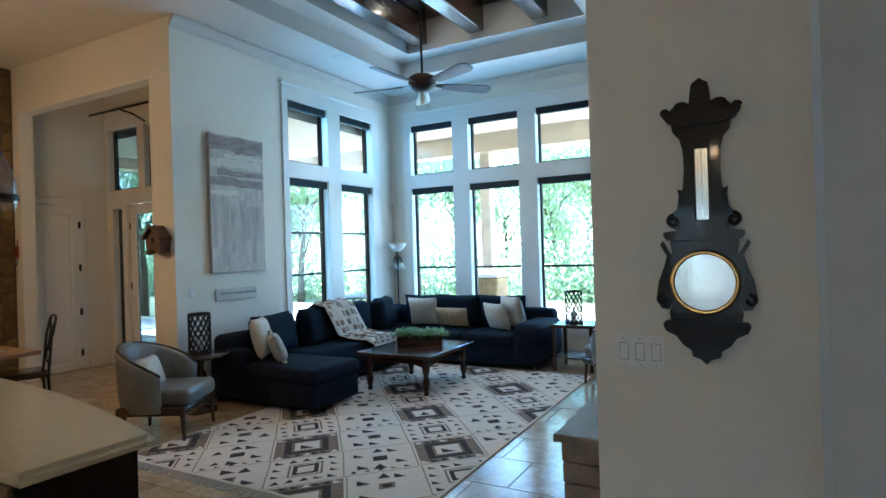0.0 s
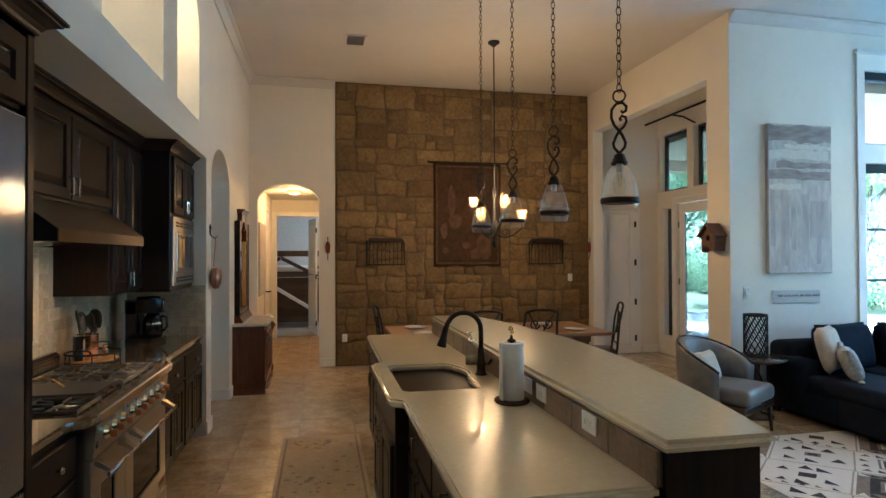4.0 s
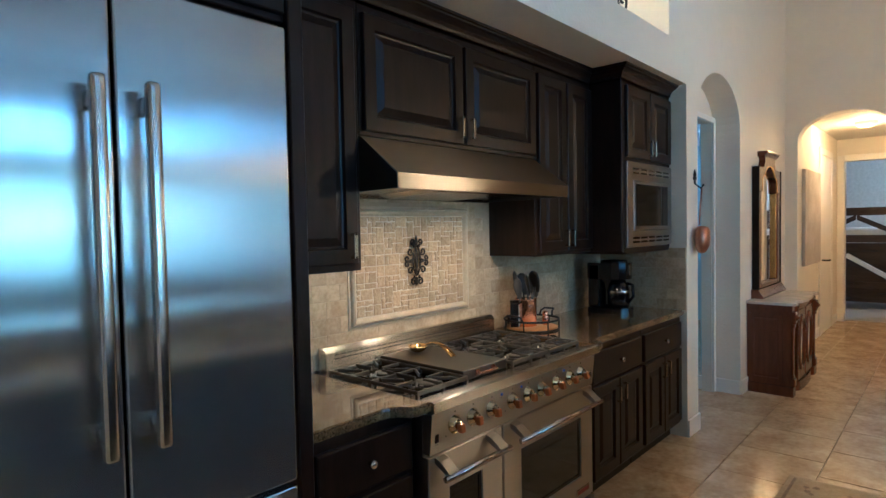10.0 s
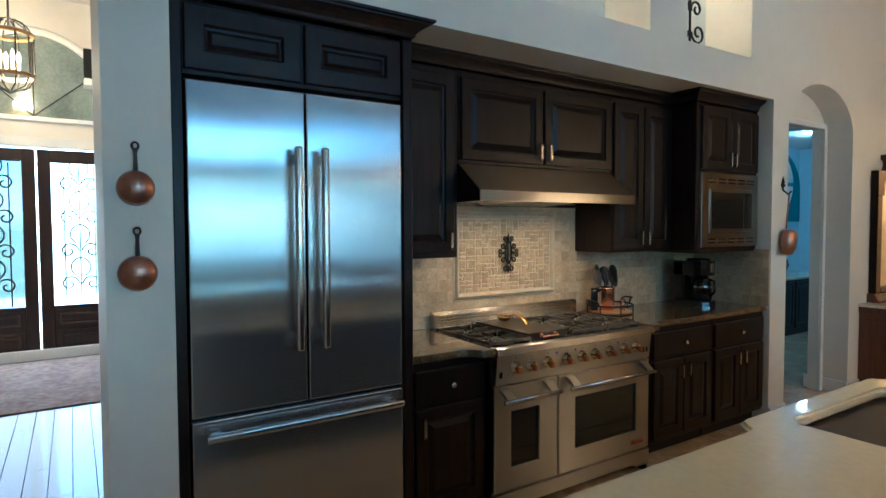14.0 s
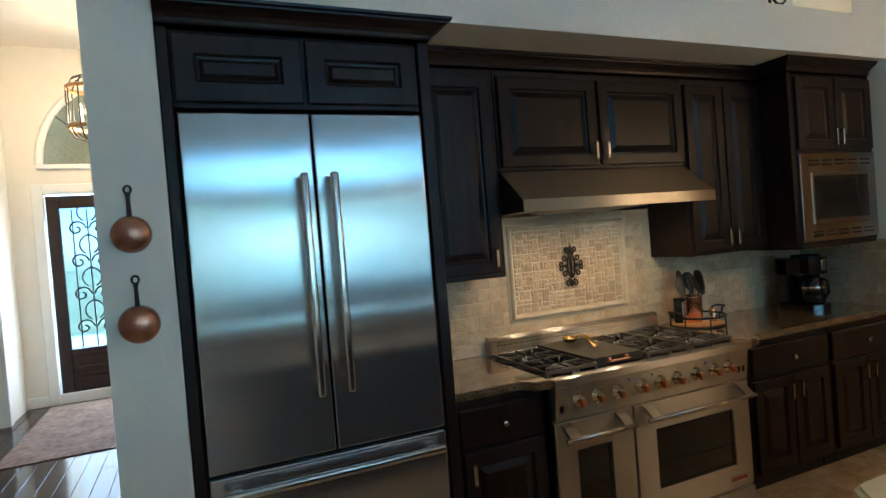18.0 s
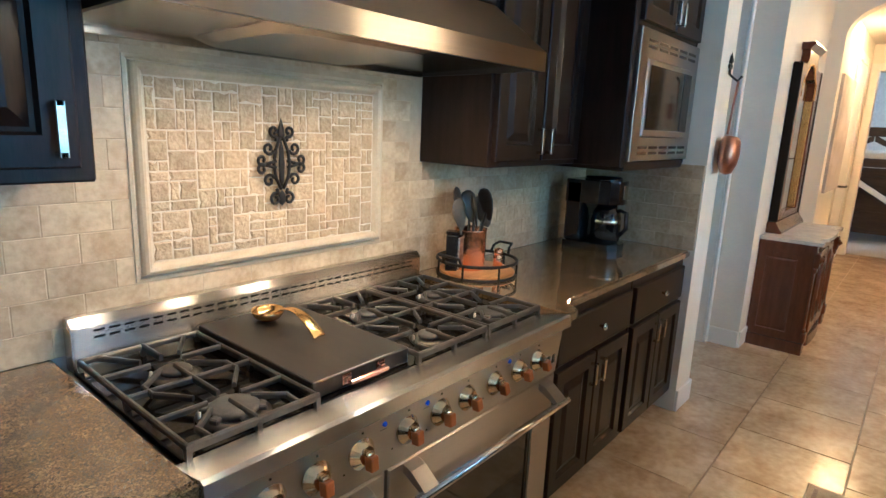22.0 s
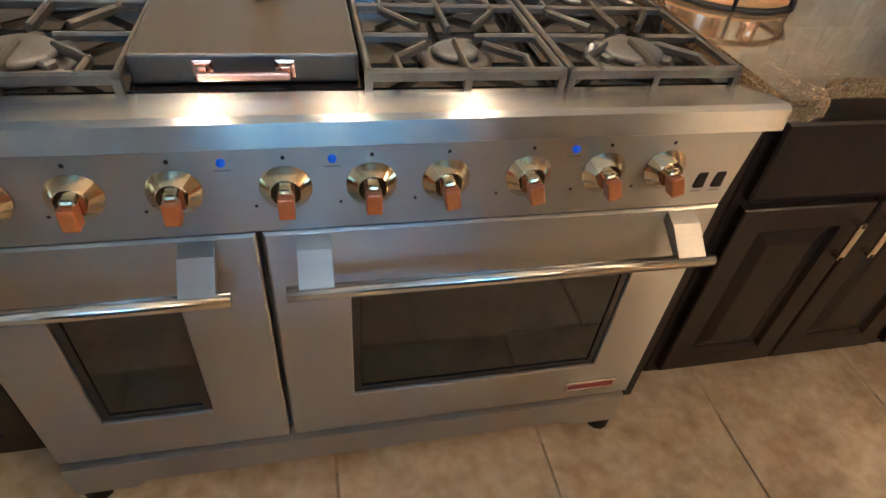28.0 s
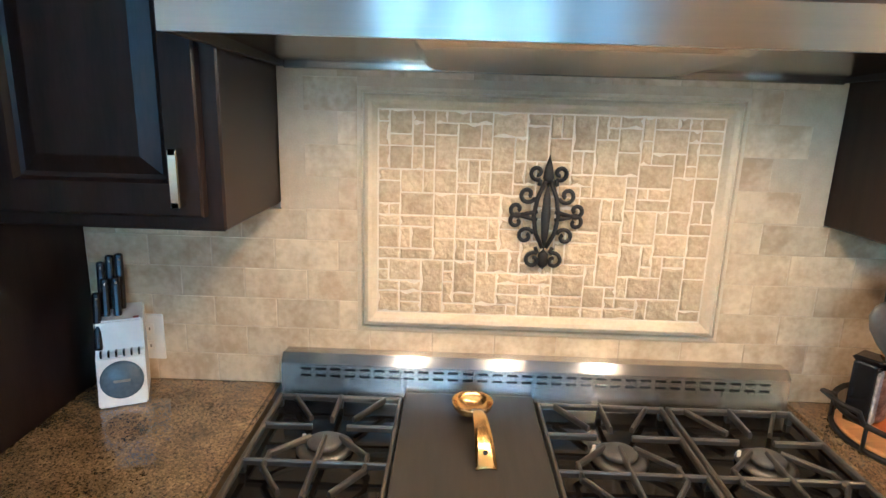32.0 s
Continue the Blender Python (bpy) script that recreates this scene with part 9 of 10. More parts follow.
for x in (-0.03, 0.026):
    pbox("thermometer_frame", ba, BARO_WOOD, x, x + 0.004, 0.031, 0.040, 1.69, 1.995, 0.001)
ptube("thermometer_tube", ba, GLASS_P, [(0, 0.037, 1.71), (0, 0.037, 1.975)], 0.003, 6)
bm = bmesh.new()
for i in range(22):
    z = 1.72 + 0.0115 * i
    for x in (-0.018, 0.008):
        box(bm, x, x + (0.010 if i % 5 == 0 else 0.006), 0.0342, 0.0346, z, z + 0.0015)
part("scale_lines", bm, BLACK, ba, "engraved thermometer lines")

# ---- rug with Kilim-like triangles ----
rug = thing("great_room_rug", "ivory rug with dark triangles, brown diamonds and fringe", "rug")
RX, RY = (-3.70, -1.0), (3.80, 8.0)
bm = bmesh.new()
rbox(bm, RX[0], RX[1], RY[0], RY[1], 0.001, 0.013, 0.005, 2)
part("field", bm, RUG_W, rug)
rg = random.Random(17)
dark, brown, pale, tan = bmesh.new(), bmesh.new(), bmesh.new(), bmesh.new()
def clip_rect(pts):
    """Cuts a polygon at the rug's edges."""
    e = 0.02
    for k, lim, s in ((0, RX[0] + e, 1), (0, RX[1] - e, -1), (1, RY[0] + e, 1), (1, RY[1] - e, -1)):
        out = []
        for p, q in zip(pts, pts[1:] + pts[:1]):
            a, b = s * (p[k] - lim), s * (q[k] - lim)
            if a >= 0:
                out.append(p)
            if a * b < 0:
                f = a / (a - b)
                out.append((p[0] + f * (q[0] - p[0]), p[1] + f * (q[1] - p[1])))
        pts = out
        if len(pts) < 3:
            return []
    return pts
def flat(bm, cell, pts, z=0.0136):
    i, j = cell
    def at(u, v):
        u, v = u + i + 0.02 * math.sin(3.1 * v + j), v + j + 0.02 * math.sin(2.7 * u + i)
        return (-2.5 + 0.377 * u - 0.352 * v, 4.21 + 0.410 * u + 0.400 * v)
    pts = clip_rect([at(u, v) for u, v in pts])
    if pts:
        bm.faces.new([bm.verts.new((x, y, z)) for x, y in pts])
def ring(bm, cell, r0, r1, z):
    for (a, b), (c, d) in (((-1, -1), (1, -1)), ((1, -1), (1, 1)), ((1, 1), (-1, 1)), ((-1, 1), (-1, -1))):
        flat(bm, cell, [(0.5 + a * r0, 0.5 + b * r0), (0.5 + c * r0, 0.5 + d * r0), (0.5 + c * r1, 0.5 + d * r1), (0.5 + a * r1, 0.5 + b * r1)], z)
def tri(bm, cell, u, v, w, k, z=0.0142):
    flat(bm, cell, [(u - w, v - 0.9 * k * w), (u + w, v - 0.9 * k * w + rg.uniform(-0.01, 0.01)), (u - w + rg.choice((0.0, 0.0, 1.0)) * w, v + 1.0 * k * w)], z)
for i in range(-5, 12):
    for j in range(-7, 12):
        cell = (i, j)
        flat(tan, cell, [(0, 0), (1, 0), (1, 0.022), (0, 0.022)], 0.0136)
        flat(tan, cell, [(0, 0.022), (0.022, 0.022), (0.022, 1), (0, 1)], 0.0136)
        kind = (i + 2 * j) % 4
        if kind == 0:
            flat(brown, cell, [(0.05, 0.05), (0.97, 0.05), (0.97, 0.97), (0.05, 0.97)], 0.0136)
            ring(dark, cell, 0.22, 0.32, 0.0142)
            flat(pale, cell, [(0.32, 0.32), (0.68, 0.32), (0.68, 0.68), (0.32, 0.68)], 0.0140)
            tri(dark, cell, 0.5, 0.46, 0.10, 1, 0.0145)
            for q in range(7):
                for v in (0.11, 0.90):
                    tri(dark if q % 3 else pale, cell, 0.12 + q * 0.13, v, 0.06, 1, 0.0144)
        elif kind == 2:
            ring(brown, cell, 0.20, 0.23, 0.0139)
            ring(dark, cell, 0.11, 0.17, 0.0142)
            flat(pale, cell, [(0.39, 0.39), (0.61, 0.39), (0.61, 0.61), (0.39, 0.61)], 0.0143)
            for q in range(5):
                for v in (0.14, 0.86):
                    if rg.random() < 0.88:
                        tri(dark if rg.random() < 0.8 else brown, cell, 0.14 + q * 0.18, v, 0.062, 1.0)
            for v in (0.36, 0.60):
                for u in (0.12, 0.88):
                    tri(dark, cell, u, v, 0.055, 1.0)
        else:
            flat(brown if kind == 1 else dark, cell, [(0.41, 0.42), (0.61, 0.42), (0.61, 0.60), (0.41, 0.60)], 0.0139)
            flat(dark, cell, [(0.45, 0.46), (0.57, 0.46), (0.57, 0.56), (0.45, 0.56)], 0.0143)
            for u, v in ((0.70, 0.80), (0.26, 0.24), (0.80, 0.34), (0.22, 0.70), (0.50, 0.20), (0.48, 0.84)):
                if rg.random() < 0.85:
                    tri(dark, cell, u + rg.uniform(-0.02, 0.02), v, rg.uniform(0.065, 0.10), 1)
            if kind == 3:
                for q in range(5):
                    tri(brown if q % 2 else dark, cell, 0.14 + q * 0.18, 0.10, 0.045, 1)
tagged(part("triangle", dark, RUG_D, rug, "dark woven triangles"), kind="stuff")
tagged(part("diamond", brown, RUG_B, rug, "brown woven diamonds and lines"), kind="stuff")
tagged(part("line", tan, RUG_T, rug, "thin tan woven lines"), kind="stuff")
tagged(part("patch", pale, RUG_W, rug, "ivory woven patches"), kind="stuff")
bm = bmesh.new()
x = RX[0] + 0.02
while x < RX[1] - 0.02:
    for y0, s in ((RY[0], -1), (RY[1], 1)):
        tube(bm, [(x, y0, 0.008), (x + rg.uniform(-0.01, 0.01), y0 + s * 0.05, 0.006), (x + rg.uniform(-0.02, 0.02), y0 + s * rg.uniform(0.08, 0.11), 0.004)], 0.0055, 4)
    x += 0.028
tagged(part("fringe", bm, CREAM_F, rug, "cream knotted fringe"), kind="stuff")


# ---- outdoors behind the windows ----
def tree(seed, h, spread, leaves, mat):
    rg = random.Random(seed)
    t = thing("tree", "leafy green garden tree behind the patio", "tree", group="garden trees")
    bm = bmesh.new()
    top = Vector((rg.uniform(-0.3, 0.3), rg.uniform(-0.3, 0.3), h * 0.62))
    tube(bm, [(0, 0, -0.3), tuple(top * 0.4 + Vector((rg.uniform(-0.1, 0.1), 0, 0))), tuple(top)], 0.16, 8, False, 0.05)
    ends = [top]
    for i in range(7):
        a, z = rg.uniform(0, 6.28), rg.uniform(0.25, 0.6)
        b = top * (z / 0.62)
        e = b + Vector((math.cos(a) * spread * rg.uniform(0.4, 0.8), math.sin(a) * spread * rg.uniform(0.4, 0.8), h * rg.uniform(0.1, 0.28)))
        tube(bm, [tuple(b), tuple((b + e) / 2 + Vector((0, 0, 0.12))), tuple(e)], 0.06, 6, False, 0.02)
        ends.append(e)
    part("trunk", bm, BARK, t, "", True)
    verts, faces = [], []
    for i in range(leaves):
        c = rg.choice(ends) + Vector((rg.gauss(0, spread * 0.30), rg.gauss(0, spread * 0.30), rg.gauss(0.15 * h, h * 0.13)))
        q = Euler((rg.uniform(0, 6.3), rg.uniform(0, 6.3), rg.uniform(0, 6.3))).to_matrix()
        s = rg.uniform(0.05, 0.11)
        k = len(verts)
        verts += [tuple(c + q @ Vector(v)) for v in ((-s, 0, 0), (0, -s * 0.5, 0.02), (s, 0, 0), (0, s * 0.5, 0.02))]
        faces.append((k, k + 1, k + 2, k + 3))
    me = bpy.data.meshes.new("crown")
    me.from_pydata(verts, [], faces)
    me.materials.append(mat)
    ob = new("crown", me)
    ob.parent = t
    return t

protos = [tree(1, 7.5, 2.2, 9000, LEAF), tree(2, 6.5, 2.4, 9000, LEAF_L), tree(3, 4.2, 1.8, 7000, LEAF)]
spots = [(-10, 27), (-3.5, 24), (3.5, 26), (-16, 24), (-7, 30), (0, 31), (8, 30), (-13, 32), (-20, 29), (-24, 22), (-19, 16), (-23, 12), (4, 34), (-3, 36), (-10, 37), (-1, 23.5), (-6, 22.5), (-28, 17), (-13, 22), (-14.5, 17.5), (-17, 19.5), (-12, 25.5), (-16.5, 12.5), (-20, 9)]
for i, (x, y) in enumerate(spots):
    m = pose(x, y, -0.22, 0, 0, 77 * i)
    if i < 3:
        protos[i].matrix_basis = m
    else:
        copy_thing(protos[i % 3], m)
bm = bmesh.new()
rg = random.Random(31)
verts, faces = [], []
for i in range(60000):
    a = rg.uniform(-32, 12)
    y = 20.0 + rg.gauss(0, 0.7) + 0.8 * math.sin(a * 0.8)
    z = -0.2 + abs(rg.gauss(0, 1.5)) * (1 + 0.4 * math.sin(a * 1.7))
    q = Euler((rg.uniform(0, 6.3), rg.uniform(0, 6.3), rg.uniform(0, 6.3))).to_matrix()
    s = rg.uniform(0.05, 0.11)
    k = len(verts)
    verts += [tuple(Vector((a, y, z)) + q @ Vector(v)) for v in ((-s, 0, 0), (0, -s * 0.5, 0), (s, 0, 0), (0, s * 0.5, 0))]
    faces.append((k, k + 1, k + 2, k + 3))
me = bpy.data.meshes.new("hedge")
me.from_pydata(verts, [], faces)
me.materials.append(LEAF_L)
tagged(new("hedge", me), "low green shrubs along the patio edge", "shrub", "", "stuff")
# stone-and-wood porch posts
for x, y in ((-4.45, 12.7), (-12.3, 12.7), (2.4, 12.7)):
    p = thing("porch_post", "wooden porch post on a stone pier", "post", (x, y, -0.03), group="porch posts")
    pbox("pier", p, STONE, -0.3, 0.3, -0.3, 0.3, 0, 1.0, 0.03)
    pbox("cap", p, PATIO, -0.34, 0.34, -0.34, 0.34, 1.0, 1.07, 0.01)
    pbox("shaft", p, PORCH, -0.12, 0.12, -0.12, 0.12, 1.07, 3.72, 0.01)
# patio table with umbrella shapes
pt2 = thing("patio_table", "dark round patio table outside the windows", "table", (-6.6, 10.6, -0.03))
plathe("tabletop", pt2, IRON, [(0, 0.70), (0.6, 0.70), (0.62, 0.72), (0.6, 0.74), (0, 0.74)], 28)
plathe("pedestal", pt2, IRON, [(0.3, 0), (0.3, 0.03), (0.05, 0.06), (0.05, 0.7)], 16)


# ---- lit lamps, plus added bedroom and laundry fill ----
for x in (-3.11, -2.755, -2.407):
    bulb("hood_lamp_light", (x, -0.425, 1.703), 0.46, (1.0, 0.50, 0.18), 0.03, "SPOT", (x, -0.62, 0.9), 136, 0.8)
for i in range(6):
    a = i * math.pi / 3 + 0.25
    rad, zz = (0.33, 2.04) if i % 2 else (0.25, 2.20)
    bulb("chandelier_light", (-5.94 + rad * math.cos(a), 2.81 + rad * math.sin(a), zz + 0.15), 0.72, (1.0, 0.52, 0.20), 0.02)
bulb("hall_light", (-9.5, 0.32, 2.6), 2.0, (1.0, 0.48, 0.14), 0.1)
bulb("foyer_light", (0.17, -4.9, 3.15), 5.0, (1.0, 0.60, 0.28), 0.08)
# added fill without fixtures, to brighten the bedroom and the laundry
bulb("bedroom_fill", (-13.0, 1.5, 2.5), 3.0, (1.0, 0.92, 0.82), 0.2)
bulb("laundry_fill", (-8.5, -1.6, 2.7), 1.5, (0.6, 0.85, 1.0), 0.15)
bulb("tray_light", (-2.72, 7.45, 4.82), 3.0, (1.0, 0.60, 0.28), 0.05, "SPOT", (-2.72, 7.45, 0), 110, 0.6)
bulb("tray_light", (-1.9, 5.2, 4.82), 3.0, (1.0, 0.60, 0.28), 0.05, "SPOT", (-1.9, 5.2, 0), 110, 0.6)
for a, b, s, r in niches:
    p = thing("niche_light", "small warm puck light under the niche arch", "downlight", ((a + b) / 2, -0.42, s + r - 0.006), group="niche lights")
    plathe("lens", p, CAN_LIT, [(0, -0.012), (0.03, -0.010), (0.032, 0.004)], 16, label="lit lens")
    bulb("niche_light_glow", ((a + b) / 2 + 0.12, -0.42, s + r - 0.03), 0.6, (1.0, 0.62, 0.28), 0.03)

# sky light entering by the tall windows
def sky_panel(axis, v, side, a, b, c, d, density=0.18, tone=None):
    data = bpy.data.lights.new("window_sky_light", "AREA")
    data.shape, data.size, data.size_y = "RECTANGLE", b - a - 0.08, d - c - 0.20
    data.energy, data.color = density * (b - a) * (d - c), tone or (0.38, 0.72, 1.0)
    ob = new("window_sky_light", data)
    mid, z = (a + b) / 2, (c + d) / 2 - 0.06
    w = v + side * 0.085
    eye = (mid, w, z) if axis == "x" else (w, mid, z)
    to = (mid, w - side, z) if axis == "x" else (w - side, mid, z)
    ob.matrix_world = look(eye, to)

for q in WA:
    sky_panel("y", XG, -1, *q, 0.78 if q[2] > 2 else 0.28)
for q in WB:
    sky_panel("x", YN, 1, *q, 0.78 if q[2] > 2 else 0.28)
# daylight off the sunlit front paving, in at the front doors
sky_panel("x", -5.98, -1, -0.75, 1.1, 0.2, 2.3, 0.70, (1.0, 0.88, 0.74))


# ---- pieces of walls, floors and backsplash ----
def piece(name, me, parent, place):
    ob = bpy.data.objects.new(name, me)
    scene.collection.objects.link(ob)
    ob.parent = parent
    ob.location = place
    return ob

def tile_mesh(name, w, h, d, c, mat, axis="y"):
    """A tile w by h, d thick, with a chamfer c round its face; faces +y, +z or +x."""
    bm = bmesh.new()
    loops = []
    for i, z in ((0, 0), (0, d - c), (c, d)):
        loops.append([(-w / 2 + i, -h / 2 + i, z), (w / 2 - i, -h / 2 + i, z), (w / 2 - i, h / 2 - i, z), (-w / 2 + i, h / 2 - i, z)])
    conv = {"z": lambda p: p, "y": lambda p: (p[0], p[2], p[1]), "x": lambda p: (p[2], p[0], p[1]), "-x": lambda p: (-p[2], p[0], p[1])}[axis]
    vs = [[bm.verts.new(conv(p)) for p in lo] for lo in loops]
    for a, b in zip(vs, vs[1:]):
        for j in range(4):
            bm.faces.new((a[j], a[(j + 1) % 4], b[(j + 1) % 4], b[j]))
    bm.faces.new(vs[-1])
    bmesh.ops.recalc_face_normals(bm, faces=bm.faces[:])
    if axis == "z":
        for f in bm.faces:
            if f.normal.z < -0.1:
                f.normal_flip()
    return finish(name, bm, mat)

# backsplash tiles, in running bond behind the range and worktops
bs = tagged(new("backsplash"), "travertine tile backsplash with a framed split-stone panel", "backsplash", "", "structure")
bm = bmesh.new()
box(bm, -4.838, -1.664, -0.924, -0.9042, 0.917, 1.36)
box(bm, -3.397, -2.138, -0.924, -0.9042, 1.36, 1.70)
box(bm, -4.839, -4.8262, -0.92, -0.255, 0.917, 1.36)
part("grout", bm, FIELD_GROUT, bs)
TW, TH, J = 0.152, 0.0745, 0.002
FX0, FX1, FZ0, FZ1 = -3.188, -2.318, 1.070, 1.643
tile_cache = {}
def tile_at(u0, u1, z0, z1, plane, axis, parent=bs, mat=TRAV, d=0.011):
    w, h = round(u1 - u0, 3), round(z1 - z0, 3)
    if w < 0.012 or h < 0.012:
        return
    key = (w, h, axis, d, mat.name)
    if key not in tile_cache:
        tile_cache[key] = tile_mesh("tile", w, h, d, 0.0012, mat, axis)
    u, z = (u0 + u1) / 2, (z0 + z1) / 2
    piece("tile", tile_cache[key], parent, (u, plane, z) if axis == "y" else (plane, u, z))

row, z = 0, 0.9175
while z < 1.70:
    z1 = z + TH
    u = -1.664 - (TW / 2 if row % 2 else 0.0)
    u += TW if row % 2 else 0
    while u > -4.84:
        a, b = max(u - TW, -4.836), min(u, -1.665)
        top = 1.36 if (b > -2.14 or a < -3.397) else 1.70
        for p, q in ([(a, b)] if not (a < FX1 and b > FX0 and z1 > FZ0 and z < FZ1) else [(a, min(b, FX0)), (max(a, FX1), b)]):
            if q - p > 0.012:
                zt = min(z1 - J, top)
                if top < 1.5 or (p > -3.397 and q < -2.138) or zt <= 1.36:
                    tile_at(p + J / 2, q - J / 2, z, zt, -0.914, "y")
        u -= TW
    u = -0.92
    while u < -0.26 and z < 1.34:
        tile_at(u + J / 2, min(u + TW * (0.5 if (row % 2 and u < -0.9) else 1), -0.256) - J / 2, z, min(z1 - J, 1.36), -4.836, "x")
        u += TW * (0.5 if (row % 2 and u < -0.9) else 1)
    z = z1
    row += 1
# moulded frame and split-stone mosaic
def moulding(x0, x1, z0, z1, w):
    for a, b in (((x0, z0), (x1, z0)), ((x1, z0), (x1, z1)), ((x1, z1), (x0, z1)), ((x0, z1), (x0, z0))):
        bm = bmesh.new()
        prof = [(0, -0.914), (0, -0.899), (0.18 * w, -0.897), (0.24 * w, -0.902), (0.30 * w, -0.902), (0.34 * w, -0.893), (0.44 * w, -0.886), (0.60 * w, -0.882), (0.78 * w, -0.886), (0.90 * w, -0.894), (w, -0.900), (w, -0.914)]
        cx, cz = (x0 + x1) / 2, (z0 + z1) / 2
        loops = []
        for px, pz in (a, b):
            sx, sz = (1 if px < cx else -1), (1 if pz < cz else -1)
            loops.append([bm.verts.new((px + sx * o, y, pz + sz * o)) for o, y in prof])
        for j in range(len(prof) - 1):
            bm.faces.new((loops[0][j], loops[1][j], loops[1][j + 1], loops[0][j + 1]))
        for lo in loops:
            bm.faces.new(lo)
        part("frame_moulding", bm, FRAME_T, bs, "cream travertine moulding")
moulding(FX0, FX1, FZ0, FZ1, 0.046)
part("mosaic_bed", box(bmesh.new(), FX0 + 0.046, FX1 - 0.046, -0.913, -0.9018, FZ0 + 0.046, FZ1 - 0.046), GROUT, bs)
rg = random.Random(11)
MX0, MZ0 = FX0 + 0.048, FZ0 + 0.048
NX, NZ = 30, 18
cw, chh = (FX1 - FX0 - 0.096) / NX, (FZ1 - FZ0 - 0.096) / NZ
used = [[False] * NZ for _ in range(NX)]
sizes = [(2, 2), (2, 1), (1, 2), (3, 2), (3, 2), (2, 3), (1, 1), (2, 1), (2, 2), (1, 2), (3, 1)]
for j in range(NZ):
    for i in range(NX):
        if used[i][j]:
            continue
        for sx, sz in rg.sample(sizes, len(sizes)) + [(1, 1)]:
            if i + sx <= NX and j + sz <= NZ and not any(used[i + p][j + q] for p in range(sx) for q in range(sz)):
                break
        for p in range(sx):
            for q in range(sz):
                used[i + p][j + q] = True
        w, h = sx * cw, sz * chh
        bm = bmesh.new()
        d0 = rg.uniform(0.0066, 0.009)
        g = 0.0011
        base = []
        for cxx, czz, nx, nz in ((0, 0, 1, 0), (w, 0, 0, 1), (w, h, -1, 0), (0, h, 0, -1)):
            ex, ez = (1 if cxx == 0 else -1), (1 if czz == 0 else -1)
            base.append((cxx + ex * (g + rg.uniform(0, 0.0014)), czz + ez * (g + rg.uniform(0, 0.0014))))
            side = w if nx else h
            for f in (0.33, 0.67):
                dent = g + rg.uniform(0, 0.0012) + (rg.uniform(0.002, 0.006) if rg.random() < 0.10 else 0)
                base.append((cxx + nx * side * f + (0 if nx else ex * dent), czz + nz * side * f + (0 if nz else ez * dent)))
        k = len(base)
        lo = [bm.verts.new((x, 0, y)) for x, y in base]
        mid = [bm.verts.new((x, d0 * 0.72, y)) for x, y in base]
        cx, cz = w * rg.uniform(0.35, 0.65), h * rg.uniform(0.35, 0.65)
        top = [bm.verts.new((x + (cx - x) * 0.14, d0 + rg.uniform(-0.001, 0.003), y + (cz - y) * 0.14)) for x, y in base]
        c0 = bm.verts.new((cx, d0 + rg.uniform(-0.001, 0.004), cz))
        for a in range(k):
            b = (a + 1) % k
            bm.faces.new((lo[a], lo[b], mid[b], mid[a]))
            bm.faces.new((mid[a], mid[b], top[b], top[a]))
            bm.faces.new((top[a], top[b], c0))
        bmesh.ops.recalc_face_normals(bm, faces=bm.faces[:])
        piece("mosaic_stone", finish("mosaic_stone", bm, SPLIT), bs, (MX0 + i * cw, -0.907, MZ0 + j * chh))

# stone strip on the bar face
strip = tagged(new("bar_stone_face"), "narrow brown stone strip between worktop and bar", "backsplash", "", "structure")
x = -0.845
rg = random.Random(5)
BARST = surface("bar_face_stone", (0.13, 0.085, 0.05), (0.27, 0.19, 0.12), 5, (0.3, 0.5), bump=0.3, bump_scale=40, piece=0.15)
part("backing", box(bmesh.new(), -4.43, -0.845, 1.757, 1.764, 0.919, 1.029), MORTAR, strip)
while x > -4.40:
    w = 0.30
    bm = bmesh.new()
    rbox(bm, max(x - w, -4.43) + 0.002, x - 0.002, 1.746, 1.758, 0.9195, 1.029, 0.003, 1)
    part("stone_tile", bm, BARST, strip)
    x -= w

# stone cladding of the end wall
clad = tagged(new("stone_cladding"), "rough brown limestone cladding in irregular courses on the dining wall", "stone wall", "", "structure")
part("mortar", box(bmesh.new(), XS - 0.052, XS + 0.013, 0.975, 4.995, 0, H - 0.005), MORTAR, clad)
rg = random.Random(21)
CY, CZ = 0.145, 0.118
NY, NZ = int(4.02 / CY), int(4.19 / CZ)
CY, CZ = 4.02 / NY, 4.19 / NZ
used = [[False] * NZ for _ in range(NY)]
sizes = [(3, 2), (2, 2), (3, 3), (2, 1), (4, 2), (2, 3), (3, 1), (1, 1), (2, 2), (3, 2), (1, 2), (4, 3)]
cjit = {}
def corner(i, j):
    if (i, j) not in cjit:
        cjit[(i, j)] = (rg.uniform(-0.024, 0.024), rg.uniform(-0.02, 0.02))
    a, b = cjit[(i, j)]
    y, z = 0.975 + i * CY, j * CZ
    return (min(max(y + (a if 0 < i < NY else 0), 0.975), 4.995), z + (b if 0 < j < NZ else 0))
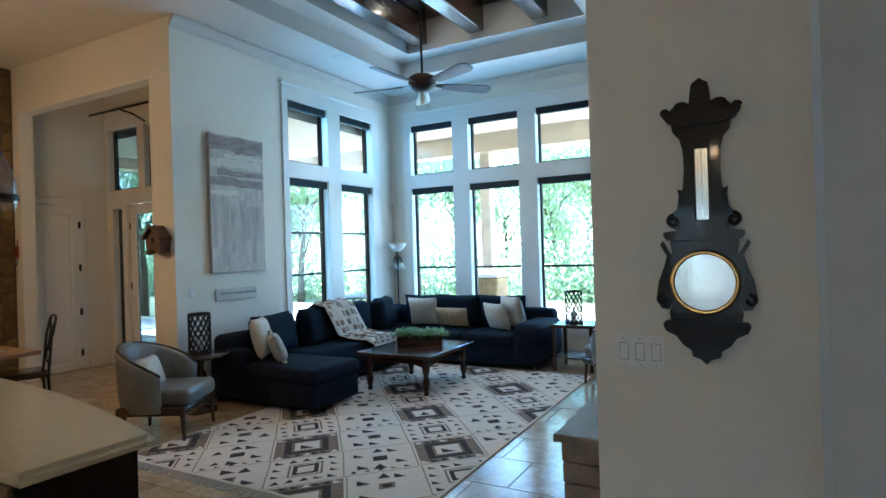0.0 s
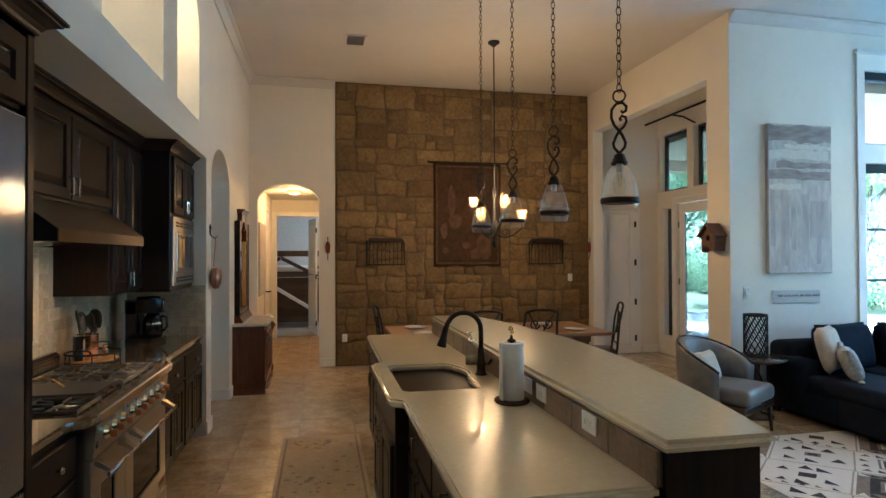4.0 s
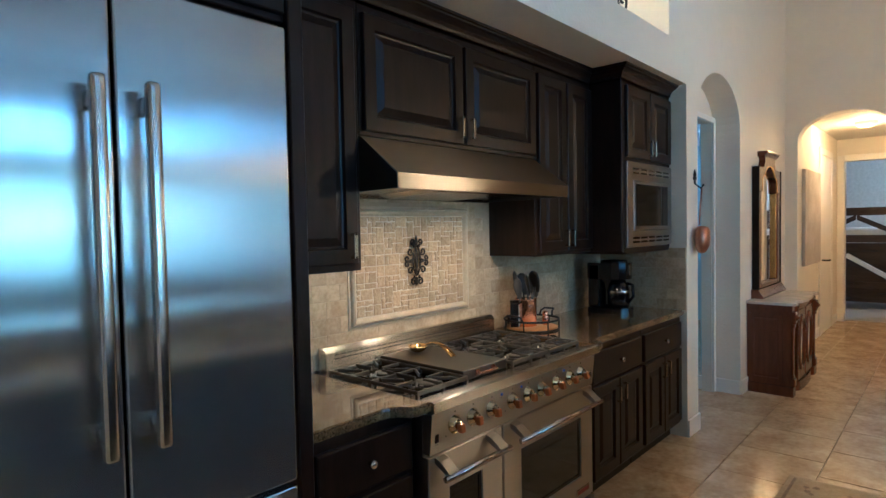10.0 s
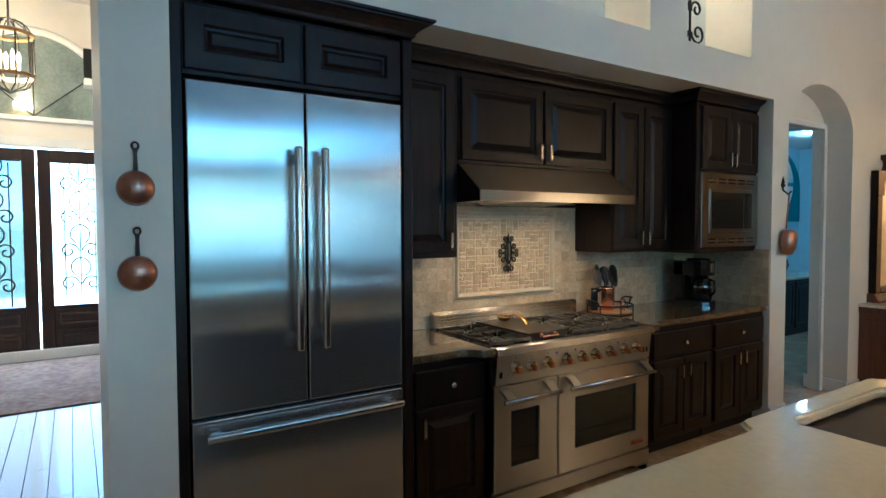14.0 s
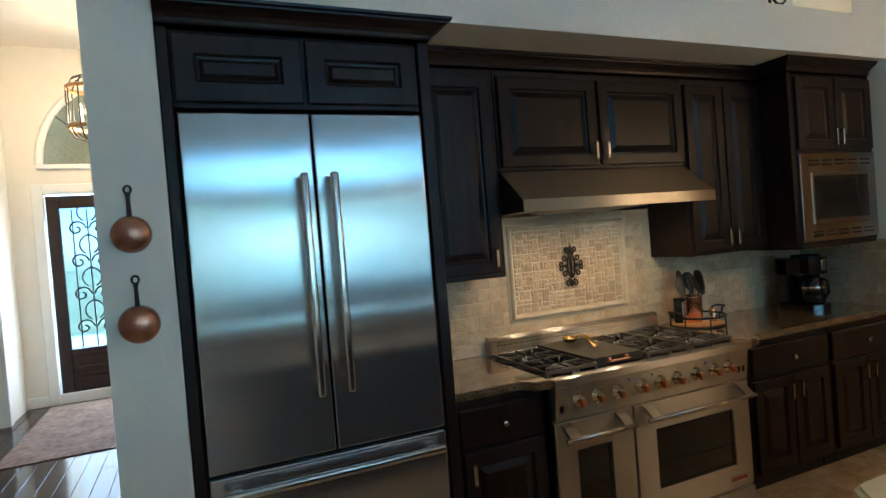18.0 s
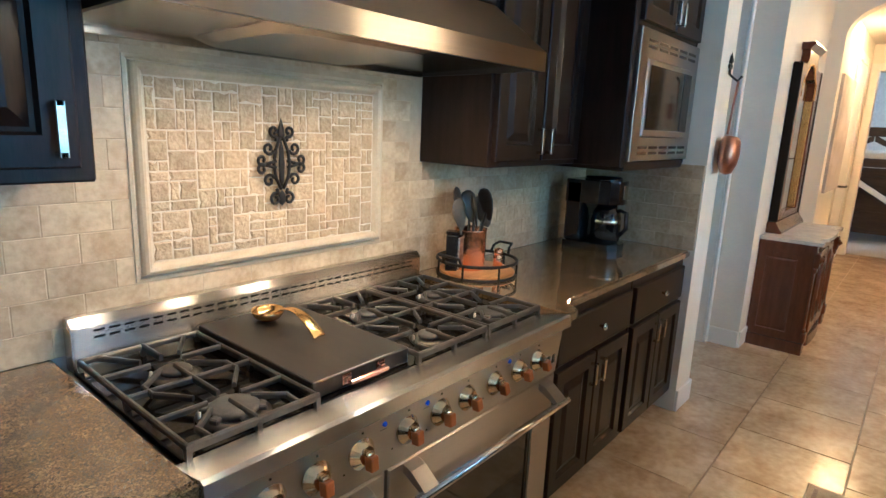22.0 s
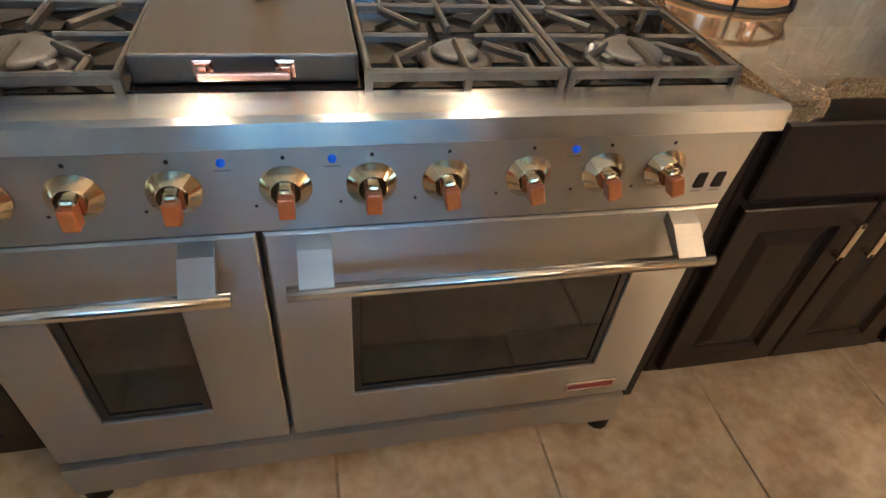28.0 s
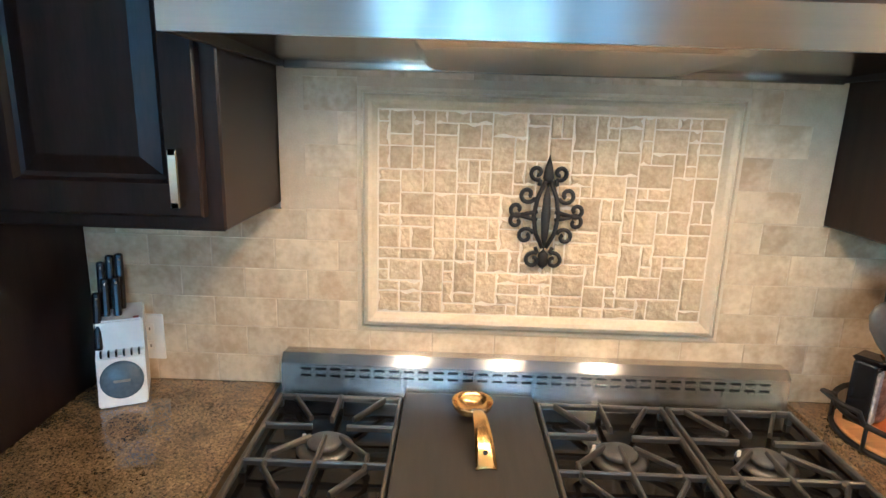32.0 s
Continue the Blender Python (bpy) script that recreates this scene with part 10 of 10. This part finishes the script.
for j in range(NZ):
    for i in range(NY):
        if used[i][j]:
            continue
        for sx, sz in rg.sample(sizes, len(sizes)) + [(1, 1)]:
            if i + sx <= NY and j + sz <= NZ and not any(used[i + p][j + q] for p in range(sx) for q in range(sz)):
                break
        for p in range(sx):
            for q in range(sz):
                used[i + p][j + q] = True
        ring = [corner(i + p, j) for p in range(0, sx + 1)] + [corner(i + sx, j + q) for q in range(1, sz + 1)] + [corner(i + p, j + sz) for p in range(sx - 1, -1, -1)] + [corner(i, j + q) for q in range(sz - 1, 0, -1)]
        cy, cz = sum(p[0] for p in ring) / len(ring), sum(p[1] for p in ring) / len(ring)
        # straighten the long sides a little and shrink for the joint
        d = rg.uniform(0.014, 0.034)
        bm = bmesh.new()
        def sh(p, k, off):
            v = Vector((p[0] - cy, p[1] - cz))
            L = v.length
            return v * max(0.2, (L - off) / L) if L else v
        r0 = [sh(p, 0, 0.010) for p in ring]
        r1 = [sh(p, 0, 0.014) for p in ring]
        r2 = [sh(p, 0, 0.036) for p in ring]
        L0 = [bm.verts.new((0, v.x, v.y)) for v in r0]
        L1 = [bm.verts.new((d * 0.75, v.x, v.y)) for v in r1]
        L2 = [bm.verts.new((d + rg.uniform(-0.004, 0.006), v.x, v.y)) for v in r2]
        c0 = bm.verts.new((d + 0.004, 0, 0))
        n = len(ring)
        for k in range(n):
            k2 = (k + 1) % n
            bm.faces.new((L0[k], L0[k2], L1[k2], L1[k]))
            bm.faces.new((L1[k], L1[k2], L2[k2], L2[k]))
            bm.faces.new((L2[k], L2[k2], c0))
        bmesh.ops.recalc_face_normals(bm, faces=bm.faces[:])
        piece("stone", finish("stone", bm, STONE, True), clad, (XS + 0.003, cy, cz))

# floor tiles in running bond
TS = 0.5
fl = tile_mesh("floor_tile", TS - 0.006, TS - 0.006, 0.006, 0.0015, FLOOR_T, "z")
rest = bmesh.new()
def flat_tile(x, y, hx, hy):
    v = [rest.verts.new((x + a * hx, y + b * hy, 0.0)) for a, b in ((-1, -1), (1, -1), (1, 1), (-1, 1))]
    rest.faces.new(v)
count = 0
for j in range(-2, 19):
    y0 = 0.07 + TS * j
    for i in range(-24, 7):
        x0 = -3.42 + TS * i + (TS / 2 if j % 2 else 0)
        cx, cy = x0 + TS / 2, y0 + TS / 2
        inside = (XS < cx < 2.6 and -0.2 < cy < 5.0) or (XG < cx < 0.216 and 5.0 <= cy < YN) or (-11.2 < cx <= XS and -0.2 < cy < 0.9) or (-7.95 < cx < XG and 5.0 <= cy < 6.3)
        if not inside:
            continue
        near = (-6.2 < cx < 0.5 and -0.2 < cy < 1.4) or (-4.4 < cx < 0.2 and 1.8 < cy < 8.0) or (XS < cx < -5.0 and cy < 1.5)
        if near and count < 300:
            piece("floor_tile", fl, FLOOR, (cx, cy, -0.006))
            count += 1
        else:
            flat_tile(cx, cy, TS / 2 - 0.003, TS / 2 - 0.003)
tagged(part("floor_tiles_far", rest, FLOOR_T, FLOOR), kind="stuff")
bm = bmesh.new()
for a in (-10.3, -7.0):
    pass
box(bm, -10.15, -4.95, -2.6, -0.3, -0.006, -0.001)
box(bm, -7.95, 2.6, -0.95, -0.2, -0.006, -0.002)
part("floor_strip", bm, FLOOR_T, FLOOR)
# foyer planks
bm = bmesh.new()
rg = random.Random(8)
x = -1.4
while x < 2.6:
    y = -6.04 - rg.uniform(0, 1)
    while y < -1.0:
        L = rg.uniform(0.9, 1.8)
        rbox(bm, x + 0.001, min(x + 0.124, 2.6), max(y, -6.04) + 0.001, min(y + L, -1.0) - 0.001, -0.008, rg.uniform(-0.0012, 0.0), 0.0015, 1) if min(y + L, -1.0) - max(y, -6.04) > 0.05 else None
        y += L
    x += 0.126
tagged(part("plank_boards", bm, DARKWOOD_F, FOYER_FLOOR, "polished dark planks"), kind="stuff")
